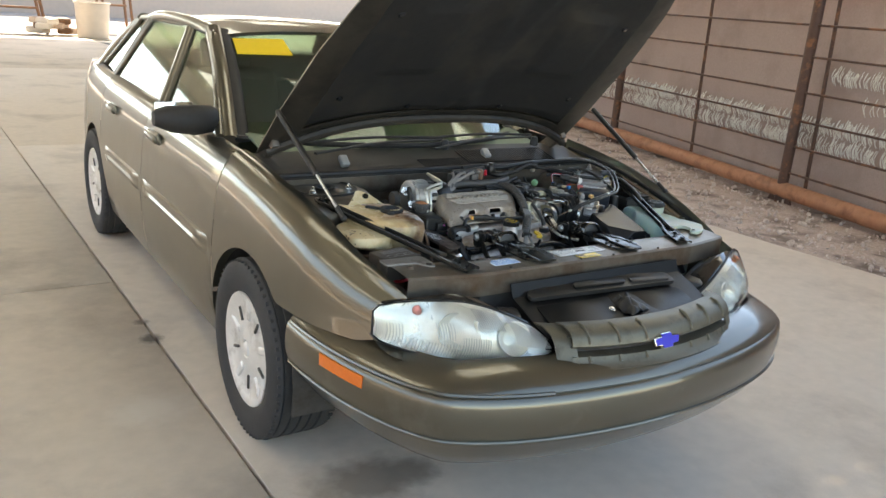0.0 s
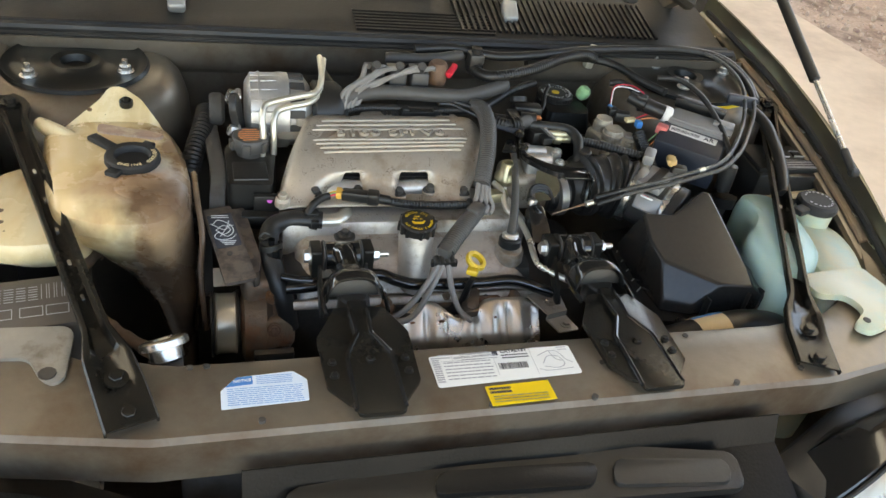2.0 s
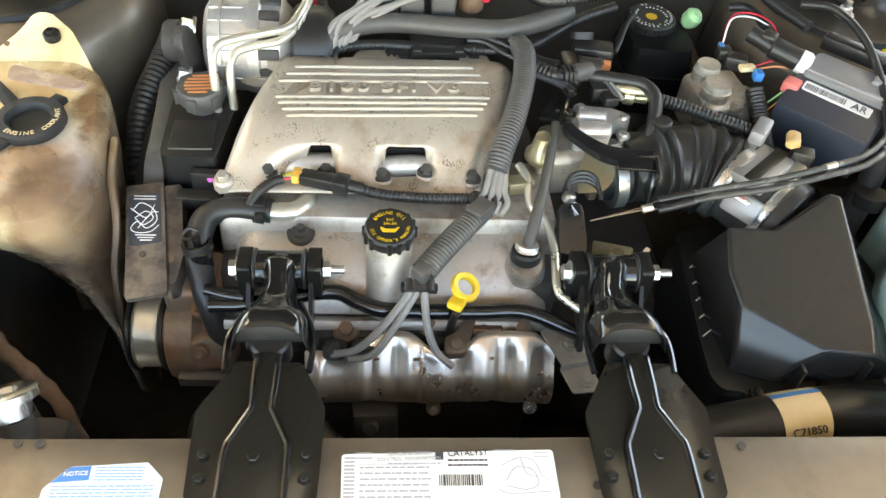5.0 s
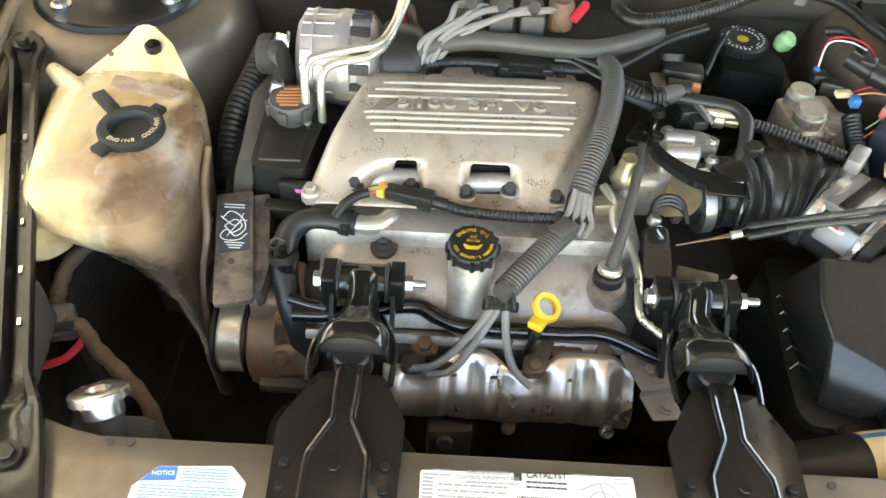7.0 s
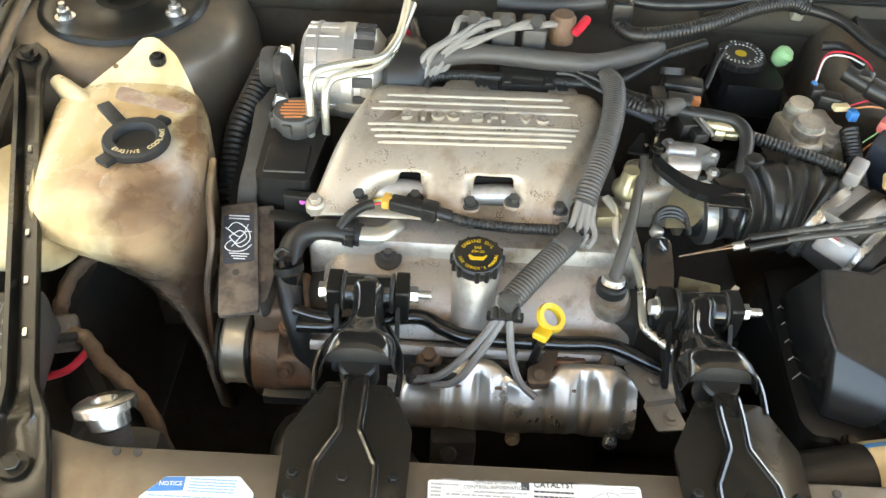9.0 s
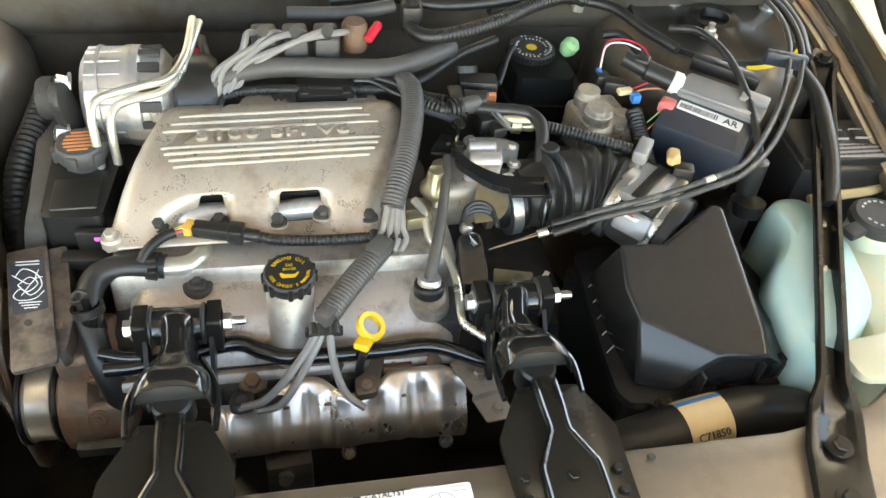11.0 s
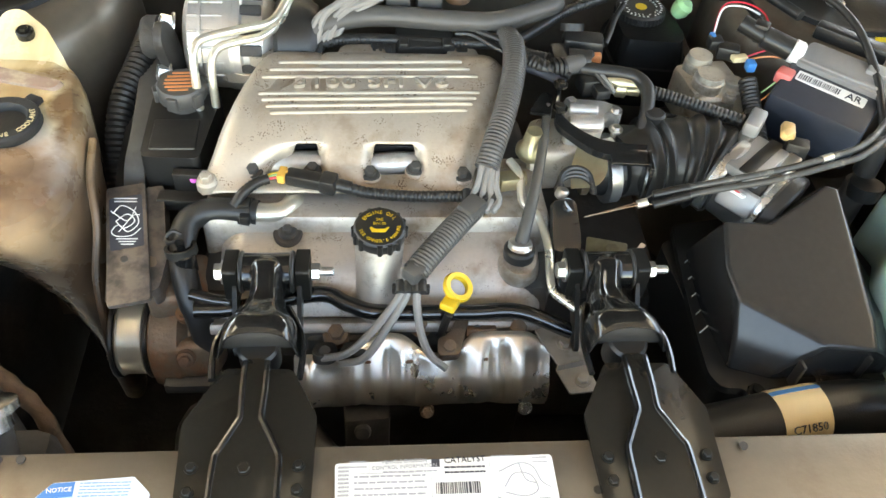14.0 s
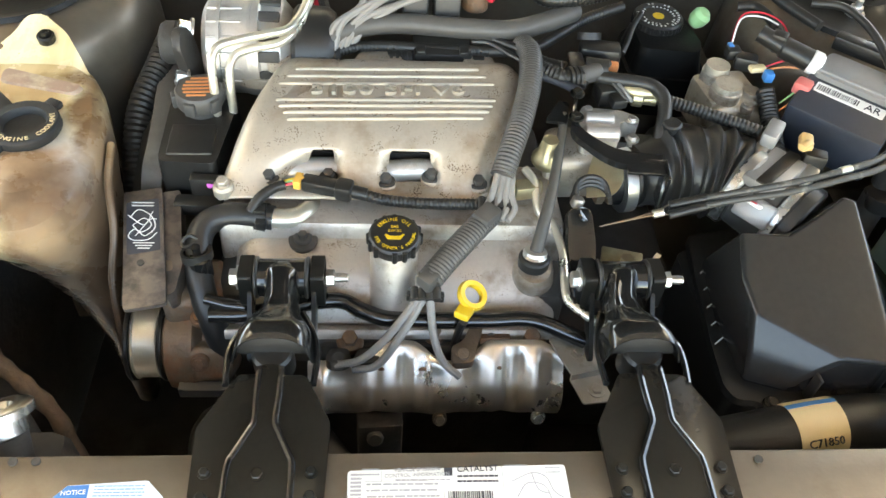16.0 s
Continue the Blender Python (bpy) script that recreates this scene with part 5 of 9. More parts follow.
# diagonal braces from the tie bar to the towers
def brace(a, b, foot):
    t = thing("bay_brace", b, "black pressed-steel diagonal brace bolted across the bay", "brace", "bay braces")
    a, b, foot = Vector(a), Vector(b), Vector(foot)
    way = (b - a).normalized()
    side = way.cross(Vector((0, 0, 1))).normalized()
    up = side.cross(way)
    bm = B()
    rows = []
    total = (b - a).length
    for i in range(41):
        t0 = i / 40
        d = t0 * total
        w = curve(d, [(0, 0.012), (0.008, 0.022), (0.03, 0.027), (0.06, 0.018), (0.10, 0.0165), (total - 0.09, 0.0165), (total - 0.05, 0.028), (total, 0.030)])
        deep = curve(d, [(0, 0.0), (0.04, 0.002), (0.075, 0.017), (total - 0.10, 0.017), (total - 0.05, 0.004), (total, 0.003)])
        lip = curve(d, [(0, 0.006), (0.06, 0.012), (total - 0.08, 0.012), (total, 0.008)])
        c = a.lerp(b, t0)
        rows.append([c + side * (w * f) + up * z for f, z in ((-1.0, -lip), (-1.0, -0.001), (-0.92, 0.001), (-0.62, 0.001), (-0.40, -deep), (0.40, -deep), (0.62, 0.001), (0.92, 0.001), (1.0, -0.001), (1.0, -lip))])
    fw = (foot - b)
    for k in range(1, 5):
        c = b + fw * (k / 4)
        rows.append([c + side * (0.030 * f) + up * z for f, z in ((-1.0, -0.008), (-1.0, -0.001), (-0.92, 0.001), (-0.55, 0.001), (-0.34, 0.001), (0.34, 0.001), (0.55, 0.001), (0.92, 0.001), (1.0, -0.001), (1.0, -0.008))])
    sheet(bm, rows, 0.003)
    part("channel", bm, PLATEB, t)
    for c in (a + way * 0.026, b - way * 0.004, b + fw * 0.8):
        bm = B()
        bolt(bm, c + up * 0.003, up, 0.0085, 0.008, 1.6)
        part("bolt", bm, PLATEB, t)
    for k in range(5):
        bm = B()
        c = a.lerp(b, 0.30 + 0.11 * k) - up * 0.0155
        box(bm, c, (0.004, 0.010, 0.002), (0, 0, math.degrees(math.atan2(-way.x, way.y))))
        part("hole", bm, STEEL, t)


brace((-0.652, 0.995, 0.900), (-0.458, 0.412, 0.832), (-0.440, 0.352, 0.826))
brace((0.795, 1.045, 0.900), (0.495, 0.415, 0.828), (0.474, 0.352, 0.824))


# labels on the tie bar
def label_sheet(name, outline, z, mat, lab, tilt=0.0):
    t = thing(name, (sum(p[0] for p in outline) / len(outline), sum(p[1] for p in outline) / len(outline), z), lab, "label")
    bm = B()
    prism(bm, outline, z, z + 0.0006)
    part("paper", bm, mat, t)
    return t


def bars(t, x, y, w, rows, z, mat, gap=0.0042, thick=0.0016, turn=0.0, seed=1):
    bm = B()
    rs = random.Random(seed)
    for r in range(rows):
        done = 0.0
        while done < w * 0.96:
            k = min(w - done, w * (0.05 + 0.12 * rs.random()))
            box(bm, (x + done + k / 2, y - r * gap, z), (k * 0.86, thick, 0.0003))
            done += k
    return part("print_block", bm, mat, t)


LZ = 0.8172
LABEL_INK = material("faded_blue_ink", (0.22, 0.40, 0.66), 0.45, 0.0, 0.05, 40, 0.0)
lab = label_sheet("emission_label", rounded([(-0.083, 0.432), (0.117, 0.436), (0.1185, 0.383), (-0.0815, 0.377)], 0.004), LZ, WHITE, "white printed emission label stuck on the tie bar")
T = lambda x, y: pose(x, y, LZ + 0.0008, 0, 0, 1.7)
lettering("VEHICLE EMISSION", 0.0050, T(-0.020, 0.4325), GREYINK, lab)
lettering("CONTROL INFORMATION", 0.0050, T(-0.020, 0.4270), GREYINK, lab)
lettering("CATALYST", 0.0080, T(0.0355, 0.4325), INK, lab)
bm = B()
box(bm, (0.0085, 0.4300, LZ + 0.0008), (0.0075, 0.0075, 0.0004))
part("maker_mark", bm, INK, lab, "small dark square mark")
bars(lab, -0.066, 0.4185, 0.066, 6, LZ + 0.0008, GREYINK, 0.0058, 0.0018)
bars(lab, -0.080, 0.428, 0.010, 12, LZ + 0.0008, GREYINK, 0.0038, 0.0020, seed=3)
bars(lab, -0.070, 0.4330, 0.016, 2, LZ + 0.0008, GREYINK, 0.005, 0.0016, seed=4)
bars(lab, 0.016, 0.4255, 0.038, 2, LZ + 0.0008, INK, 0.0050, 0.0018, seed=6)
bars(lab, -0.040, 0.4225, 0.050, 1, LZ + 0.0008, GREYINK, 0.0045, 0.0012, seed=9)
bars(lab, 0.060, 0.4355, 0.022, 1, LZ + 0.0008, GREYINK, 0.0045, 0.0014, seed=10)
bars(lab, 0.098, 0.4330, 0.014, 2, LZ + 0.0008, GREYINK, 0.0045, 0.0010, seed=11)
for x0, y0, dx, dy in ((-0.068, 0.4215, 0.058, 0.0), (-0.052, 0.4265, 0.0, 0.0095), (0.058, 0.4120, 0.0, 0.048), (0.004, 0.4060, 0.0, 0.030)):
    bm = B()
    box(bm, (x0 + dx / 2, y0, LZ + 0.0007), (max(dx, 0.0004), max(dy, 0.0004), 0.0003))
    part("ruled_line", bm, GREYINK, lab)
bm = B()
rs = random.Random(8)
x = 0.008
while x < 0.048:
    w = 0.0005 + 0.001 * rs.random()
    box(bm, (x, 0.4055, LZ + 0.0008), (w, 0.011, 0.0003))
    x += w + 0.0005 + 0.0007 * rs.random()
part("bar_code", bm, INK, lab)
bm = B()
for pts in ([(0.066, 0.42), (0.085, 0.428), (0.098, 0.424), (0.104, 0.410), (0.112, 0.404)], [(0.07, 0.405), (0.08, 0.418), (0.095, 0.416), (0.10, 0.402), (0.088, 0.396), (0.07, 0.400)], [(0.085, 0.428), (0.09, 0.412), (0.10, 0.408)], [(0.062, 0.396), (0.075, 0.392), (0.11, 0.394)]):
    tube(bm, [(x, y, LZ + 0.0006) for x, y in pts], 0.0006, 4, 5)
part("hose_diagram", bm, GREYINK, lab)
yl = label_sheet("caution_label", [(-0.022, 0.373), (0.066, 0.376), (0.067, 0.343), (-0.021, 0.340)], LZ - 0.0005, LABEL_YELLOW, "yellow caution label stuck on the tie bar")
bars(yl, -0.018, 0.368, 0.03, 2, LZ + 0.0004, INK, 0.006, 0.0035)
bars(yl, -0.016, 0.355, 0.075, 3, LZ + 0.0004, ZINC, 0.0045, 0.0016, seed=5)
bl = label_sheet("notice_label", rounded([(-0.345, 0.400), (-0.326, 0.421), (-0.258, 0.425), (-0.242, 0.409), (-0.243, 0.375), (-0.345, 0.371)], 0.002), LZ, LABEL_PALE, "pale blue coolant notice label stuck on the tie bar")
bm = B()
prism(bm, [(-0.3395, 0.4055), (-0.326, 0.4205), (-0.3075, 0.4215), (-0.307, 0.408)], LZ + 0.0006, LZ + 0.0009)
part("blue_corner", bm, LABEL_BLUE, bl)
lettering("NOTICE", 0.0058, pose(-0.3195, 0.414, LZ + 0.0011, 0, 0, 3), WHITE, bl)
bars(bl, -0.303, 0.420, 0.044, 5, LZ + 0.0008, LABEL_INK, 0.0030, 0.0011)
bars(bl, -0.338, 0.402, 0.09, 9, LZ + 0.0008, LABEL_INK, 0.0032, 0.0011, seed=7)


# ---- the engine ----
RIBM = material("machined_rib", (0.42, 0.365, 0.295), 0.5, 0.35, 0.12, 200, 0.1, stain=(0.40, 0.31, 0.22), stain_scale=18, stain_amount=0.25)
engine = thing("engine", (-0.04, 0.85, 0.30), "transverse cast-aluminium V6 engine, stained and dusty", "engine")


def ep(name, bm, mat, label="", sharp=38.0, parent=None):
    return part(name, bm, mat, parent or engine, label, sharp=sharp)


bm = B()
box(bm, (-0.04, 0.84, 0.55), (0.42, 0.34, 0.44), bev=0.03)
box(bm, (0.22, 0.86, 0.50), (0.28, 0.26, 0.34), bev=0.05)
block = ep("block", bm, DARK, "grimy engine block")
bm = B()
box(bm, (-0.04, 0.80, 0.775), (0.41, 0.13, 0.07), (-8, 0, 0), 0.012)
ep("lower_manifold", bm, COVER)

# upper plenum: a domed casting, two cut-outs between three rounded legs
PL = [(0.772, -0.246), (0.80, -0.243), (0.836, -0.237), (0.861, -0.231), (0.882, -0.225), (0.921, -0.212), (0.96, -0.197), (0.990, -0.182)]
PR = [(0.772, 0.070), (0.81, 0.076), (0.835, 0.090), (0.86, 0.108), (0.90, 0.130), (0.94, 0.136), (0.990, 0.124)]
PZ = [(0.772, 0.824), (0.778, 0.829), (0.79, 0.838), (0.800, 0.846), (0.812, 0.856), (0.826, 0.864), (0.846, 0.874), (0.87, 0.882), (0.90, 0.887), (0.945, 0.892), (0.960, 0.889), (0.972, 0.880), (0.982, 0.864), (0.990, 0.840)]
GAP_Y = (0.800, 0.820)
GAPS = (([(0.795, -0.180), (0.800, -0.175), (0.806, -0.168), (0.812, -0.157), (0.817, -0.146), (0.820, -0.138), (0.84, -0.120), (0.88, -0.11)], [(0.80, -0.109), (0.82, -0.112)]), ([(0.80, -0.049), (0.82, -0.046)], [(0.80, 0.009), (0.82, 0.003)]))
SPANS = (12, 9, 9, 9, 12)
YS = [0.772, 0.775, 0.778, 0.782, 0.787, 0.792, 0.797, 0.800, 0.803, 0.806, 0.809, 0.812, 0.815, 0.8175, 0.820, 0.823, 0.827, 0.832, 0.838, 0.846, 0.855, 0.865, 0.875, 0.885, 0.895, 0.905, 0.915, 0.925, 0.935, 0.945, 0.955, 0.962, 0.968, 0.974, 0.979, 0.983, 0.987, 0.990]


def plenum_row(y):
    knots = [curve(y, PL)] + [curve(y, side) for gap in GAPS for side in gap] + [curve(y, PR)]
    xs = [lerp(knots[k], knots[k + 1], i / n) for k, n in enumerate(SPANS) for i in range(n)] + [knots[-1]]
    row = []
    for x in xs:
        z, flat = soft(y, PZ), 0.829
        edge = min(x - knots[0], knots[-1] - x)
        z -= (z - 0.822) * 0.97 * (1 - math.sqrt(max(0.0, 1 - (1 - min(1.0, edge / 0.032)) ** 2)))
        if y < 0.834:
            out = min(max(knots[1] - x, x - knots[2], 0.0), max(knots[3] - x, x - knots[4], 0.0))
            full = math.sqrt(max(0.0, 1 - (1 - min(1.0, out / 0.020)) ** 2))
            rise = min(1.0, max(0.0, (y - 0.804) / 0.030))
            full = lerp(full, 1.0, rise if out > 0 else (1.0 if y > 0.8195 else 0.0)) if y > 0.80 else full
            z = flat + (z - flat) * full if z > flat else z
        z += 0.0012 * noise.noise((x * 28, y * 28, 2.0))
        row.append((x, y, z))
    return row


def in_gap(i, j):
    a, b = SPANS[0], SPANS[0] + SPANS[1]
    c, d = b + SPANS[2], b + SPANS[2] + SPANS[3]
    return GAP_Y[0] <= (YS[i] + YS[i + 1]) / 2 <= GAP_Y[1] and (a <= j < b or c <= j < d)


bm = B()
sheet(bm, [plenum_row(y) for y in YS], 0.0, skip=in_gap)
plenum = ep("plenum", bm, CAST, "stained cast-aluminium intake plenum", sharp=50)
mod = plenum.modifiers.new("wall", "SOLIDIFY")
mod.thickness, mod.offset = 0.005, 0.0
mod = plenum.modifiers.new("round", "SUBSURF")
mod.levels = mod.render_levels = 1
bm = B()
prism(bm, rounded([(-0.244, 0.958), (-0.236, 0.985), (-0.214, 0.992), (-0.190, 0.985), (-0.186, 0.962), (-0.205, 0.950)], 0.012), 0.846, 0.860, bev=0.003, seg=3)
ep("plenum_ear", bm, CAST, parent=plenum)
for x, w in ((-0.185, 0.040), (-0.060, 0.075), (0.070, 0.050)):
    bm = B()
    prism(bm, rounded([(x - w / 2, 0.955), (x + w / 2, 0.955), (x + w * 0.3, 0.992), (x - w * 0.3, 0.992)], 0.012), 0.850, 0.884, bev=0.005, seg=3)
    ep("rear_boss", bm, CAST, parent=plenum)


def top_z(y):
    return curve(y, PZ) + 0.0005


for y, xa, xb in ((0.934, -0.158, 0.061), (0.921, -0.167, 0.069), (0.908, -0.175, 0.078), (0.881, -0.177, 0.078), (0.872, -0.173, 0.074), (0.863, -0.168, 0.069), (0.854, -0.163, 0.062)):
    bm = B()
    tube(bm, [(xa, y, top_z(y) - 0.001), (xa + 0.005, y, top_z(y) + 0.0016), ((xa + xb) / 2, y + 0.003, top_z(y + 0.003) + 0.0016), (xb - 0.005, y + 0.006, top_z(y + 0.006) + 0.0016), (xb, y + 0.006, top_z(y + 0.006) - 0.001)], 0.0029, 8, 6)
    ep("rib", bm, RIBM, parent=plenum)
bm = B()
sheet(bm, [[(lerp(-0.176, 0.077, i / 12), lerp(y0, y0 + 0.006, i / 12), top_z(lerp(y0, y0 + 0.006, i / 12)) + 0.0018) for i in range(13)] for y0 in (0.884, 0.890, 0.896, 0.902, 0.906)], 0.0006)
ep("lettering_panel", bm, material("stained_panel", (0.35, 0.295, 0.235), 0.5, 0.35, 0.14, 200, 0.15, stain=(0.24, 0.18, 0.13), stain_scale=25, stain_amount=0.4, speck=((0.14, 0.10, 0.07), 300, 0.5)), parent=plenum)
lettering("3100 SFI V6", 0.0200, pose(-0.048, 0.8975, top_z(0.8975) + 0.0036, 3, 0, 1.4) @ Matrix.Diagonal((1.78, 1, 1, 1)), RIBM, plenum, "raised_lettering", 0.0028, 1.10, 0.0003)
for x, y, mm in ((-0.239, 0.783, CAST), (-0.187, 0.796, IRON), (-0.118, 0.799, IRON), (-0.050, 0.793, IRON), (0.004, 0.802, IRON), (0.060, 0.792, IRON)):
    bm = B()
    cyl(bm, (x, y, 0.822), (x, y, 0.836), 0.0125, n=18, bev=0.002)
    part("boss", bm, CAST, plenum)
    bm = B()
    cyl(bm, (x, y, 0.836), (x, y - 0.0005, 0.839), 0.0115, 0.0095, n=18)
    cyl(bm, (x, y, 0.838), (x, y - 0.002, 0.847), 0.0070, n=6, bev=0.001)
    ep("flange_bolt", bm, DARK if mm is IRON else mm, parent=plenum)
# bright tubes seen through the cut-outs, dark behind
for x0, x1 in ((-0.175, -0.104), (-0.055, 0.014)):
    bm = B()
    tube(bm, [(x0, 0.818, 0.828), ((x0 + x1) / 2, 0.820, 0.831), (x1, 0.820, 0.831)], 0.0140, 18, 6)
    ep("runner", bm, ALU, "bright intake runner")
bm = B()
box(bm, (-0.07, 0.885, 0.815), (0.28, 0.09, 0.05))
ep("valley", bm, DARK)

# front valve cover
bm = B()
COV = [(0.655, 0.735), (0.668, 0.752), (0.684, 0.768), (0.700, 0.780), (0.716, 0.789), (0.732, 0.795), (0.744, 0.797), (0.748, 0.796)]
rows = []
for y, z in COV:
    row = []
    for i in range(31):
        x = lerp(-0.228, 0.156, i / 30)
        d = min(1, min(i, 30 - i) / 2.2)
        row.append((x, y, z - 0.022 * (1 - d) ** 2))
    rows.append(row)
sheet(bm, rows, 0.012)
cover = ep("valve_cover", bm, COVER, "grey cast valve cover with specks of corrosion")
mod = cover.modifiers.new("round", "SUBSURF")
mod.levels = mod.render_levels = 1
bm = B()
box(bm, (-0.036, 0.752, 0.800), (0.400, 0.014, 0.012), (0, 0, 1.2), 0.004)
box(bm, (-0.036, 0.652, 0.728), (0.40, 0.02, 0.014), (-30, 0, 0), 0.004)
ep("rim", bm, COVER, parent=cover)
bm = B()
for x in (-0.11, 0.0):
    prism(bm, rounded([(x - 0.010, 0.752), (x + 0.010, 0.752), (x + 0.004, 0.768), (x - 0.004, 0.768)], 0.003), 0.79, 0.812)
ep("web", bm, ALU, parent=cover)
for x, y, z in ((-0.146, 0.736, 0.795),):
    bm = B()
    cyl(bm, (x, y, z - 0.006), (x, y - 0.002, z + 0.004), 0.017, n=22, bev=0.002)
    cyl(bm, (x, y - 0.001, z + 0.002), (x, y - 0.002, z + 0.008), 0.011, n=16, bev=0.002)
    bolt(bm, (x, y - 0.002, z + 0.007), r=0.006, h=0.006, washer=0)
    ep("cover_bolt", bm, DARK, parent=cover)
# oil filler: tapered neck and ribbed cap
bm = B()
ring = lambda c, r, sy=1.0: [(c[0] + r * math.cos(2 * math.pi * k / 24), c[1] + sy * r * math.sin(2 * math.pi * k / 24), c[2]) for k in range(24)]
loft(bm, [ring((-0.043, 0.672, 0.745), 0.024, 1.3), ring((-0.041, 0.684, 0.785), 0.026, 1.25), ring((-0.040, 0.696, 0.815), 0.0275, 1.1), ring((-0.040, 0.699, 0.832), 0.0275)])
ep("oil_neck", bm, COVER, parent=cover)
bm = B()
prof = [(0, 0.018), (0.0265, 0.018), (0.029, 0.0155), (0.029, 0.004), (0.0265, 0.0), (0, 0)]
revolve(bm, prof, (-0.040, 0.6995, 0.830), (0, -0.06, 1), 48)
cap = ep("oil_cap", bm, PLASTIC, "black ribbed oil cap with yellow print", parent=None)
for k in range(16):
    a = 2 * math.pi * k / 16
    if k % 4 == 3:
        continue
    bm = B()
    cyl(bm, (-0.040 + 0.0285 * math.cos(a), 0.6995 + 0.0285 * math.sin(a), 0.831), (-0.040 + 0.0285 * math.cos(a), 0.6985 + 0.0285 * math.sin(a), 0.8455), 0.0032, n=8)
    part("grip", bm, PLASTIC, cap)
CAPM = pose(-0.040, 0.6982, 0.8484, 3.5, 0, 0)
for word, r, a0, step, flip in (("ENGINE OIL", 0.0198, 148, -12.5, False), ("SEE OWNER'S MANUAL", 0.0212, 196, 9.6, True)):
    for i, ch in enumerate(word):
        if ch == " ":
            continue
        a = radians(a0 + step * i)
        lettering(ch, 0.0066 if not flip else 0.0058, CAPM @ pose(r * math.cos(a), r * math.sin(a), 0, 0, 0, math.degrees(a) + (90 if flip else -90)), YELLOW, cap, "letter", 0.0002)
lettering("SAE", 0.0052, CAPM @ pose(0, 0.0095, 0), YELLOW, cap, "letter", 0.0002)
lettering("5W-30", 0.0052, CAPM @ pose(0, 0.0035, 0), YELLOW, cap, "letter", 0.0002)
bm = B()
prism(bm, [(-0.008, -0.009), (0.006, -0.009), (0.011, -0.002), (0.009, -0.001), (0.006, -0.004), (-0.005, -0.004), (-0.010, -0.001), (-0.011, -0.003)], 0, 0.0004, CAPM)
part("oil_can_mark", bm, YELLOW, cap)

# plug boot on the cover's end, its lead and tube
bm = B()
revolve(bm, [(0.029, -0.04), (0.026, -0.012), (0.024, 0.0), (0.020, 0.006), (0, 0.006)], (0.124, 0.70, 0.785), (0, -0.25, 1), 24)
ep("plug_tower", bm, COVER, parent=cover)
bm = B()
cyl(bm, (0.123, 0.703, 0.79), (0.123, 0.704, 0.805), 0.0185, n=22, bev=0.002)
part("grommet", bm, RUBBER, cover)
bm = B()
revolve(bm, [(0.013, 0), (0.0145, 0.002), (0.013, 0.004), (0.0145, 0.006), (0.013, 0.009), (0.0, 0.009)], (0.123, 0.704, 0.804), (0.05, 0.3, 1), 20)
part("steel_collar", bm, STEEL, cover)

# exhaust manifold under a pressed heat shield
SH_Y = [(-0.137, 0.609), (-0.076, 0.609), (-0.060, 0.618), (-0.043, 0.626), (-0.015, 0.627), (0.000, 0.618), (0.012, 0.609), (0.048, 0.609), (0.056, 0.618), (0.067, 0.627), (0.134, 0.627), (0.158, 0.615)]
SH_B = ((-0.119, 0.007, 0.005), (-0.093, 0.012, -0.003), (-0.068, 0.004, 0.0035), (-0.046, 0.012, 0.003), (-0.030, 0.004, -0.0035), (-0.014, 0.006, 0.003), (0.001, 0.003, 0.004), (0.028, 0.014, 0.003), (0.052, 0.005, -0.005), (0.075, 0.010, 0.004), (0.091, 0.003, -0.003), (0.106, 0.004, -0.006), (0.124, 0.008, 0.005), (0.146, 0.006, -0.004))
bm = B()
rows = []
for i in range(121):
    x = lerp(-0.137, 0.158, i / 120)
    yt = soft(x, SH_Y)
    zt = 0.720 + 0.9 * (yt - 0.609)
    b = sum(h * math.exp(-(((x - c) / w) ** 2)) for c, w, h in SH_B)
    low = 0.006 * math.sin(x * 47 + 1.1) + 0.003 * math.sin(x * 131)
    rows.append([(x, yt + 0.007, zt + 0.0015), (x, yt + 0.002, zt + 0.0035), (x, yt - 0.003, zt + 0.001), (x, lerp(yt, 0.596, 0.35) - 0.5 * b, lerp(zt, 0.706, 0.30) + b), (x, lerp(yt, 0.596, 0.7) - 0.7 * b, lerp(zt, 0.706, 0.65) + b), (x, 0.595 - b, 0.705 + b), (x, 0.586 - b, 0.697 + 0.7 * b), (x, 0.581 - b, 0.685 + 0.3 * b), (x, 0.580 - 0.7 * b, 0.672), (x, 0.584, 0.660 - low * 0.5), (x, 0.592, 0.652 - low * 0.5)])
sheet(bm, rows, 0.0015)
shield = ep("heat_shield", bm, SHIELD, "brown-tinted pressed steel heat shield", sharp=60)
for x, y, z, mm in ((-0.124, 0.580, 0.655, STEEL), (0.016, 0.579, 0.654, IRON), (0.134, 0.580, 0.655, STEEL)):
    bm = B()
    bolt(bm, (x, y, z), (0, -0.7, 0.6), 0.0062, 0.008)
    part("shield_bolt", bm, mm, shield)
for x, y, z in ((-0.05, 0.606, 0.7195), (0.078, 0.606, 0.7205), (-0.008, 0.606, 0.7185)):
    bm = B()
    box(bm, (x, y, z), (0.014, 0.004, 0.003), (42, 0, 4), 0.001)
    part("pressed_slot", bm, RUST, shield)
BRKT = material("grey_bracket_steel", (0.34, 0.305, 0.265), 0.42, 0.5, 0.15, 60, 0.1, stain=(0.19, 0.135, 0.09), stain_scale=18, stain_amount=0.3)
bm = B()
prism(bm, rounded([(0.140, 0.632), (0.158, 0.637), (0.198, 0.640), (0.196, 0.590), (0.160, 0.583)], 0.003), 0, 0.003, pose(0, 0, 0.739, 0, 0, 0), 0.0008)
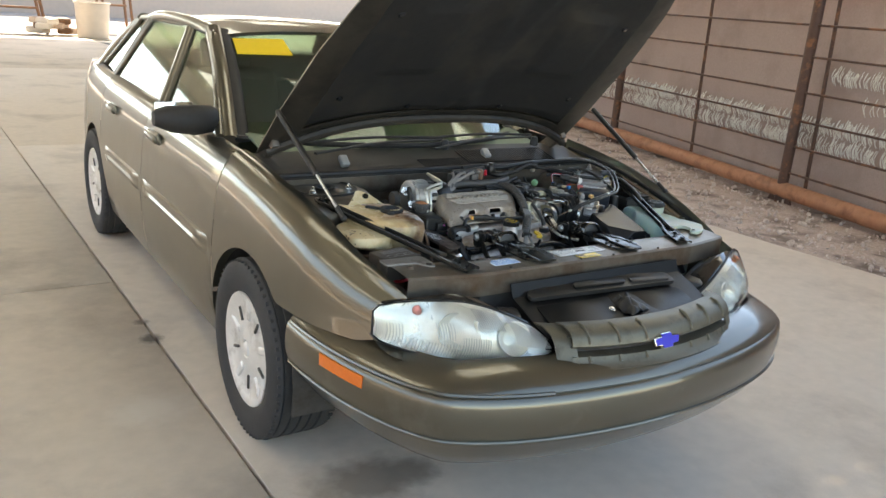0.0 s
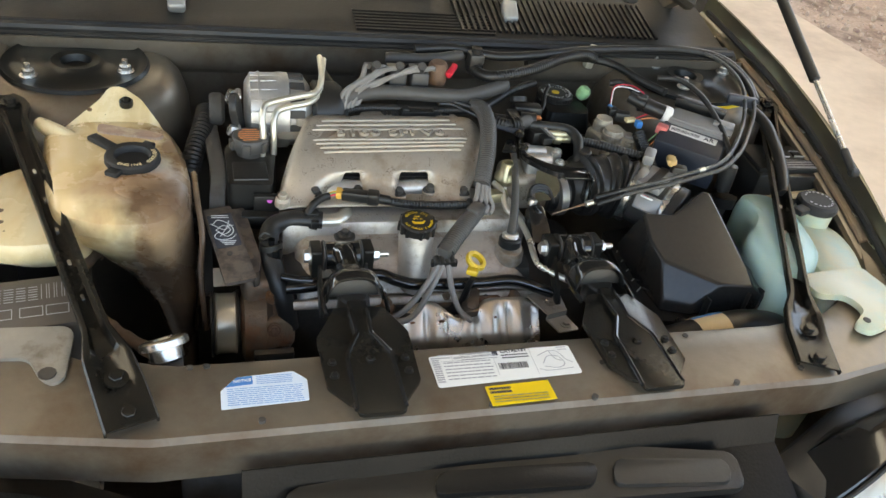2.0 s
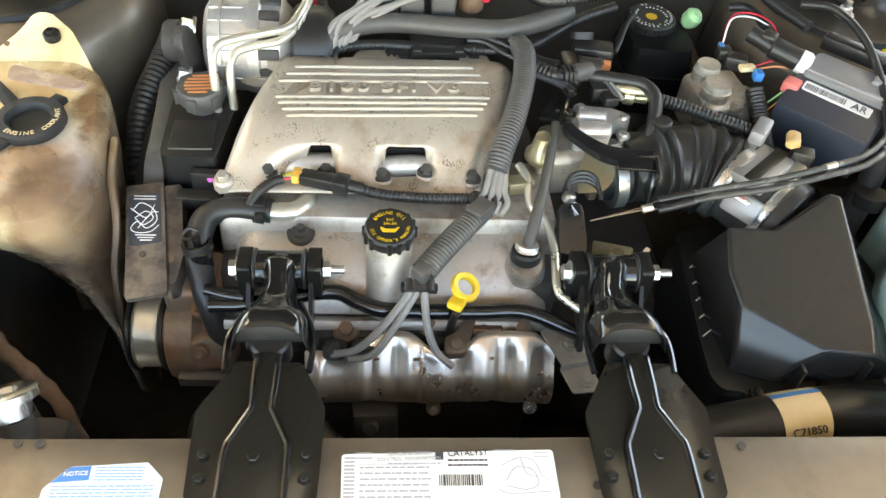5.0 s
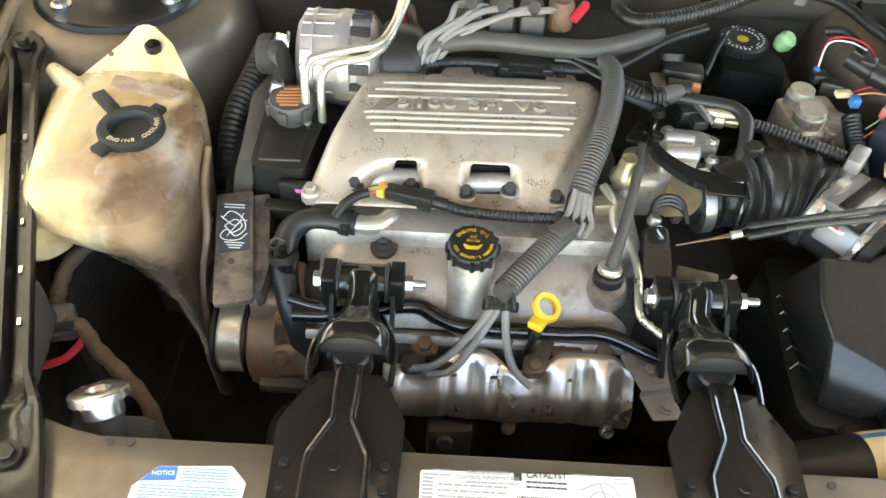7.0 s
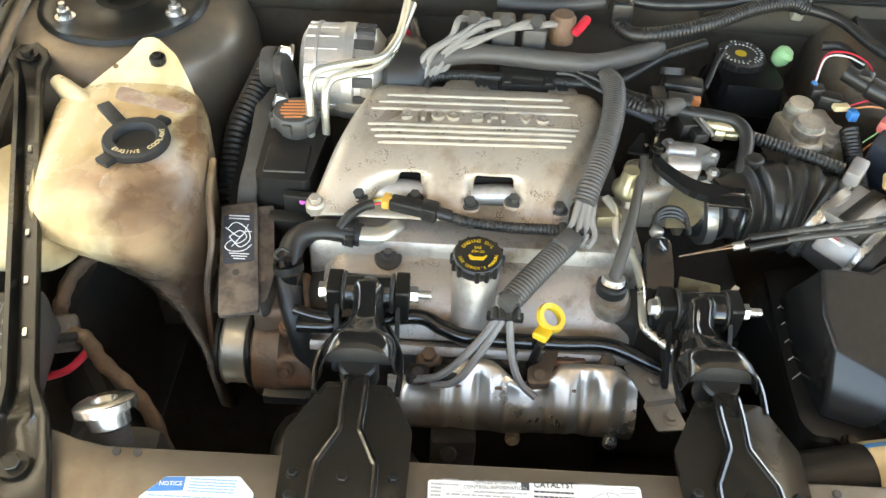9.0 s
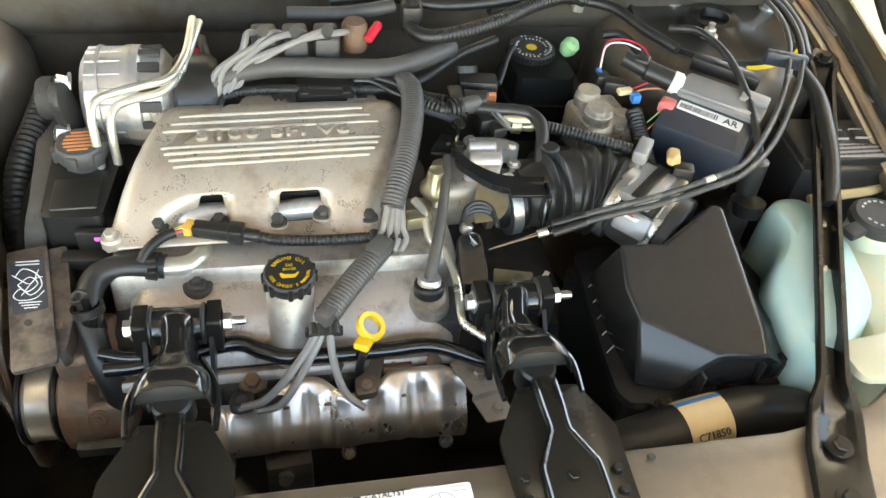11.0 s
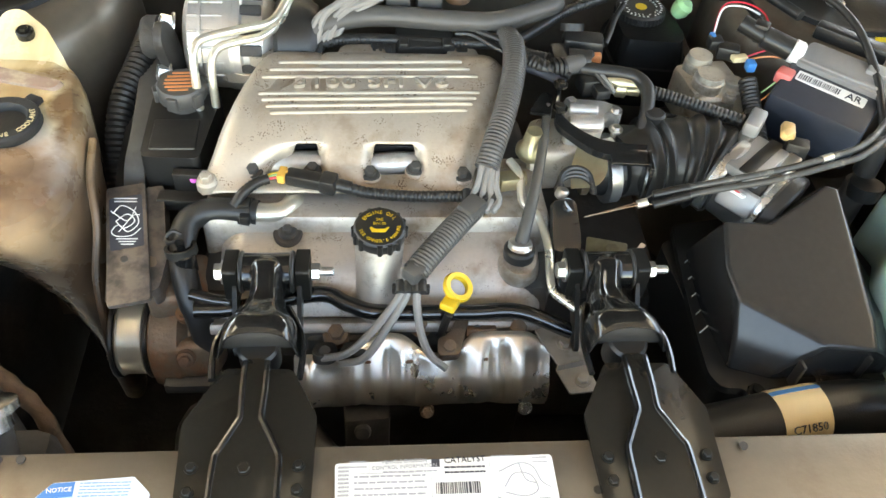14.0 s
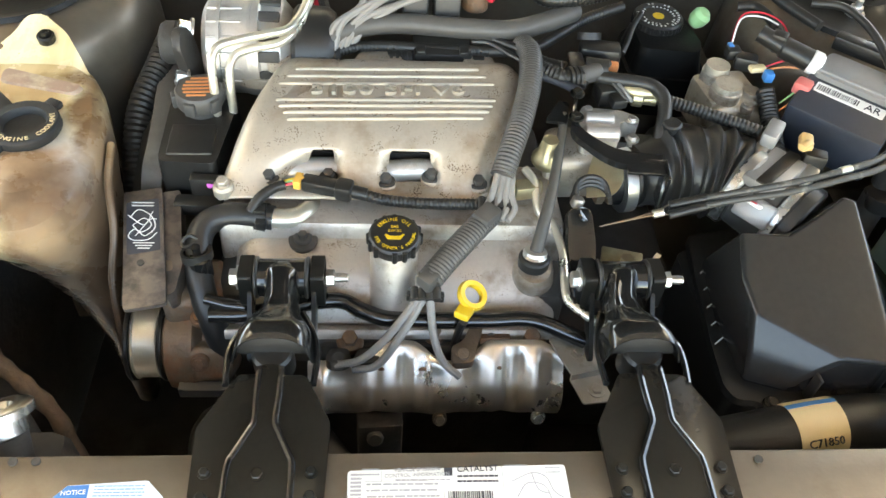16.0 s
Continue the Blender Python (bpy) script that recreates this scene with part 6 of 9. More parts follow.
prism(bm, rounded([(0.160, 0.584), (0.196, 0.592), (0.206, 0.556), (0.171, 0.552)], 0.003), 0, 0.003, pose(0, 0, 0.728, 0, 0, 0), 0.0008)
prism(bm, [(0.160, 0.582), (0.196, 0.590), (0.196, 0.593), (0.160, 0.585)], 0.7285, 0.742)
bracket = ep("shield_bracket", bm, BRKT, "grey stepped steel bracket plate")
for c in ((0.172, 0.612, 0.742), (0.188, 0.569, 0.731)):
    bm = B()
    bolt(bm, c, r=0.0065, h=0.006, washer=1.5)
    part("bracket_bolt", bm, BRKT, bracket)
bm = B()
box(bm, (0.0, 0.668, 0.70), (0.32, 0.05, 0.05), bev=0.008)
box(bm, (0.01, 0.648, 0.704), (0.27, 0.022, 0.030), bev=0.006)
head = ep("cylinder_head_edge", bm, DARK, "grimy cylinder head edge")
bm = B()
tube(bm, [(lerp(-0.12, 0.14, i / 8), 0.662 + 0.002 * math.sin(i), 0.727) for i in range(9)], 0.004, 6, 3)
part("gasket_edge", bm, RUST, head)
for x, y, r, mm in ((-0.090, 0.648, 0.016, IRON), (-0.037, 0.650, 0.012, STEEL), (0.009, 0.657, 0.013, IRON), (0.123, 0.650, 0.018, IRON)):
    bm = B()
    cyl(bm, (x, y, 0.712), (x, y - 0.008, 0.728), r, n=22, bev=0.003)
    cyl(bm, (x, y - 0.006, 0.726), (x, y - 0.011, 0.738), r * 0.58, n=6, bev=0.001)
    part("head_bolt", bm, mm, head)
bm = B()
box(bm, (0.079, 0.650, 0.727), (0.036, 0.036, 0.010), (-24, 0, 0), 0.002)
lug = part("manifold_lug", bm, RUST, head, "rust-red manifold lug")
bm = B()
cyl(bm, (0.074, 0.643, 0.728), (0.074, 0.639, 0.736), 0.005, n=12)
part("lug_hole", bm, DARK, lug)
for x, y, z in ((-0.102, 0.616, 0.724), (-0.070, 0.616, 0.724)):
    bm = B()
    prism(bm, rounded([(-0.015, -0.006), (-0.008, -0.015), (0.008, -0.014), (0.015, -0.004), (0.010, 0.013), (-0.010, 0.013)], 0.004), -0.006, 0.006, pose(x, y, z, -20, 0, 0), 0.002)
    cyl(bm, (x, y, z), (x, y - 0.003, z + 0.010), 0.008, n=14, bev=0.002)
    ep("plug_boot", bm, DARK)
bm = B()
prism(bm, rounded([(0.026, 0.598), (0.050, 0.600), (0.056, 0.622), (0.066, 0.652), (0.052, 0.656), (0.040, 0.628), (0.026, 0.622)], 0.005), 0.730, 0.742, bev=0.002)
cyl(bm, (0.039, 0.610, 0.742), (0.039, 0.609, 0.747), 0.0075, n=16, bev=0.001)
ep("plug_strap", bm, IRON, "grimy iron strap below the dipstick")
bm = B()
tube(bm, [(-0.13, 0.58, 0.60), (-0.10, 0.55, 0.58), (-0.06, 0.53, 0.55), (-0.03, 0.50, 0.50)], 0.022, 12, 5)
ep("down_pipe", bm, LOOM, "dusty pipe below the shield")
bm = B()
box(bm, (-0.055, 0.585, 0.60), (0.055, 0.03, 0.10), (0, 0, 4), 0.006)
cyl(bm, (-0.060, 0.568, 0.632), (-0.060, 0.560, 0.636), 0.010, n=14, bev=0.002)
ep("starter_bracket", bm, DARK)

# dipstick
dip = B()
revolve(dip, [(0.0110, -0.004), (0.0165, -0.0045), (0.0182, 0.0), (0.0165, 0.0045), (0.0110, 0.004), (0.0100, 0.0), (0.0110, -0.004)], (0.046, 0.645, 0.806), (0.42, -0.30, 1), 36)
box(dip, (0.036, 0.625, 0.802), (0.018, 0.020, 0.010), (-12, 0, -28), 0.003)
dipstick = ep("dipstick", dip, YELLOW, "yellow plastic dipstick loop")
bm = B()
tube(bm, [(0.036, 0.618, 0.794), (0.034, 0.626, 0.77), (0.032, 0.640, 0.72)], 0.005, 8, 5)
part("dipstick_tube", bm, PLASTIC, dipstick)

# black pipe along the cover's foot, silver line at its end
bm = B()
tube(bm, [(-0.245, 0.648, 0.765), (-0.20, 0.648, 0.768), (-0.11, 0.664, 0.772), (-0.075, 0.652, 0.768), (-0.04, 0.642, 0.766), (0.06, 0.641, 0.765), (0.12, 0.642, 0.764), (0.18, 0.622, 0.752)], 0.0095, 12, 8)
ep("coolant_pipe", bm, GLOSS)
bm = B()
tube(bm, [(0.118, 0.81, 0.845), (0.128, 0.79, 0.84), (0.132, 0.762, 0.822), (0.150, 0.745, 0.812), (0.158, 0.71, 0.80), (0.156, 0.66, 0.79), (0.165, 0.645, 0.786), (0.192, 0.625, 0.78), (0.215, 0.615, 0.775)], 0.0052, 10, 7)
ep("vacuum_line", bm, TUBE, "pale metal vacuum line")

# accessory side: belt cover, tensioner plate, pulley, pump
bm = B()
rows = []
for p in smooth_line([(-0.342, 1.10, 0.828), (-0.343, 1.04, 0.828), (-0.340, 0.98, 0.828), (-0.335, 0.92, 0.827), (-0.333, 0.875, 0.822), (-0.336, 0.845, 0.810), (-0.337, 0.822, 0.790), (-0.337, 0.808, 0.76)], 5):
    rows.append([(p.x - 0.0135, p.y, p.z - 0.012), (p.x - 0.0130, p.y, p.z - 0.001), (p.x - 0.010, p.y, p.z), (p.x + 0.009, p.y, p.z), (p.x + 0.0115, p.y, p.z - 0.001), (p.x + 0.012, p.y, p.z - 0.020)])
sheet(bm, rows, 0.002)
ep("belt_guard", bm, material("dusty_grey_guard", (0.13, 0.125, 0.115), 0.5, 0.0, 0.2, 50, 0.08, stain=(0.08, 0.07, 0.06), stain_scale=14, stain_amount=0.4), "dusty grey plastic belt guard")
bm = B()
rows = [[(x, y, z) for x in (-0.366, -0.348)] for y, z in ((1.06, 0.80), (0.95, 0.80), (0.86, 0.785), (0.80, 0.76), (0.73, 0.73), (0.70, 0.715), (0.62, 0.69), (0.605, 0.65), (0.61, 0.58))]
sheet(bm, rows[:6], 0.004)
ep("drive_belt", bm, RUBBER, "black ribbed drive belt")
bm = B()
PLT = pose(-0.324, 0.720, 0.800, 6, -3, 10.6)
prism(bm, rounded([(-0.022, 0.083), (0.022, 0.083), (0.022, -0.083), (-0.024, -0.083)], 0.004), -0.006, 0.0, PLT, 0.001)
prism(bm, rounded([(0.020, 0.080), (0.042, 0.080), (0.040, -0.030), (0.030, -0.066), (0.020, -0.070)], 0.004), -0.035, -0.006, PLT, 0.003)
plate = ep("belt_plate", bm, material("mottled_brown_plate", (0.16, 0.125, 0.10), 0.45, 0.2, 0.15, 40, 0.05, stain=(0.06, 0.05, 0.045), stain_scale=28, stain_amount=0.55), "mottled brown plate with a belt routing decal")
bm = B()
prism(bm, rounded([(-0.019, 0.066), (0.018, 0.066), (0.018, -0.010), (-0.019, -0.010)], 0.003), 0.0, 0.0006, PLT)
decal = part("decal", bm, INK, plate, "dark belt routing decal")
bm = B()
for pts in ([(-0.028, 0.03), (-0.018, 0.04), (-0.004, 0.028), (0.0, 0.01), (-0.012, 0.0), (-0.022, 0.012), (-0.03, 0.004), (-0.024, -0.004), (-0.008, -0.006), (0.002, 0.002)], [(-0.025, 0.018), (-0.012, 0.026), (-0.004, 0.014), (-0.016, 0.006), (-0.025, 0.018)], [(-0.030, 0.034), (-0.012, 0.016), (-0.002, 0.034)], [(-0.022, 0.002), (-0.006, 0.022), (0.002, 0.022)]):
    tube(bm, [PLT @ Vector((x + 0.013, y + 0.013, 0.0008)) for x, y in pts], 0.0007, 4, 4)
for k in range(3):
    box(bm, PLT @ Vector((0.0, 0.003 - 0.0038 * k, 0.0009)), (0.024 - 0.005 * k, 0.0016, 0.0003))
for k in range(2):
    box(bm, PLT @ Vector((0.0, 0.0625 - 0.0045 * k, 0.0009)), (0.026, 0.0018, 0.0003))
part("belt_diagram", bm, WHITE, plate)
bm = B()
cyl(bm, PLT @ Vector((-0.004, -0.024, -0.001)), PLT @ Vector((-0.004, -0.024, 0.0012)), 0.0042, n=14)
part("hole", bm, DARK, plate)
bm = B()
revolve(bm, [(0, 0.0), (0.044, 0.0), (0.049, 0.004), (0.047, 0.006), (0.047, 0.030), (0.049, 0.033), (0.044, 0.037), (0, 0.037)], (-0.350, 0.682, 0.672), (1, 0, 0), 48)
ep("idler_pulley", bm, TUBE, "bright steel idler pulley")
for x in (-0.352, -0.313):
    bm = B()
    revolve(bm, [(0, -0.002), (0.051, -0.002), (0.052, 0.0), (0.051, 0.003), (0, 0.003)], (x, 0.682, 0.672), (1, 0, 0), 40)
    ep("pulley_flange", bm, PLASTIC)
PUMPM = material("rust_tan_casting", (0.21, 0.150, 0.105), 0.5, 0.35, 0.25, 50, 0.3, stain=(0.27, 0.115, 0.05), stain_scale=16, stain_amount=0.42)
bm = B()
loft(bm, [[(x, 0.672 + 0.050 * k * math.cos(a * math.pi / 8), 0.672 + 0.060 * k * math.sin(a * math.pi / 8)) for a in range(16)] for x, k in ((-0.309, 0.80), (-0.304, 0.98), (-0.272, 1.05), (-0.262, 0.84), (-0.238, 0.80), (-0.228, 0.5))])
box(bm, (-0.272, 0.700, 0.735), (0.070, 0.07, 0.06), (0, 0, 5), 0.012, 3)
pump = ep("water_pump", bm, PUMPM, "rust-stained cast pump body")
bm = B()
box(bm, (-0.296, 0.715, 0.768), (0.026, 0.060, 0.05), (0, 0, 0), 0.008)
part("pump_neck", bm, PUMPM, pump)
bm = B()
box(bm, (-0.255, 0.640, 0.690), (0.048, 0.030, 0.050), (-20, 0, 8), 0.010, 3)
part("pump_foot", bm, PUMPM, pump)
for c, ax in (((-0.262, 0.660, 0.745), (0, -0.4, 1)), ((-0.290, 0.680, 0.735), (-0.3, -0.4, 1)), ((-0.238, 0.668, 0.728), (0.2, -0.6, 1)), ((-0.262, 0.622, 0.706), (0, -1, 0.6))):
    bm = B()
    cyl(bm, Vector(c) - Vector(ax).normalized() * 0.016, Vector(c), 0.011, n=16, bev=0.003)
    bolt(bm, c, ax, 0.0068, 0.006, 1.4)
    part("pump_bolt", bm, RUST, pump)
bm = B()
box(bm, (-0.262, 0.617, 0.66), (0.06, 0.014, 0.018), bev=0.003)
box(bm, (-0.262, 0.611, 0.6675), (0.046, 0.004, 0.004))
ep("hose_clamp", bm, LOOM)
bm = B()
tube(bm, [(-0.255, 0.63, 0.56), (-0.25, 0.59, 0.62), (-0.25, 0.55, 0.64), (-0.24, 0.49, 0.62)], 0.024, 14, 5)
ep("lower_hose", bm, RUBBER)

# upper hose with its clamp and steel neck
bm = B()
tube(bm, [(-0.180, 0.753, 0.812), (-0.205, 0.756, 0.813), (-0.232, 0.757, 0.812), (-0.252, 0.751, 0.809), (-0.262, 0.738, 0.804), (-0.264, 0.716, 0.795), (-0.261, 0.692, 0.780), (-0.253, 0.668, 0.755), (-0.243, 0.652, 0.725), (-0.238, 0.645, 0.69)], 0.0152, 18, 8)
hose = ep("bypass_hose", bm, RUBBER, "satin black coolant hose")
bm = B()
pipe(bm, (-0.200, 0.7555, 0.813), (-0.187, 0.7535, 0.8125), 0.0172, 0.003)
box(bm, (-0.193, 0.738, 0.818), (0.012, 0.010, 0.012), bev=0.002)
box(bm, (-0.194, 0.752, 0.830), (0.014, 0.016, 0.005), bev=0.002)
part("clamp", bm, PLASTIC, hose)
bm = B()
tube(bm, [(-0.186, 0.753, 0.812), (-0.165, 0.752, 0.812), (-0.150, 0.757, 0.812), (-0.141, 0.770, 0.811), (-0.139, 0.786, 0.806), (-0.142, 0.806, 0.80)], 0.0125, 16, 6)
ep("steel_neck", bm, TUBE, "bent pale steel neck")
bm = B()
pipe(bm, (-0.262, 0.704, 0.797), (-0.263, 0.707, 0.806), 0.018, 0.004)
part("clamp", bm, PLASTIC, hose)
bm = B()
tube(bm, [(-0.262, 0.720, 0.812), (-0.272, 0.722, 0.815), (-0.279, 0.714, 0.812), (-0.274, 0.708, 0.811), (-0.264, 0.712, 0.812)], 0.0022, 6, 4)
part("clamp_ear", bm, PLASTIC, hose)
bm = B()
cyl(bm, (-0.258, 0.695, 0.775), (-0.259, 0.700, 0.805), 0.013, n=16, bev=0.003)
tube(bm, [(-0.250, 0.662, 0.776), (-0.225, 0.655, 0.775), (-0.205, 0.652, 0.775)], 0.007, 10, 4)
cyl(bm, (-0.262, 0.705, 0.80), (-0.262, 0.705, 0.815), 0.005, n=10)
ep("bleed_fitting", bm, GLOSS)

# ignition leads and their loom
bm = B()
MAIN = [(-0.155, 0.975, 0.870), (-0.13, 0.99, 0.895), (-0.10, 1.005, 0.905), (-0.04, 1.018, 0.908), (0.06, 1.010, 0.908), (0.12, 1.012, 0.908), (0.19, 1.048, 0.908), (0.205, 1.062, 0.908)]
tube(bm, MAIN, 0.0135, 14, 8)
ep("heater_hose", bm, LOOM, "dusty grey-black heater hose")
bm = B()
tube(bm, [(-0.135, 0.962, 0.882), (-0.11, 0.985, 0.886), (-0.06, 0.995, 0.888), (0.06, 0.990, 0.888), (0.14, 0.995, 0.89), (0.22, 1.06, 0.895), (0.28, 1.09, 0.90)], 0.0075, 10, 8, rib=0.06, pitch=0.005)
ep("small_loom", bm, PLASTIC)
bm = B()
tube(bm, [(0.128, 0.998, 0.895), (0.134, 0.965, 0.902), (0.128, 0.91, 0.900), (0.112, 0.85, 0.888), (0.095, 0.805, 0.872), (0.086, 0.782, 0.858)], 0.0145, 14, 6, rib=0.035, pitch=0.0046)
ep("lead_loom", bm, LOOM, "grey corrugated loom of ignition leads")
for k, dx in enumerate((-0.009, -0.001, 0.006, 0.012)):
    bm = B()
    tube(bm, [(0.090 + dx * 0.8, 0.792, 0.866 - 0.003 * (k % 2)), (0.084 + dx, 0.765, 0.848), (0.080 + dx * 1.6, 0.748, 0.838), (0.076 + dx * 1.2, 0.735, 0.832)], 0.0042, 8, 6)
    ep("plug_lead", bm, WIRE_GREY)
bm = B()
box(bm, (0.078, 0.755, 0.836), (0.05, 0.010, 0.012), (0, 0, -4), 0.003)
for k in range(4):
    cyl(bm, (0.062 + 0.010 * k, 0.748, 0.838), (0.062 + 0.010 * k, 0.762, 0.841), 0.0055, n=10)
ep("lead_comb", bm, PLASTIC)
bm = B()
tube(bm, [(0.070, 0.742, 0.834), (0.048, 0.715, 0.832), (0.020, 0.682, 0.826), (-0.002, 0.656, 0.818)], 0.0150, 12, 6, rib=0.04, pitch=0.0046, flat=0.75)
ep("lead_sleeve", bm, LOOM, "grey corrugated lead sleeve")
bm = B()
box(bm, (0.066, 0.735, 0.837), (0.030, 0.024, 0.022), (0, 0, 48), 0.004)
ep("sleeve_end", bm, LOOM)
bm = B()
box(bm, (-0.002, 0.655, 0.82), (0.024, 0.02, 0.02), (0, 0, 48), 0.004)
ep("sleeve_end", bm, LOOM)
for k, (dx, end) in enumerate(((-0.010, [(-0.045, 0.614, 0.775), (-0.075, 0.602, 0.745), (-0.105, 0.606, 0.728)]), (-0.003, [(-0.040, 0.606, 0.765), (-0.060, 0.596, 0.74), (-0.085, 0.598, 0.730)]), (0.006, [(0.004, 0.612, 0.775), (0.015, 0.595, 0.75), (0.034, 0.585, 0.735)]))):
    bm = B()
    tube(bm, [(-0.002 + dx, 0.662, 0.818), (-0.006 + dx, 0.640, 0.805), *end], 0.0046, 8, 7)
    ep("plug_lead", bm, WIRE_GREY)
bm = B()
box(bm, (-0.006, 0.643, 0.806), (0.042, 0.008, 0.012), (0, 0, -2), 0.002)
for k in range(4):
    cyl(bm, (-0.018 + 0.008 * k, 0.636, 0.808), (-0.018 + 0.008 * k, 0.650, 0.812), 0.0055, n=10)
ep("lead_comb", bm, PLASTIC)
# coil pack with leads fanning to it
bm = B()
for k in range(3):
    box(bm, (-0.055 + 0.042 * k, 1.055, 0.915), (0.034, 0.05, 0.05), (0, 0, 0), 0.006)
    cyl(bm, (-0.055 + 0.042 * k, 1.045, 0.935), (-0.055 + 0.042 * k, 1.03, 0.955), 0.008, n=12)
coil = ep("coil_pack", bm, LOOM, "grey ignition coil pack")
for k in range(5):
    bm = B()
    x1 = -0.075 + 0.03 * k
    tube(bm, [(-0.125 + 0.006 * k, 0.975 + 0.003 * k, 0.885), (-0.118 + 0.012 * k, 0.995 + 0.004 * k, 0.915 + 0.005 * (k % 2)), (lerp(-0.10, x1, 0.6), 1.015 + 0.004 * k, 0.932 + 0.006 * (k % 3)), (x1, 1.035, 0.948), (x1 + 0.012, 1.05, 0.94)], 0.0046, 8, 7)
    part("coil_lead", bm, WIRE_GREY, coil)
bm = B()
box(bm, (0.034, 1.040, 0.932), (0.022, 0.014, 0.012), (0, 0, -12), 0.004)
part("yellow_clip", bm, YELLOW, coil)
bm = B()
box(bm, (0.093, 1.055, 0.937), (0.012, 0.034, 0.012), (20, 0, -38), 0.004)
part("red_clip", bm, RED, coil)
bm = B()
revolve(bm, [(0, 0.02), (0.014, 0.02), (0.018, 0.014), (0.018, -0.02)], (0.068, 1.062, 0.93), n=18)
part("sensor", bm, RUST, coil)
bm = B()
box(bm, (0.022, 0.999, 0.878), (0.076, 0.046, 0.032), (6, 0, 2), 0.004)
for sx in (-0.028, 0.028):
    box(bm, (0.022 + sx, 0.980, 0.894), (0.012, 0.016, 0.006), (0, 0, 0), 0.002)
box(bm, (0.070, 0.985, 0.878), (0.016, 0.02, 0.016), (0, 0, 0), 0.003)
map_sensor = ep("ignition_module", bm, PLASTIC, "black ignition module")
bm = B()
tube(bm, [(0.062, 1.000, 0.896), (0.085, 0.995, 0.897), (0.112, 0.975, 0.893), (0.14, 0.965, 0.885)], 0.0035, 8, 5)
part("lead", bm, RUBBER, map_sensor)
bm = B()
cyl(bm, (-0.048, 0.985, 0.872), (-0.016, 0.99, 0.875), 0.014, n=16, bev=0.002)
for k in range(4):
    pipe(bm, (-0.046 + 0.008 * k, 0.985, 0.872), (-0.042 + 0.008 * k, 0.9855, 0.8725), 0.016, 0.004, 16)
part("connector", bm, RUBBER, map_sensor)

# injector harness over the legs
bm = B()
tube(bm, [(-0.205, 0.748, 0.828), (-0.195, 0.760, 0.838), (-0.180, 0.773, 0.842), (-0.168, 0.779, 0.842)], 0.0062, 10, 6, rib=0.07, pitch=0.005)
ep("injector_loom", bm, PLASTIC)
for k, mm in enumerate((RED, GREEN, YELLOW)):
    bm = B()
    tube(bm, [(-0.170, 0.777 + 0.003 * k, 0.843), (-0.158, 0.776 + 0.004 * k, 0.847), (-0.148, 0.778 + 0.002 * k, 0.846)], 0.0016, 6, 4)
    ep("thin_wire", bm, mm)
bm = B()
box(bm, (-0.1515, 0.7815, 0.846), (0.009, 0.018, 0.012), (0, 0, -12), 0.0012)
box(bm, (-0.143, 0.7805, 0.850), (0.010, 0.005, 0.004), (0, 0, -12), 0.001)
ep("connector_lock", bm, material("faded_orange_plastic", (0.75, 0.40, 0.08), 0.4, 0, 0.1, 30, 0))
bm = B()
box(bm, (-0.122, 0.776, 0.844), (0.052, 0.018, 0.017), (0, 0, -14), 0.004)
box(bm, (-0.098, 0.770, 0.844), (0.02, 0.022, 0.021), (0, 0, -14), 0.004)
cyl(bm, (-0.09, 0.769, 0.843), (-0.072, 0.765, 0.841), 0.008, n=12)
ep("connector", bm, PLASTIC)
bm = B()
tube(bm, [(-0.085, 0.768, 0.842), (-0.05, 0.760, 0.838), (0.0, 0.757, 0.836), (0.05, 0.757, 0.836), (0.10, 0.755, 0.836)], 0.0068, 10, 7, rib=0.07, pitch=0.005)
ep("injector_loom", bm, PLASTIC)


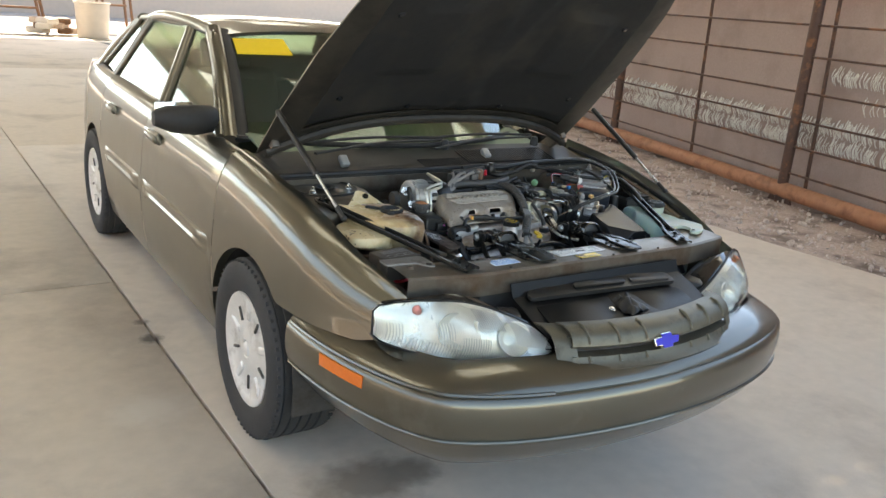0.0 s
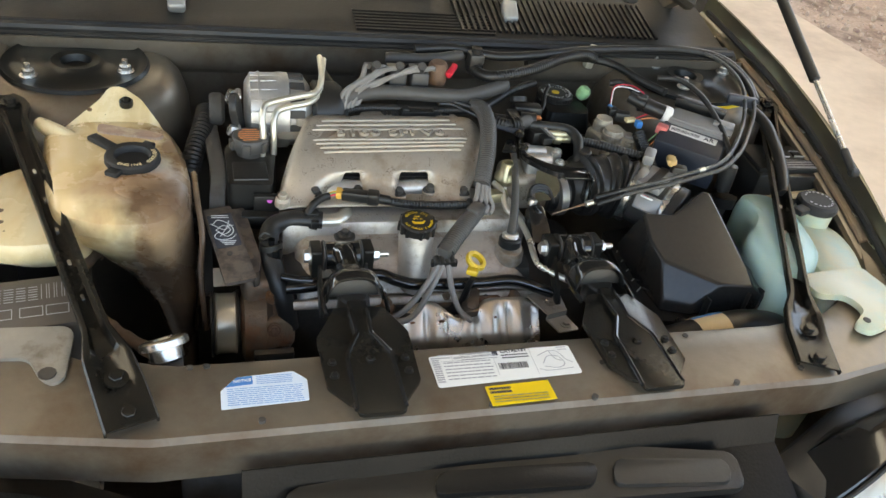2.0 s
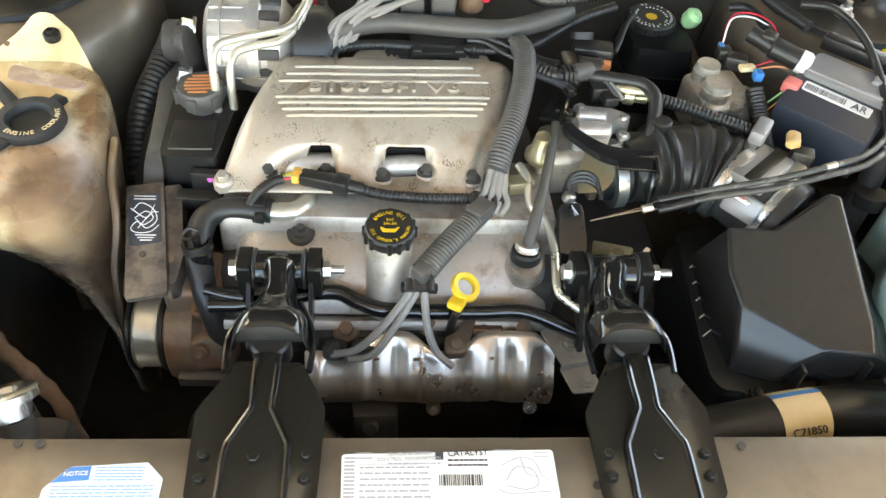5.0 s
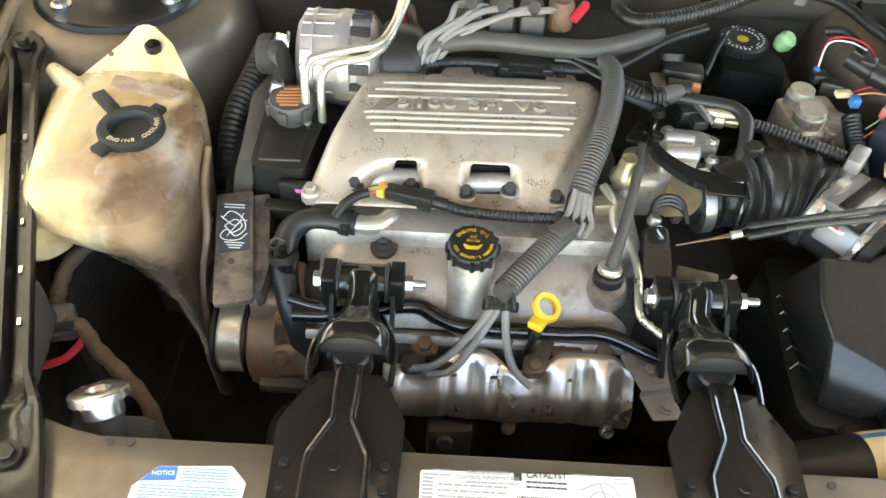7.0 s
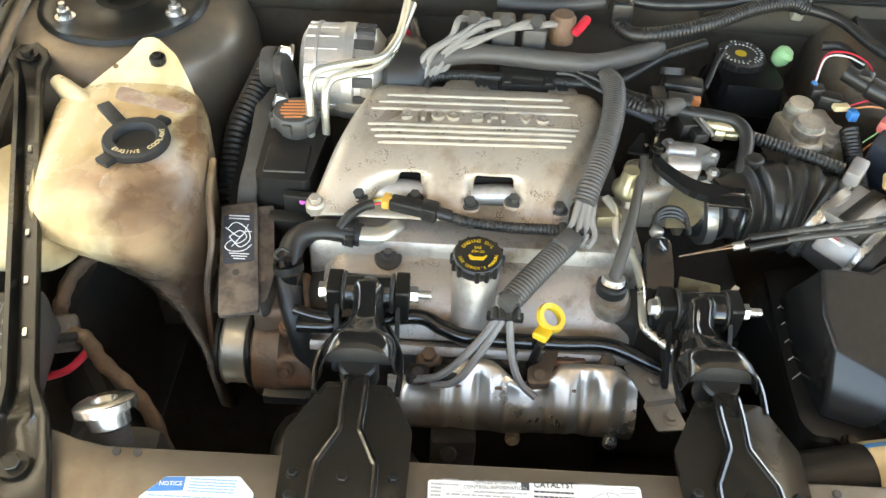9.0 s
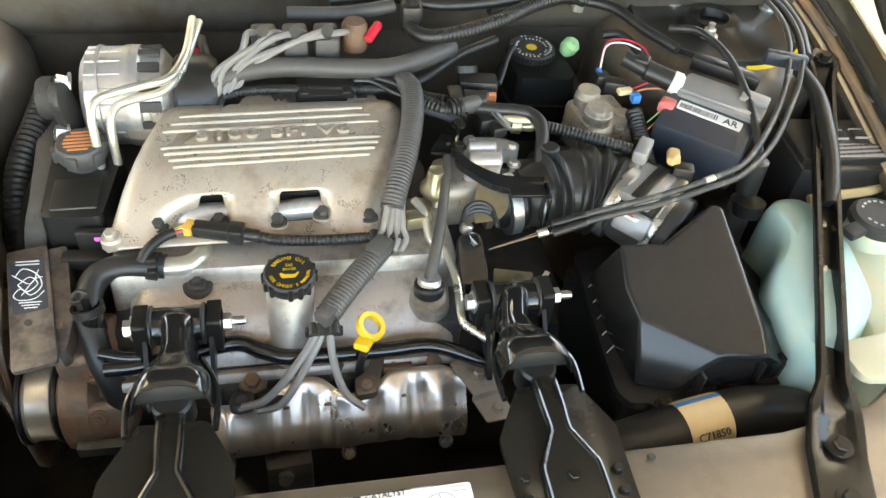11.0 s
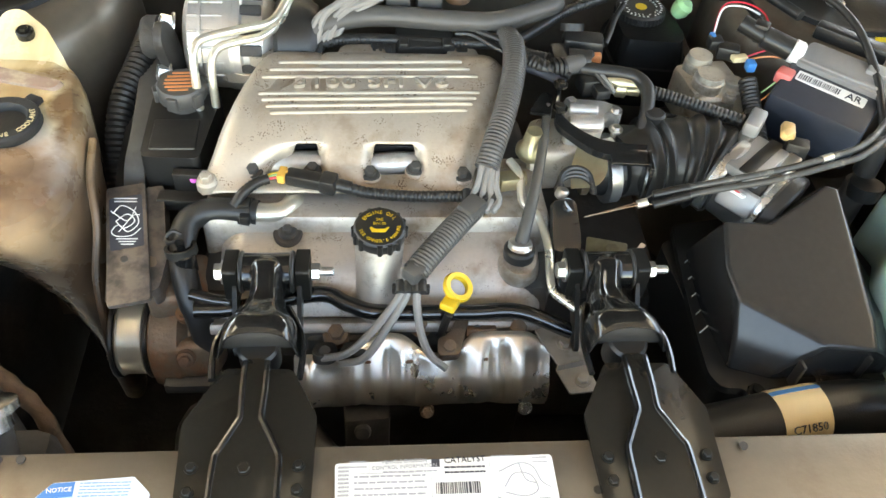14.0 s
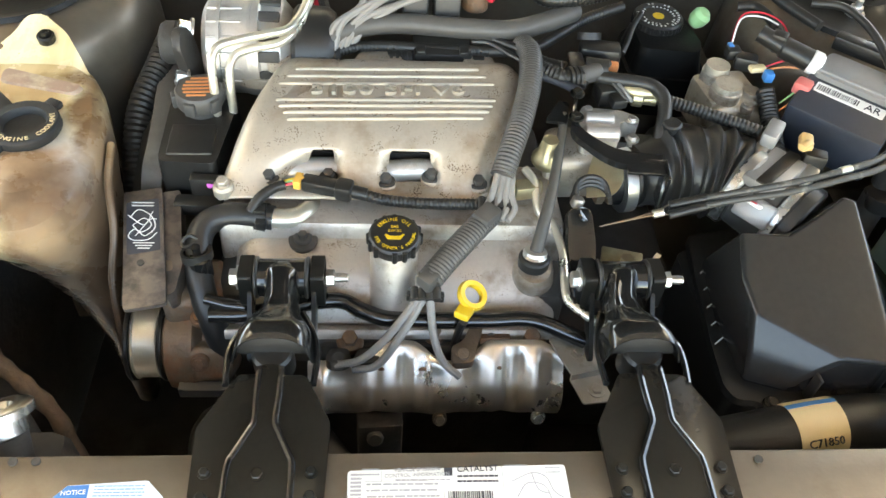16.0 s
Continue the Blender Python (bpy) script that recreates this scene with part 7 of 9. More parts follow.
# twin upper mounts: gloss black stirrup, bolted plate on the tie bar
def torque_mount(x0, lean):
    t = thing("engine_mount", (x0, 0.43, 0.8165), "gloss black upper engine mount bolted to the tie bar", "engine mount", "upper engine mounts")
    bx, by, bz = x0, 0.664, 0.812
    bm = B()
    cyl(bm, (bx - 0.028, by, bz), (bx + 0.028, by, bz), 0.021, n=28, bev=0.003)
    part("bush", bm, GLOSS, t)
    bm = B()
    cyl(bm, (bx - 0.046, by, bz), (bx - 0.037, by, bz), 0.016, n=24, bev=0.002)
    part("rubber_washer", bm, RUBBER, t)
    bm = B()
    cyl(bm, (bx + 0.037, by, bz), (bx + 0.046, by, bz), 0.016, n=24, bev=0.002)
    part("rubber_washer", bm, RUBBER, t)
    for sx in (-1, 1):
        bm = B()
        prism(bm, rounded([(-0.020, -0.030), (0.014, -0.034), (0.021, 0.014), (-0.018, 0.018)], 0.005), -0.0075, 0.0075, pose(bx + sx * 0.0385, by + 0.002, bz, 90, 0, 90), 0.0015)
        prism(bm, rounded([(-0.075, -0.06), (-0.060, -0.07), (0.006, -0.02), (-0.016, 0.0)], 0.008), -0.0025, 0.0025, pose(bx + sx * 0.0345, by + 0.002, bz, 90, 0, 90), 0.001)
        part("cheek", bm, MOUNTB, t)
        bm = B()
        cyl(bm, (bx + sx * 0.0250, by, bz), (bx + sx * 0.0295, by, bz), 0.0235, n=28, bev=0.0015)
        part("bush_flange", bm, RUBBER, t)
    bm = B()
    cyl(bm, (bx - 0.057, by, bz), (bx - 0.047, by, bz), 0.010, n=6, bev=0.001)
    cyl(bm, (bx - 0.049, by, bz), (bx - 0.0465, by, bz), 0.0135, n=18)
    part("through_bolt", bm, STEEL, t, "plated through bolt")
    bm = B()
    cyl(bm, (bx + 0.047, by, bz), (bx + 0.057, by, bz), 0.010, n=6, bev=0.001)
    cyl(bm, (bx + 0.056, by, bz), (bx + 0.072, by, bz), 0.0052, n=12, bev=0.001)
    part("through_nut", bm, STEEL, t, "plated nut")
    # stirrup arm: narrow under the bush, spreading to a hooped foot
    bm = B()
    rows = []
    for i in range(37):
        u = i / 36
        y = lerp(0.672, 0.552, u)
        w = soft(y, [(0.545, 0.0405), (0.566, 0.0400), (0.580, 0.0375), (0.592, 0.0310), (0.604, 0.0245), (0.622, 0.0190), (0.640, 0.0190), (0.652, 0.0215), (0.672, 0.0235)])
        z = soft(y, [(0.545, 0.846), (0.548, 0.8515), (0.553, 0.856), (0.563, 0.8585), (0.574, 0.8565), (0.588, 0.847), (0.604, 0.838), (0.622, 0.836), (0.645, 0.838), (0.660, 0.8375), (0.672, 0.831)])
        side_z = soft(y, [(0.550, 0.823), (0.575, 0.823), (0.600, 0.818), (0.640, 0.818), (0.672, 0.816)])
        mid = x0 + lean * soft(y, [(0.550, 0.25), (0.58, 0.6), (0.62, 1.0), (0.645, 0.5), (0.672, 0.0)])
        sweep = 0.012 * max(0.0, min(1.0, (0.575 - y) / 0.040))
        row = []
        for k in range(17):
            a = -1 + k / 8
            ridge = 0.0038 * max(0, 1 - abs(abs(a) - 0.42) / 0.26) * curve(y, [(0.57, 0), (0.60, 1), (0.64, 1), (0.655, 0)])
            round_z = math.sqrt(max(0.0, 1 - abs(a) ** curve(y, [(0.55, 3.6), (0.59, 3.0), (0.62, 2.2)])))
            row.append((mid + a * w, y - sweep * abs(a) ** 2.2, lerp(side_z, z, round_z) + ridge))
        row = [(row[0][0] - 0.0006, row[0][1], row[0][2] - curve(y, [(0.55, 0.002), (0.60, 0.02), (0.66, 0.02)]))] + row + [(row[-1][0] + 0.0006, row[-1][1], row[-1][2] - curve(y, [(0.55, 0.002), (0.60, 0.02), (0.66, 0.02)]))]
        rows.append(row)
    sheet(bm, rows, 0.0026)
    arm = part("stirrup", bm, GLOSS, t, "gloss black pressed stirrup", sharp=55)
    mod = arm.modifiers.new("round", "SUBSURF")
    mod.levels = mod.render_levels = 1
    for sx in (-1, 1):
        bm = B()
        tube(bm, [(x0 + lean + sx * 0.023, 0.612, 0.816), (x0 + lean * 0.6 + sx * 0.035, 0.588, 0.820), (x0 + lean * 0.3 + sx * 0.0425, 0.565, 0.822), (x0 + lean * 0.25 + sx * 0.0438, 0.545, 0.822), (x0 + lean * 0.25 + sx * 0.0420, 0.520, 0.822)], 0.0034, 8, 6)
        part("flange", bm, GLOSS, arm)
    bm = B()
    cyl(bm, (x0, 0.562, 0.790), (x0, 0.558, 0.826), 0.021, n=22, bev=0.003)
    part("snubber", bm, RUBBER, t)
    # dark plate added under the hoop, standing for shade and dark reflection
    bm = B()
    prism(bm, [(0.035 * math.cos(math.pi * k / 14), 0.823 - 0.812 + 0.027 * math.sin(math.pi * k / 14)) for k in range(15)], -0.002, 0.002, pose(x0 + lean * 0.25, 0.556, 0.812, 82, 0, 0), 0.0008)
    part("hoop_shade_plate", bm, RUBBER, arm)
    # plate with two pressed channels
    bm = B()
    prism(bm, rounded([(x0 - 0.030, 0.532), (x0 + 0.036, 0.530), (x0 + 0.0615, 0.478), (x0 + 0.059, 0.388), (x0 + 0.034, 0.356), (x0 - 0.032, 0.356), (x0 - 0.058, 0.388), (x0 - 0.0615, 0.474)], 0.004), 0.8175, 0.8235, bev=0.0012)
    plate = part("plate", bm, PLATEB, t, "satin black steel plate")
    bm = B()
    prism(bm, rounded([(x0 - 0.012, 0.540), (x0 + 0.011, 0.540), (x0 + 0.011, 0.476), (x0 + 0.030, 0.437), (x0 + 0.031, 0.336), (x0 - 0.028, 0.336), (x0 - 0.028, 0.437), (x0 - 0.009, 0.476)], 0.006), 0.822, 0.8285, bev=0.003, seg=3)
    part("raised_spine", bm, PLATEB, plate)
    for sx in (-1, 1):
        bm = B()
        tube(bm, [(x0 + 0.001 + d, y, z) for d, y, z in ((sx * 0.0105, 0.537, 0.827), (sx * 0.0105, 0.505, 0.8275), (sx * 0.0095, 0.478, 0.8275), (sx * 0.0130, 0.468, 0.8275), (sx * 0.0245, 0.444, 0.8275), (sx * 0.0285, 0.433, 0.8275), (sx * 0.0290, 0.40, 0.8275), (sx * 0.0295, 0.345, 0.8265))], 0.0034, 8, 5)
        part("pressed_edge", bm, GLOSS, plate)
        for y in (0.428, 0.405):
            bm = B()
            bolt(bm, (x0 + sx * 0.047, y, 0.8235), r=0.0046, h=0.005, washer=1.3)
            part("bolt", bm, MOUNTB, plate)
    bm = B()
    bolt(bm, (x0, 0.424, 0.8285), r=0.0058, h=0.004, washer=1.2)
    part("bolt", bm, PLATEB, plate)


torque_mount(-0.162, 0.003)
torque_mount(0.2155, -0.011)


# ---- things fitted in the bay ----
alt = thing("alternator", (-0.21, 1.03, 0.80), "finned aluminium alternator behind the engine", "alternator")
bm = B()
revolve(bm, [(0, 0), (0.05, 0.0), (0.062, 0.008), (0.064, 0.05), (0.066, 0.055), (0.066, 0.072), (0.062, 0.075), (0.060, 0.10), (0.045, 0.112), (0, 0.112)], (-0.285, 1.02, 0.868), (1, 0.0, 0), 48)
body = part("housing", bm, ALU, alt, "bright cast housing")
for k in range(12):
    a = math.pi * (k / 11) * 1.1 - 0.1
    bm = B()
    box(bm, (-0.252, 1.02 + 0.0625 * math.cos(a), 0.868 + 0.0625 * math.sin(a)), (0.050, 0.005, 0.003), (math.degrees(a), 0, 0), 0.001, 1)
    part("fin", bm, ALU, body)
for k in range(7):
    a = radians(40 + 24 * k)
    bm = B()
    box(bm, (-0.200, 1.02 + 0.0610 * math.cos(a), 0.868 + 0.0610 * math.sin(a)), (0.028, 0.014, 0.008), (math.degrees(a) + 90, 0, 0), 0.002)
    part("vent", bm, DARK, body)
for x in (-0.262, -0.224):
    bm = B()
    pipe(bm, (x - 0.002, 1.02, 0.868), (x + 0.002, 1.02, 0.868), 0.0665, 0.006, 44)
    part("seam", bm, ALU, body)
bm = B()
revolve(bm, [(0, 0), (0.052, 0.0), (0.058, 0.006), (0.056, 0.045), (0.048, 0.055), (0, 0.055)], (-0.172, 1.015, 0.866), (1, 0, 0), 40)
part("rear_cover", bm, PLASTIC, alt)
bm = B()
prism(bm, rounded([(-0.02, -0.06), (0.012, -0.06), (0.018, 0.05), (0.0, 0.07), (-0.02, 0.05)], 0.012), -0.006, 0.006, pose(-0.296, 0.965, 0.86, 80, 0, 75), 0.002)
part("bracket", bm, PLASTIC_DUSTY, alt)
bm = B()
bolt(bm, (-0.300, 0.998, 0.90), (-1, -0.2, 0.4), 0.012, 0.016)
part("bolt", bm, STEEL, alt)
bm = B()
bolt(bm, (-0.302, 0.945, 0.865), (-1, -0.3, 0.4), 0.010, 0.014)
part("bolt", bm, STEEL, alt)
bm = B()
revolve(bm, [(0, 0), (0.024, 0), (0.028, 0.006), (0.028, 0.02), (0.022, 0.026), (0, 0.026)], (-0.345, 1.02, 0.868), (1, 0, 0), 28)
part("pulley", bm, DARK, alt)

ac = thing("coolant_pipes", (-0.25, 0.93, 0.84), "pair of bent pale metal pipes beside the alternator", "pipe")
for pts in ([(-0.262, 0.905, 0.84), (-0.261, 0.908, 0.88), (-0.262, 0.922, 0.908), (-0.255, 0.936, 0.920), (-0.232, 0.944, 0.925), (-0.198, 0.953, 0.929), (-0.172, 0.964, 0.930), (-0.159, 0.995, 0.931), (-0.152, 1.035, 0.932), (-0.148, 1.10, 0.935)], [(-0.243, 0.912, 0.84), (-0.243, 0.916, 0.875), (-0.242, 0.928, 0.898), (-0.234, 0.940, 0.908), (-0.213, 0.946, 0.913), (-0.180, 0.954, 0.918), (-0.162, 0.986, 0.921), (-0.152, 1.035, 0.923), (-0.140, 1.10, 0.93)]):
    bm = B()
    tube(bm, pts, 0.0055, 12, 8)
    part("pipe", bm, TUBE, ac)
bm = B()
tube(bm, [(-0.145, 1.07, 0.905), (-0.14, 1.03, 0.895), (-0.128, 0.99, 0.88), (-0.125, 0.96, 0.875)], 0.004, 8, 6)
part("red_lead", bm, RED, ac)
bm = B()
tube(bm, [(-0.14, 1.09, 0.91), (-0.13, 1.04, 0.905), (-0.115, 0.985, 0.888), (-0.122, 0.955, 0.87)], 0.007, 8, 6)
part("black_lead", bm, RUBBER, ac)

ps = thing("steering_reservoir", (-0.28, 0.87, 0.76), "black power steering reservoir with a ribbed grey cap", "reservoir")
bm = B()
prism(bm, rounded([(-0.322, 0.812), (-0.250, 0.808), (-0.236, 0.935), (-0.248, 0.955), (-0.312, 0.955), (-0.325, 0.93)], 0.010), 0.76, 0.842, bev=0.006, inset=0.05)
box(bm, (-0.285, 0.855, 0.842), (0.055, 0.055, 0.006), (0, 0, 1), 0.003)
psb = part("body", bm, PLASTIC, ps)
bm = B()
cyl(bm, (-0.282, 0.915, 0.835), (-0.282, 0.915, 0.858), 0.022, n=24)
revolve(bm, [(0.028, 0.0), (0.030, 0.004), (0.030, 0.018), (0.027, 0.022), (0, 0.022)], (-0.282, 0.915, 0.853), n=36)
for k in range(6):
    a = k * math.pi / 3 + 0.3
    box(bm, (-0.282 + 0.030 * math.cos(a), 0.915 + 0.030 * math.sin(a), 0.863), (0.008, 0.014, 0.018), (0, 0, math.degrees(a)), 0.002)
cap = part("cap", bm, LOOM, ps, "grey cap with orange print")
bm = B()
for k in range(6):
    w = 0.038 * math.sqrt(1 - ((k - 2.5) / 3.2) ** 2)
    box(bm, (-0.282, 0.933 - 0.0068 * k, 0.8755), (w, 0.0034, 0.0006), (0, 0, 4))
part("orange_print", bm, ORANGE, cap)
bm = B()
box(bm, (-0.262, 0.803, 0.815), (0.040, 0.012, 0.030), (0, 0, -3), 0.002)
box(bm, (-0.270, 0.790, 0.795), (0.065, 0.02, 0.018), (0, 0, -3), 0.003)
part("bracket", bm, PLASTIC, ps)
bm = B()
cyl(bm, (-0.258, 0.7965, 0.823), (-0.258, 0.7960, 0.8235), 0.004, n=12)
MAGENTA = material("magenta_paint", (0.65, 0.12, 0.55), 0.5, 0, 0.1, 30, 0)
part("paint_dot", bm, MAGENTA, ps)
bm = B()
cyl(bm, (-0.252, 0.7795, 0.798), (-0.252, 0.779, 0.7985), 0.0035, n=12)
part("paint_dot", bm, MAGENTA, ps)

# corrugated duct by the reservoir
bm = B()
tube(bm, [(-0.372, 0.80, 0.66), (-0.378, 0.88, 0.74), (-0.376, 0.95, 0.80), (-0.358, 1.02, 0.83), (-0.35, 1.07, 0.84)], 0.017, 12, 6, rib=0.06, pitch=0.008)
wl = thing("wiring_conduit", (-0.372, 0.80, 0.66), "dusty black corrugated wiring conduit", "conduit")
part("conduit", bm, PLASTIC_DUSTY, wl)

# ---- throttle body, cables, brackets ----
tb = thing("throttle_unit", (0.22, 0.86, 0.78), "cast aluminium intake throttle with linkage", "throttle")
bm = B()
box(bm, (0.190, 0.868, 0.805), (0.07, 0.075, 0.070), (0, 0, 4), 0.014, 3)
cyl(bm, (0.150, 0.865, 0.80), (0.235, 0.862, 0.80), 0.030, n=28, bev=0.004)
prism(bm, rounded([(-0.036, -0.036), (0.036, -0.036), (0.036, 0.036), (-0.036, 0.036)], 0.012), -0.005, 0.005, pose(0.228, 0.862, 0.80, 0, 90, 0), 0.002)
part("casting", bm, CAST, tb)
bm = B()
prism(bm, rounded([(0.190, 0.845), (0.236, 0.842), (0.246, 0.885), (0.268, 0.876), (0.272, 0.892), (0.248, 0.906), (0.198, 0.910)], 0.008), 0.838, 0.862, bev=0.004, seg=3)
cyl(bm, (0.196, 0.862, 0.860), (0.240, 0.860, 0.860), 0.011, n=16, bev=0.002)
cyl(bm, (0.200, 0.888, 0.862), (0.238, 0.886, 0.862), 0.009, n=16, bev=0.002)
part("idle_valve", bm, ALU, tb)
for c in ((0.261, 0.885, 0.862), (0.257, 0.856, 0.856), (0.207, 0.902, 0.862)):
    bm = B()
    bolt(bm, c, r=0.006, h=0.006, washer=1.5)
    cyl(bm, c, (c[0], c[1], c[2] - 0.02), 0.005, n=10)
    part("bolt", bm, STEEL, tb)
bm = B()
box(bm, (0.238, 0.935, 0.868), (0.034, 0.030, 0.026), (0, 0, 10), 0.004)
box(bm, (0.246, 0.912, 0.872), (0.020, 0.020, 0.014), (0, 0, 10), 0.003)
part("sensor", bm, PLASTIC, tb)
bm = B()
revolve(bm, [(0, -0.022), (0.007, -0.022), (0.009, -0.010), (0.012, -0.008), (0.012, 0.004), (0.008, 0.006), (0.008, 0.022), (0, 0.022)], (0.277, 0.925, 0.868), (1, -0.2, 0), 14)
part("brass_fitting", bm, ZINC, tb, "yellowish plated hose fitting")
bm = B()
prism(bm, [(0.030 * math.cos(a * math.pi / 14 - 0.3), 0.030 * math.sin(a * math.pi / 14 - 0.3)) for a in range(14)] + [(-0.022, 0.010), (-0.008, -0.014), (0.010, -0.030)], -0.0012, 0.0012, pose(0.211, 0.810, 0.836, 34, 14, -50))
part("sector", bm, ZINC, tb, "yellow zinc throttle sector")
for r, y, z in ((0.023, 0.772, 0.830), (0.021, 0.776, 0.835), (0.019, 0.780, 0.840)):
    bm = B()
    tube(bm, [(0.196 + r * math.cos(a * 0.42 - 0.2), y + r * math.sin(a * 0.42 - 0.2) * 0.7, z + r * 0.5 * math.sin(a * 0.42 - 0.2)) for a in range(10)], 0.0032, 8, 3)
    part("return_spring", bm, RUBBER, tb)
bm = B()
cyl(bm, (0.176, 0.766, 0.826), (0.180, 0.768, 0.838), 0.008, n=14, bev=0.002)
part("stop_screw", bm, STEEL, tb)
bm = B()
cyl(bm, (0.236, 0.848, 0.806), (0.285, 0.842, 0.807), 0.0405, n=30, bev=0.003)
box(bm, (0.283, 0.850, 0.843), (0.050, 0.045, 0.022), (0, 0, -4), 0.008)
part("duct_neck", bm, RUBBER, tb)
bm = B()
cyl(bm, (0.244, 0.835, 0.806), (0.258, 0.837, 0.807), 0.043, n=30)
part("clamp", bm, STEEL, tb)
bm = B()
prism(bm, rounded([(-0.014, 0.045), (0.014, 0.045), (0.017, 0.0), (0.010, -0.062), (-0.016, -0.062), (-0.017, 0.0)], 0.008), -0.008, 0.006, pose(0.180, 0.720, 0.805, 35, 0, 3), 0.002)
cyl(bm, (0.180, 0.752, 0.820), (0.186, 0.750, 0.830), 0.011, n=20, bev=0.002)
part("lift_bracket", bm, GLOSS, tb)
bm = B()
bolt(bm, (0.238, 0.712, 0.785), r=0.009, h=0.009, washer=1.7)
box(bm, (0.235, 0.722, 0.780), (0.05, 0.03, 0.006), (0, 0, -14), 0.002)
part("ground_bolt", bm, ZINC, tb)
bm = B()
sheet(bm, [[(0.261, 0.706, 0.79), (0.272, 0.716, 0.80)], [(0.266, 0.702, 0.79), (0.277, 0.712, 0.80)]], 0.002)
part("clip", bm, STEEL, tb)

# cable bracket: black pressed arm across the throttle body
bm = B()
ARM = [(0.196, 0.940, 0.880), (0.184, 0.885, 0.882), (0.179, 0.848, 0.881), (0.195, 0.822, 0.880), (0.219, 0.801, 0.879), (0.248, 0.795, 0.877), (0.277, 0.794, 0.876)]
rows = []
for i, p in enumerate(smooth_line(ARM, 5)):
    t = i / 30
    w = curve(t, [(0, 0.016), (0.25, 0.013), (0.45, 0.010), (0.75, 0.013), (1, 0.012)])
    rows.append([(p.x + w * 0.4, p.y + w, p.z - 0.006), (p.x + w * 0.35, p.y + w * 0.9, p.z), (p.x, p.y, p.z + 0.001), (p.x - w * 0.35, p.y - w * 0.9, p.z), (p.x - w * 0.4, p.y - w, p.z - 0.008)])
sheet(bm, rows, 0.002)
box(bm, (0.278, 0.775, 0.852), (0.004, 0.034, 0.056), (0, 0, -6), 0.001)
box(bm, (0.254, 0.783, 0.8755), (0.046, 0.026, 0.004), (0, 0, -4), 0.001)
cb = thing("cable_bracket", (0.20, 0.87, 0.86), "black pressed-steel throttle cable bracket", "bracket")
part("arm", bm, GLOSS, cb)
for c in ((0.190, 0.908, 0.885), (0.182, 0.862, 0.884)):
    bm = B()
    bolt(bm, c, r=0.0065, h=0.006)
    part("bolt", bm, PLATEB, cb)
bm = B()
prism(bm, rounded([(0.145, 0.865), (0.168, 0.905), (0.180, 0.90), (0.172, 0.86)], 0.004), 0.872, 0.876)
part("tab", bm, GLOSS, cb)
bm = B()
tube(bm, [(0.172, 0.882, 0.872), (0.163, 0.84, 0.864), (0.147, 0.775, 0.845), (0.132, 0.728, 0.828), (0.1235, 0.705, 0.808)], lambda t: 0.0052 + 0.003 * t, 12, 7)
vt = thing("vent_hose", (0.128, 0.71, 0.80), "black vent hose down to the valve cover", "hose")
part("hose", bm, LOOM, vt)
# egr valve beside the plenum
eg = thing("purge_valve", (0.148, 0.83, 0.80), "small zinc-plated valve beside the plenum", "valve")
bm = B()
revolve(bm, [(0, 0.0), (0.016, 0), (0.020, 0.006), (0.020, 0.012), (0.014, 0.020), (0.010, 0.04), (0, 0.042)], (0.150, 0.838, 0.828), n=24)
part("body", bm, ZINC, eg)
bm = B()
box(bm, (0.118, 0.788, 0.832), (0.03, 0.02, 0.02), (0, 0, 10), 0.004)
cyl(bm, (0.10, 0.79, 0.832), (0.138, 0.792, 0.832), 0.010, n=16, bev=0.002)
part("fitting", bm, ZINC, eg)

CABLEM = material("greyed_cable_sheath", (0.055, 0.053, 0.048), 0.35, 0.0, 0.25, 60, 0.05, stain=(0.26, 0.24, 0.20), stain_scale=55, stain_amount=0.22)
tc = thing("throttle_cables", (0.30, 0.70, 0.85), "pair of black throttle cables sweeping to the firewall", "cable")
for k, dz in enumerate((0.0, 0.014)):
    bm = B()
    tube(bm, [[(0.277, 0.739, 0.858), (0.335, 0.739, 0.875), (0.409, 0.741, 0.893), (0.480, 0.758, 0.900), (0.531, 0.779, 0.903), (0.582, 0.826, 0.905), (0.640, 0.895, 0.910), (0.672, 0.945, 0.920), (0.705, 1.01, 0.932), (0.722, 1.08, 0.938), (0.718, 1.15, 0.94), (0.69, 1.19, 0.94)], [(0.275, 0.727, 0.854), (0.334, 0.731, 0.871), (0.407, 0.731, 0.889), (0.477, 0.747, 0.897), (0.528, 0.765, 0.900), (0.594, 0.818, 0.903), (0.654, 0.889, 0.910), (0.687, 0.935, 0.920), (0.720, 1.00, 0.932), (0.738, 1.08, 0.938), (0.732, 1.15, 0.94), (0.70, 1.195, 0.94)]][k], 0.0040, 10, 9)
    part("sheath", bm, CABLEM, tc)
    bm = B()
    cyl(bm, ((0.276, 0.7385, 0.8575), (0.274, 0.7265, 0.8535))[k], ((0.318, 0.7390, 0.870), (0.316, 0.7295, 0.866))[k], 0.0052, n=12, bev=0.001)
    part("end_fitting", bm, PLASTIC, tc)
    bm = B()
    tube(bm, [(0.277, 0.739 - 0.012 * k, 0.858 - 0.004 * k), (0.255, 0.730 - 0.004 * k, 0.853), (0.196, 0.722, 0.838)], 0.0010, 6, 4)
    part("inner_wire", bm, IRON, tc)
bm = B()
cyl(bm, (0.256, 0.7275, 0.853), (0.268, 0.729, 0.856), 0.005, n=10)
part("ferrule", bm, TUBE, tc)
bm = B()
cyl(bm, (0.470, 0.755, 0.8992), (0.484, 0.7595, 0.9003), 0.0048, n=10)
part("tape", bm, TUBE, tc)
bm = B()
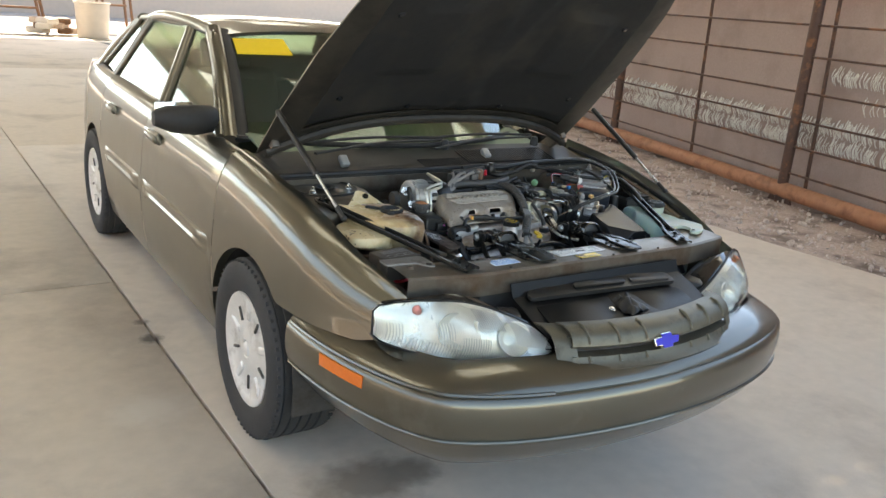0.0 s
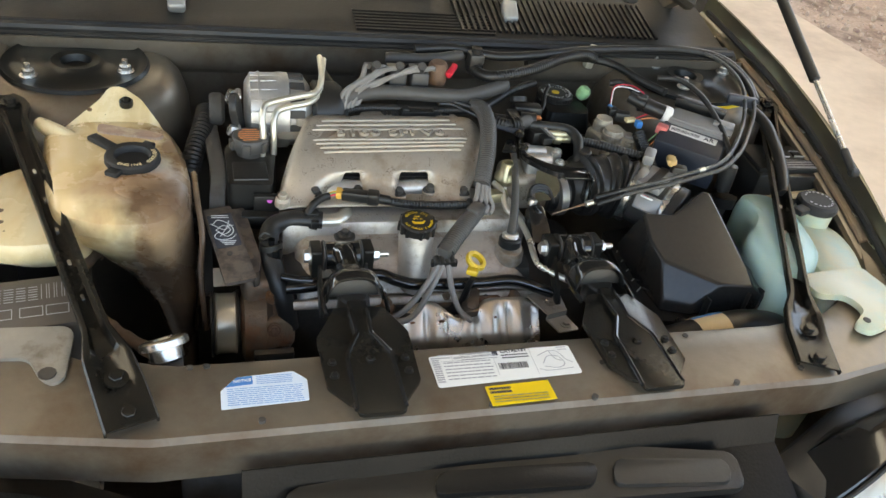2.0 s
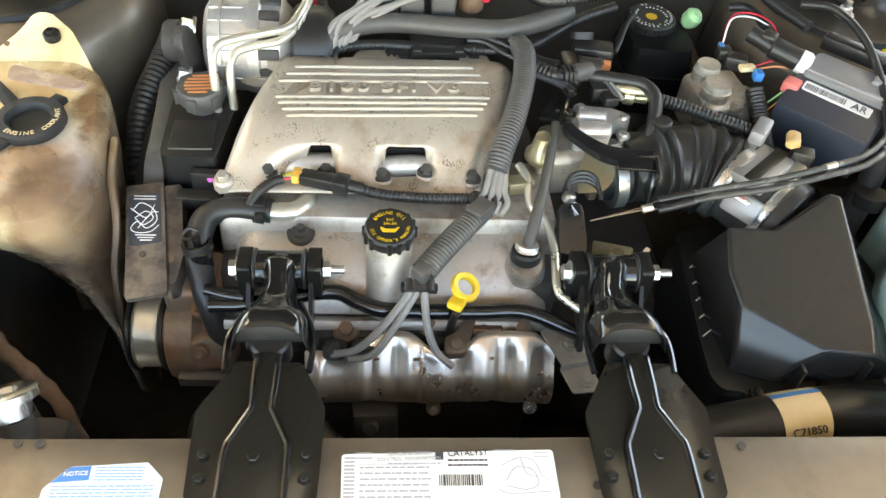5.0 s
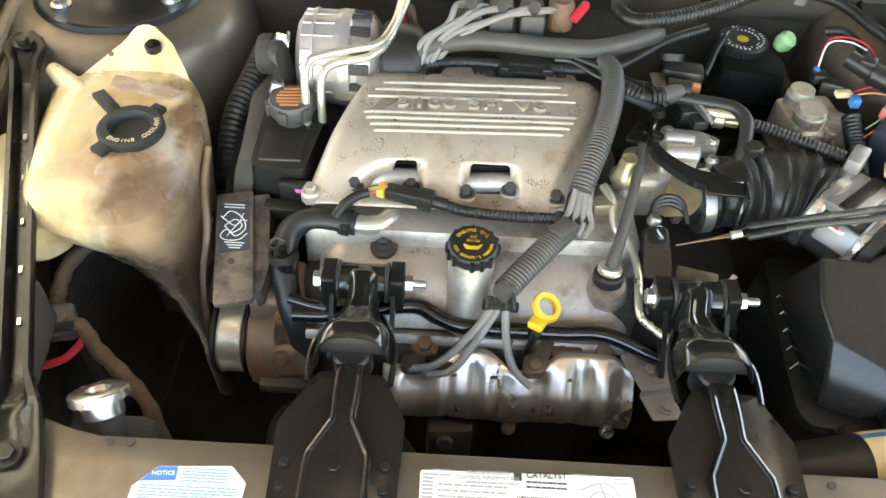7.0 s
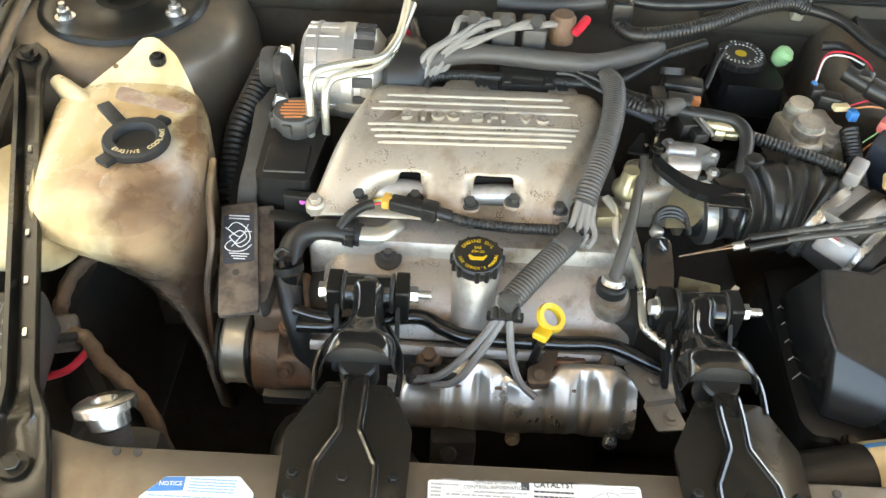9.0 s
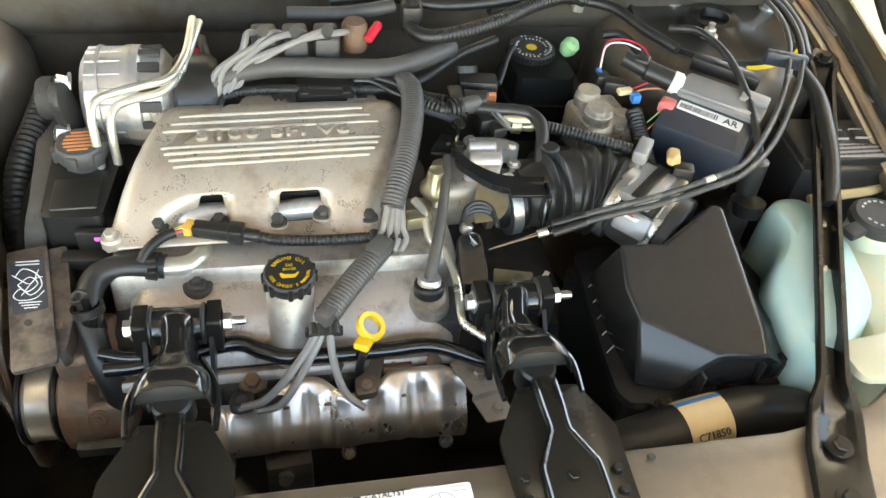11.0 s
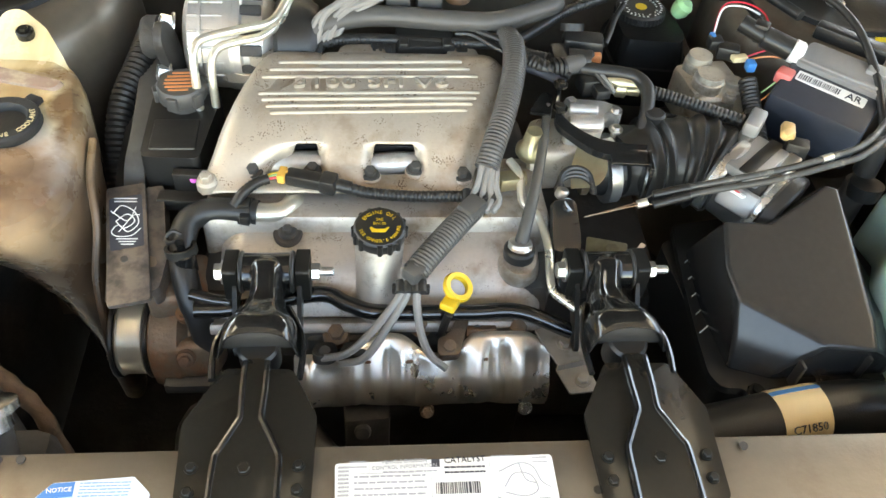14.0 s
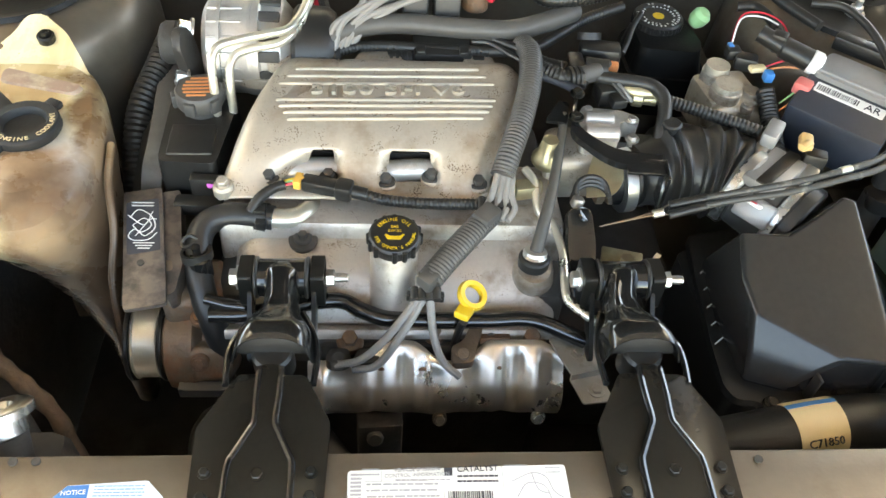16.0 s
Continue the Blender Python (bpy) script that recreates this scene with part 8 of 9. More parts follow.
box(bm, (0.690, 0.985, 0.922), (0.060, 0.014, 0.022), (0, 0, -22), 0.004)
part("cable_clip", bm, NAVY, tc, "blue-black plastic cable clip")

# looms and hoses at the back
rl = thing("rear_looms", (0.30, 1.05, 0.85), "corrugated wiring looms and hoses along the firewall", "wiring loom")
LOOMS = [
    ("loom", [(0.148, 1.12, 0.935), (0.150, 1.085, 0.925), (0.17, 1.06, 0.925), (0.22, 1.062, 0.93), (0.28, 1.085, 0.935), (0.34, 1.12, 0.94), (0.40, 1.145, 0.94), (0.43, 1.15, 0.93)], 0.011, PLASTIC, 0.05),
    ("loom", [(0.04, 1.14, 0.94), (0.12, 1.14, 0.945), (0.20, 1.12, 0.94), (0.30, 1.125, 0.945), (0.42, 1.165, 0.942), (0.55, 1.185, 0.940), (0.66, 1.19, 0.940), (0.74, 1.16, 0.935), (0.755, 1.08, 0.925), (0.735, 1.0, 0.915)], 0.009, RUBBER, 0.0),
    ("loom", [(-0.02, 1.12, 0.93), (0.06, 1.11, 0.935), (0.13, 1.12, 0.94)], 0.010, LOOM, 0.0),
    ("hose", [(0.205, 0.950, 0.884), (0.245, 0.938, 0.886), (0.275, 0.932, 0.886), (0.292, 0.926, 0.885), (0.301, 0.912, 0.883), (0.302, 0.893, 0.878), (0.296, 0.868, 0.862), (0.292, 0.855, 0.846)], 0.0092, RUBBER, 0.0),
    ("loom", [(0.13, 0.985, 0.888), (0.155, 0.968, 0.886), (0.185, 0.958, 0.885)], 0.010, PLASTIC, 0.05),
    ("loom", [(0.30, 0.925, 0.868), (0.34, 0.91, 0.866), (0.385, 0.888, 0.864), (0.425, 0.868, 0.862)], 0.0085, PLASTIC, 0.06),
    ("loom", [(0.31, 0.90, 0.845), (0.36, 0.885, 0.845), (0.42, 0.865, 0.848)], 0.0075, PLASTIC, 0.06),
    ("loom", [(0.452, 0.945, 0.87), (0.455, 0.91, 0.85), (0.452, 0.86, 0.835), (0.445, 0.83, 0.82)], 0.012, PLASTIC, 0.05),
    ("hose", [(0.09, 1.0, 0.90), (0.12, 0.985, 0.897), (0.155, 0.962, 0.89), (0.185, 0.94, 0.888), (0.205, 0.925, 0.885)], 0.005, RUBBER, 0.0),
    ("hose", [(0.145, 0.945, 0.886), (0.175, 0.93, 0.884), (0.195, 0.912, 0.884)], 0.006, NAVY, 0.0),
    ("hose", [(0.45, 1.10, 0.90), (0.475, 1.09, 0.905), (0.49, 1.045, 0.90), (0.488, 1.02, 0.88)], 0.007, RUBBER, 0.0),
    ("loom", [(0.28, 1.15, 0.915), (0.38, 1.175, 0.92), (0.47, 1.15, 0.92), (0.51, 1.085, 0.915), (0.54, 1.03, 0.915)], 0.008, RUBBER, 0.0),
    ("hose", [(0.535, 1.065, 0.93), (0.575, 1.045, 0.935), (0.60, 0.99, 0.925), (0.605, 0.92, 0.905), (0.595, 0.86, 0.89), (0.592, 0.83, 0.875)], 0.0055, RUBBER, 0.0),
    ("loom", [(0.134, 0.966, 0.890), (0.154, 0.949, 0.890), (0.172, 0.938, 0.889), (0.190, 0.936, 0.888)], 0.0095, PLASTIC, 0.07),
    ("wire", [(0.222, 0.950, 0.888), (0.236, 0.938, 0.886), (0.248, 0.918, 0.882), (0.256, 0.905, 0.876)], 0.0026, LOOM, 0.0),
    ("wire", [(0.222, 0.954, 0.888), (0.240, 0.940, 0.887), (0.252, 0.921, 0.883), (0.262, 0.905, 0.876)], 0.0026, WIRE_GREY, 0.0),
    ("wire", [(0.216, 0.984, 0.887), (0.234, 0.981, 0.888), (0.241, 0.968, 0.889), (0.228, 0.955, 0.889)], 0.0034, LOOM, 0.0),
    ("wire", [(0.300, 1.065, 0.905), (0.285, 1.04, 0.900), (0.272, 1.01, 0.895), (0.262, 0.99, 0.89)], 0.004, PLASTIC, 0.05),
    ("hose", [(0.24, 1.05, 0.85), (0.26, 1.02, 0.84), (0.28, 0.985, 0.83)], 0.008, LOOM, 0.0),
]
for nm, pts, r, mm, rib in LOOMS:
    bm = B()
    tube(bm, pts, r, 10, 8, rib=rib, pitch=0.0055)
    part(nm, bm, mm, rl)
bm = B()
box(bm, (0.152, 1.10, 0.935), (0.030, 0.03, 0.04), (0, 0, 0), 0.005)
cyl(bm, (0.152, 1.10, 0.95), (0.152, 1.10, 0.965), 0.010, n=12)
part("block_connector", bm, PLASTIC, rl)
bm = B()
cyl(bm, (0.196, 0.938, 0.889), (0.224, 0.952, 0.889), 0.0125, n=18, bev=0.002)
part("taped_joint", bm, LOOM, rl, "grey taped wiring joint")
bm = B()
for k in range(3):
    pipe(bm, (0.182 + 0.006 * k, 0.936 + 0.001 * k, 0.889), (0.186 + 0.006 * k, 0.937 + 0.001 * k, 0.889), 0.0135, 0.004, 16)
part("collar", bm, PLASTIC, rl)
bm = B()
box(bm, (0.432, 1.172, 0.925), (0.018, 0.018, 0.05), (0, 8, 0), 0.004)
part("loom_clip", bm, TUBE, rl, "pale loom clip")
bm = B()
box(bm, (0.435, 0.858, 0.868), (0.020, 0.042, 0.020), (0, 0, -35), 0.004)
part("white_connector", bm, GREYBOX, rl, "pale grey connector")
bm = B()
box(bm, (0.232, 0.992, 0.888), (0.055, 0.030, 0.028), (0, 0, -8), 0.006)
cyl(bm, (0.218, 1.005, 0.90), (0.218, 1.01, 0.908), 0.016, n=16)
box(bm, (0.195, 0.955, 0.887), (0.022, 0.05, 0.026), (0, 0, 0), 0.005)
cyl(bm, (0.205, 0.958, 0.89), (0.235, 0.955, 0.888), 0.014, n=16)
sensor = part("pressure_sensor", bm, PLASTIC, rl)
bm = B()
box(bm, (0.240, 0.972, 0.882), (0.030, 0.012, 0.014), (0, 0, -8), 0.003)
part("orange_seal", bm, ORANGE, sensor)
for k, (pts, mm) in enumerate((([(0.425, 1.03, 0.885), (0.438, 1.055, 0.912), (0.468, 1.06, 0.915), (0.492, 1.04, 0.912), (0.496, 1.01, 0.90), (0.488, 0.99, 0.89)], RED), ([(0.424, 1.025, 0.885), (0.436, 1.048, 0.912), (0.466, 1.053, 0.913), (0.485, 1.036, 0.912)], WHITE), ([(0.46, 0.985, 0.878), (0.49, 0.99, 0.886), (0.515, 0.985, 0.888)], RED), ([(0.458, 0.978, 0.878), (0.485, 0.978, 0.884), (0.51, 0.972, 0.886)], ORANGE), ([(0.47, 0.93, 0.86), (0.487, 0.935, 0.875), (0.495, 0.945, 0.88)], GREEN), ([(0.468, 0.92, 0.855), (0.485, 0.925, 0.872), (0.493, 0.938, 0.88)], ORANGE))):
    bm = B()
    tube(bm, pts, 0.0013, 6, 7)
    part("thin_wire", bm, mm, rl)
bm = B()
box(bm, (0.422, 1.022, 0.882), (0.008, 0.012, 0.014), (0, 0, 0), 0.002)
part("blue_clip", bm, BLUE, rl)
bm = B()
box(bm, (0.462, 0.968, 0.876), (0.012, 0.014, 0.014), (0, 0, 0), 0.002)
part("blue_clip", bm, BLUE, rl)
bm = B()
box(bm, (0.450, 0.982, 0.878), (0.022, 0.012, 0.008), (0, 0, 8), 0.002)
part("tan_clip", bm, LABEL_CREAM, rl)
bm = B()
revolve(bm, [(0, -0.02), (0.010, -0.02), (0.012, 0.0), (0.008, 0.02), (0, 0.022)], (0.276, 0.928, 0.875), (1, -0.25, 0), 16)
part("brass_fitting", bm, ZINC, rl)

# ---- brake fluid reservoir ----
br = thing("brake_reservoir", (0.36, 1.11, 0.74), "black brake fluid reservoir with a printed cap", "reservoir")
bm = B()
prism(bm, rounded([(0.308, 1.055), (0.405, 1.045), (0.418, 1.075), (0.405, 1.16), (0.385, 1.185), (0.325, 1.18), (0.305, 1.14)], 0.016), 0.74, 0.800, bev=0.005)
prism(bm, rounded([(0.304, 1.052), (0.410, 1.042), (0.424, 1.073), (0.410, 1.165), (0.388, 1.19), (0.322, 1.185), (0.300, 1.14)], 0.016), 0.798, 0.808, bev=0.003)
prism(bm, rounded([(0.308, 1.057), (0.405, 1.047), (0.418, 1.075), (0.405, 1.16), (0.385, 1.185), (0.325, 1.18), (0.305, 1.14)], 0.016), 0.805, 0.848, bev=0.008, seg=3, inset=0.16)
part("body", bm, BAFFLE, br)
bm = B()
cyl(bm, (0.353, 1.135, 0.825), (0.353, 1.135, 0.852), 0.032, n=28)
revolve(bm, [(0.034, 0), (0.037, 0.003), (0.037, 0.016), (0.034, 0.019), (0.026, 0.019), (0.024, 0.017), (0, 0.017)], (0.353, 1.135, 0.842), n=40)
cap = part("cap", bm, PLASTIC, br, "black cap with white and yellow print")
bm = B()
for k in range(36):
    a = 2 * math.pi * k / 36
    cyl(bm, (0.353 + 0.0366 * math.cos(a), 1.135 + 0.0366 * math.sin(a), 0.844), (0.353 + 0.0366 * math.cos(a), 1.135 + 0.0366 * math.sin(a), 0.857), 0.0018, n=6)
part("grip", bm, PLASTIC, cap)
bm = B()
cyl(bm, (0.353, 1.135, 0.859), (0.353, 1.135, 0.8598), 0.0085, n=20)
part("yellow_mark", bm, YELLOW, cap)
bm = B()
for r, n0 in ((0.024, 26), (0.030, 30)):
    for k in range(n0):
        if random.Random(k * 7 + n0).random() < 0.25:
            continue
        a = 2 * math.pi * k / n0
        box(bm, (0.353 + r * math.cos(a), 1.135 + r * math.sin(a), 0.8613 if r > 0.025 else 0.8600), (0.0036, 0.0024, 0.0004), (0, 0, math.degrees(a)))
part("printed_ring", bm, WHITE, cap)
bm = B()
revolve(bm, [(0, -0.012), (0.010, -0.012), (0.014, -0.004), (0.014, 0.008), (0.009, 0.014), (0, 0.015)], (0.412, 1.128, 0.862), (0.4, -0.3, 1), 18)
part("green_plug", bm, GREEN, br, "green plastic plug")
bm = B()
box(bm, (0.40, 1.12, 0.76), (0.10, 0.12, 0.08), (0, 0, 0), 0.02)
part("master_cylinder", bm, IRON, br)

# ---- antilock unit ----
ab = thing("antilock_unit", (0.42, 0.985, 0.78), "cast aluminium antilock valve block with solenoids", "valve block")
bm = B()
box(bm, (0.420, 0.975, 0.815), (0.08, 0.085, 0.07), (0, 0, 10), 0.010, 3)
box(bm, (0.392, 0.968, 0.822), (0.03, 0.06, 0.06), (0, 0, 10), 0.008)
cyl(bm, (0.44, 0.945, 0.83), (0.478, 0.938, 0.83), 0.015, n=18, bev=0.003)
cyl(bm, (0.43, 0.965, 0.845), (0.465, 0.96, 0.845), 0.009, n=14, bev=0.002)
part("block", bm, ABSM, ab)
for c, r, h in (((0.400, 0.992, 0.842), 0.019, 0.034), ((0.405, 0.955, 0.842), 0.021, 0.030), ((0.445, 0.962, 0.838), 0.014, 0.018), ((0.382, 0.930, 0.825), 0.010, 0.016), ((0.465, 0.925, 0.828), 0.011, 0.014), ((0.392, 0.955, 0.84), 0.008, 0.020), ((0.432, 0.935, 0.842), 0.009, 0.014)):
    bm = B()
    revolve(bm, [(0, 0), (r, 0), (r, h * 0.7), (r * 0.9, h * 0.75), (r * 0.85, h), (0, h)], c, n=24)
    part("solenoid", bm, ABSM, ab)
bm = B()
box(bm, (0.440, 1.000, 0.876), (0.03, 0.022, 0.02), (0, 0, -20), 0.004)
box(bm, (0.425, 1.015, 0.880), (0.02, 0.02, 0.016), (0, 0, 0), 0.004)
part("plug", bm, PLASTIC, ab)

# ---- electronic module with finned lid ----
em = thing("control_module", (0.545, 0.915, 0.82), "blue-black control module with a grey metal lid and label", "control module")
EM = pose(0.549, 0.908, 0.868, 10, 0, -40)
bm = B()
box(bm, (0, 0, -0.018), (0.125, 0.105, 0.075), bev=0.006)
bmesh.ops.transform(bm, matrix=EM, verts=bm.verts[:])
part("case", bm, NAVY, em)
bm = B()
prism(bm, rounded([(-0.052, 0.062), (0.058, 0.062), (0.066, 0.040), (0.064, 0.012), (-0.054, 0.014), (-0.060, 0.03)], 0.005), 0.018, 0.027, None, 0.002)
box(bm, (0.005, 0.022, 0.026), (0.12, 0.006, 0.007), bev=0.002)
box(bm, (0.045, 0.052, 0.028), (0.04, 0.02, 0.010), bev=0.003)
bmesh.ops.transform(bm, matrix=EM, verts=bm.verts[:])
part("lid", bm, GREYBOX, em, "grey metal lid")
bm = B()
prism(bm, rounded([(-0.046, 0.008), (0.046, 0.006), (0.046, -0.012), (-0.046, -0.010)], 0.003), 0.0197, 0.0206)
bmesh.ops.transform(bm, matrix=EM, verts=bm.verts[:])
lab = part("label", bm, WHITE, em, "white label lettered AR")
lettering("AR", 0.016, EM @ pose(0.030, -0.003, 0.0209), INK, lab)
bm = B()
rs = random.Random(5)
x = -0.042
while x < 0.012:
    w = 0.0007 + 0.0013 * rs.random()
    box(bm, (x, -0.002, 0.0208), (w, 0.010, 0.0003))
    x += w + 0.0012
bmesh.ops.transform(bm, matrix=EM, verts=bm.verts[:])
part("bar_code", bm, INK, lab)
bm = B()
cyl(bm, (0.478, 0.995, 0.905), (0.515, 0.972, 0.898), 0.015, n=18, bev=0.003)
cyl(bm, (0.452, 1.015, 0.912), (0.480, 0.994, 0.905), 0.012, n=16)
box(bm, (0.475, 1.002, 0.915), (0.02, 0.02, 0.012), (0, 0, -32), 0.003)
part("harness_plug", bm, PLASTIC, em)
bm = B()
cyl(bm, (0.511, 0.974, 0.899), (0.526, 0.966, 0.896), 0.016, n=18, bev=0.003)
part("clear_collar", bm, STRAND, em)
bm = B()
box(bm, (0.497, 0.938, 0.882), (0.022, 0.022, 0.018), (0, 0, -40), 0.004)
part("red_plug", bm, material("salmon_plastic", (0.65, 0.16, 0.14), 0.45, 0, 0.1, 30, 0), em)
bm = B()
box(bm, (0.502, 0.915, 0.862), (0.03, 0.03, 0.03), (0, 0, -40), 0.005)
part("black_plug", bm, PLASTIC, em)
bm = B()
box(bm, (0.60, 0.985, 0.905), (0.10, 0.022, 0.02), (0, 0, -40), 0.003)
part("bracket", bm, PLASTIC, em)
bm = B()
box(bm, (0.473, 0.842, 0.868), (0.018, 0.030, 0.014), (0, 0, -20), 0.006)
box(bm, (0.468, 0.832, 0.872), (0.020, 0.012, 0.010), (0, 0, 30), 0.004)
tc2 = thing("tan_connector", (0.475, 0.835, 0.83), "tan plastic connector on a black stem", "connector")
part("cap", bm, material("tan_plastic", (0.72, 0.47, 0.20), 0.4, 0, 0.15, 60, 0.1), tc2)
bm = B()
box(bm, (0.482, 0.824, 0.845), (0.028, 0.02, 0.045), (0, 0, -20), 0.004)
part("stem", bm, PLASTIC, tc2)
bm = B()
revolve(bm, [(0.012, 0.0), (0.015, 0.0), (0.016, 0.05), (0.012, 0.052), (0.0, 0.052)], (0.592, 0.825, 0.815), (0, 0.1, 1), 18)
revolve(bm, [(0.018, 0.0), (0.020, 0.0), (0.022, 0.02), (0.0, 0.02)], (0.592, 0.805, 0.79), (0, 0.2, 1), 18)
cg = thing("cable_boot", (0.592, 0.82, 0.76), "black rubber boot over a cable end", "cable boot")
part("boot", bm, RUBBER, cg)
bm = B()
cyl(bm, (0.592, 0.82, 0.70), (0.592, 0.822, 0.80), 0.018, n=16)
part("stem", bm, DARK, cg)

# ---- intake: bellows, flow meter, air box, snorkel ----
it = thing("intake_bellows", (0.34, 0.85, 0.77), "black ribbed rubber intake bellows", "bellows")
bm = B()
path = even(smooth_line([(0.262, 0.835, 0.815), (0.300, 0.845, 0.815), (0.340, 0.850, 0.815), (0.378, 0.842, 0.812), (0.402, 0.826, 0.808)], 12), 0.0018)
rings = []
for i, p in enumerate(path):
    d = i / (len(path) - 1)
    way = (path[min(i + 1, len(path) - 1)] - path[max(0, i - 1)]).normalized()
    side = way.cross(Vector((0, 0, 1))).normalized()
    up = side.cross(way)
    groove = sum(h * math.exp(-(((d - c) / w) ** 2)) for c, w, h in ((0.27, 0.028, 0.009), (0.37, 0.028, 0.009), (0.56, 0.016, 0.003), (0.68, 0.034, 0.008), (0.79, 0.036, 0.010), (0.90, 0.034, 0.009))) - 0.004
    r = curve(d, [(0, 0.044), (0.15, 0.047), (0.3, 0.053), (0.7, 0.057), (0.92, 0.054), (1, 0.048)]) + groove
    rings.append([p + (side * math.cos(2 * math.pi * k / 32) + up * math.sin(2 * math.pi * k / 32)) * r for k in range(32)])
loft(bm, rings)
part("bellows", bm, RUBBER, it)
bm = B()
cyl(bm, (0.308, 0.866, 0.845), (0.306, 0.866, 0.876), 0.0125, n=16, bev=0.002)
part("breather_port", bm, RUBBER, it)
fm = thing("flow_meter", (0.425, 0.80, 0.77), "silver air flow meter with steel clamps", "flow meter")
A0, A1 = Vector((0.398, 0.830, 0.808)), Vector((0.462, 0.760, 0.795))
W = (A1 - A0).normalized()
for f0, f1, r, mm, nm in ((-0.02, 0.16, 0.054, STEEL, "clamp"), (0.16, 0.68, 0.046, LOOM, "body"), (0.68, 0.82, 0.056, STEEL, "clamp"), (0.80, 1.0, 0.058, RUBBER, "sleeve")):
    bm = B()
    cyl(bm, A0.lerp(A1, f0), A0.lerp(A1, f1), r, n=36, bev=0.003)
    part(nm, bm, mm, fm)
bm = B()
box(bm, A0.lerp(A1, 0.40) + Vector((0.004, 0.004, 0.046)), (0.080, 0.046, 0.014), (0, 0, 42), 0.003)
part("sensor_block", bm, GREYBOX, fm)
bm = B()
box(bm, A0.lerp(A1, 0.42) + Vector((0.006, 0.006, 0.048)), (0.083, 0.017, 0.014), (0, 0, 42), 0.002)
part("black_strip", bm, PLASTIC, fm)
bm = B()
box(bm, A0.lerp(A1, 0.52) + Vector((-0.036, -0.034, 0.028)), (0.018, 0.046, 0.030), (0, 28, 42), 0.003)
part("front_block", bm, GREYBOX, fm)
bm = B()
box(bm, A0.lerp(A1, 0.30) + Vector((0.034, 0.034, 0.036)), (0.016, 0.034, 0.020), (0, -10, 42), 0.003)
part("cover", bm, PLASTIC, fm)
bm = B()
box(bm, A0.lerp(A1, 0.50) + Vector((-0.043, -0.039, 0.043)), (0.012, 0.022, 0.003), (0, 28, 42), 0.0008)
ml = part("label", bm, WHITE, fm)
bm = B()
box(bm, A0.lerp(A1, 0.50) + Vector((-0.0445, -0.0375, 0.0455)), (0.004, 0.012, 0.001), (0, 28, 42))
part("red_bar", bm, RED, ml)
bm = B()
for f in (0.05, 0.72):
    box(bm, A0.lerp(A1, f) + Vector((0.026, 0.024, 0.046)), (0.03, 0.018, 0.014), (0, -25, 42), 0.003)
part("clamp_screw", bm, STEEL, fm)

ax = thing("air_box", (0.45, 0.66, 0.52), "black plastic air filter box", "air box")
LOW = rounded([(0.326, 0.775), (0.345, 0.560), (0.372, 0.548), (0.555, 0.572), (0.590, 0.70), (0.565, 0.815), (0.44, 0.80)], 0.015)
bm = B()
prism(bm, LOW, 0.52, 0.735, bev=0.006)
part("base", bm, PLASTIC, ax)
bm = B()
prism(bm, rounded([(0.345, 0.795), (0.336, 0.70), (0.331, 0.62), (0.330, 0.566), (0.340, 0.548), (0.366, 0.546), (0.368, 0.534), (0.386, 0.535), (0.390, 0.547), (0.46, 0.548), (0.556, 0.556), (0.597, 0.70), (0.570, 0.822), (0.44, 0.812)], 0.008), 0.733, 0.745, bev=0.003)
part("flange", bm, PLASTIC, ax)
bm = B()
TOP = [(0.359, 0.711), (0.416, 0.708), (0.495, 0.758), (0.509, 0.753), (0.506, 0.589), (0.500, 0.556), (0.446, 0.563), (0.357, 0.616), (0.351, 0.656)]
FOOT = [(0.350, 0.745), (0.420, 0.770), (0.500, 0.812), (0.560, 0.812), (0.572, 0.640), (0.552, 0.562), (0.400, 0.556), (0.352, 0.572), (0.344, 0.656)]
lid_z = lambda y: 0.800 + 0.285 * (y - 0.556)
loft(bm, [[(x, y, 0.744) for x, y in FOOT], [(x, y, 0.758) for x, y in FOOT], [(lerp(f[0], t[0], 0.10), lerp(f[1], t[1], 0.10), 0.767) for f, t in zip(FOOT, TOP)], [(x, y, lid_z(y)) for x, y in TOP]])
lid = part("lid", bm, LIDM, ax, "satin black moulded lid", sharp=16)
mod = lid.modifiers.new("edges", "BEVEL")
mod.width, mod.segments, mod.limit_method, mod.angle_limit, mod.harden_normals = 0.005, 3, "ANGLE", radians(16), True
for c in ((0.377, 0.541, 0.742), (0.46, 0.553, 0.74)):
    bm = B()
    cyl(bm, (c[0], c[1], c[2] - 0.01), (c[0], c[1], c[2] + 0.006), 0.010, n=16, bev=0.002)
    bolt(bm, (c[0], c[1], c[2] + 0.006), r=0.006, h=0.005)
    part("lid_screw", bm, PLATEB, lid)
for k in range(5):
    bm = B()
    box(bm, (0.352 - 0.0026 * k, 0.735 - 0.027 * k, 0.7465), (0.017, 0.0012, 0.002), (0, 0, 38))
    part("moulded_mark", bm, WHITE, ax)
for x, y, r in ((0.42, 0.551, 8), (0.50, 0.560, 8), (0.53, 0.566, 8)):
    bm = B()
    box(bm, (x, y, 0.765), (0.004, 0.012, 0.04), (0, 0, r), 0.001)
    part("rib", bm, PLASTIC, lid)
sn = thing("intake_snorkel", (0.42, 0.50, 0.70), "black moulded air intake snorkel with a kraft paper sticker", "intake duct")
bm = B()
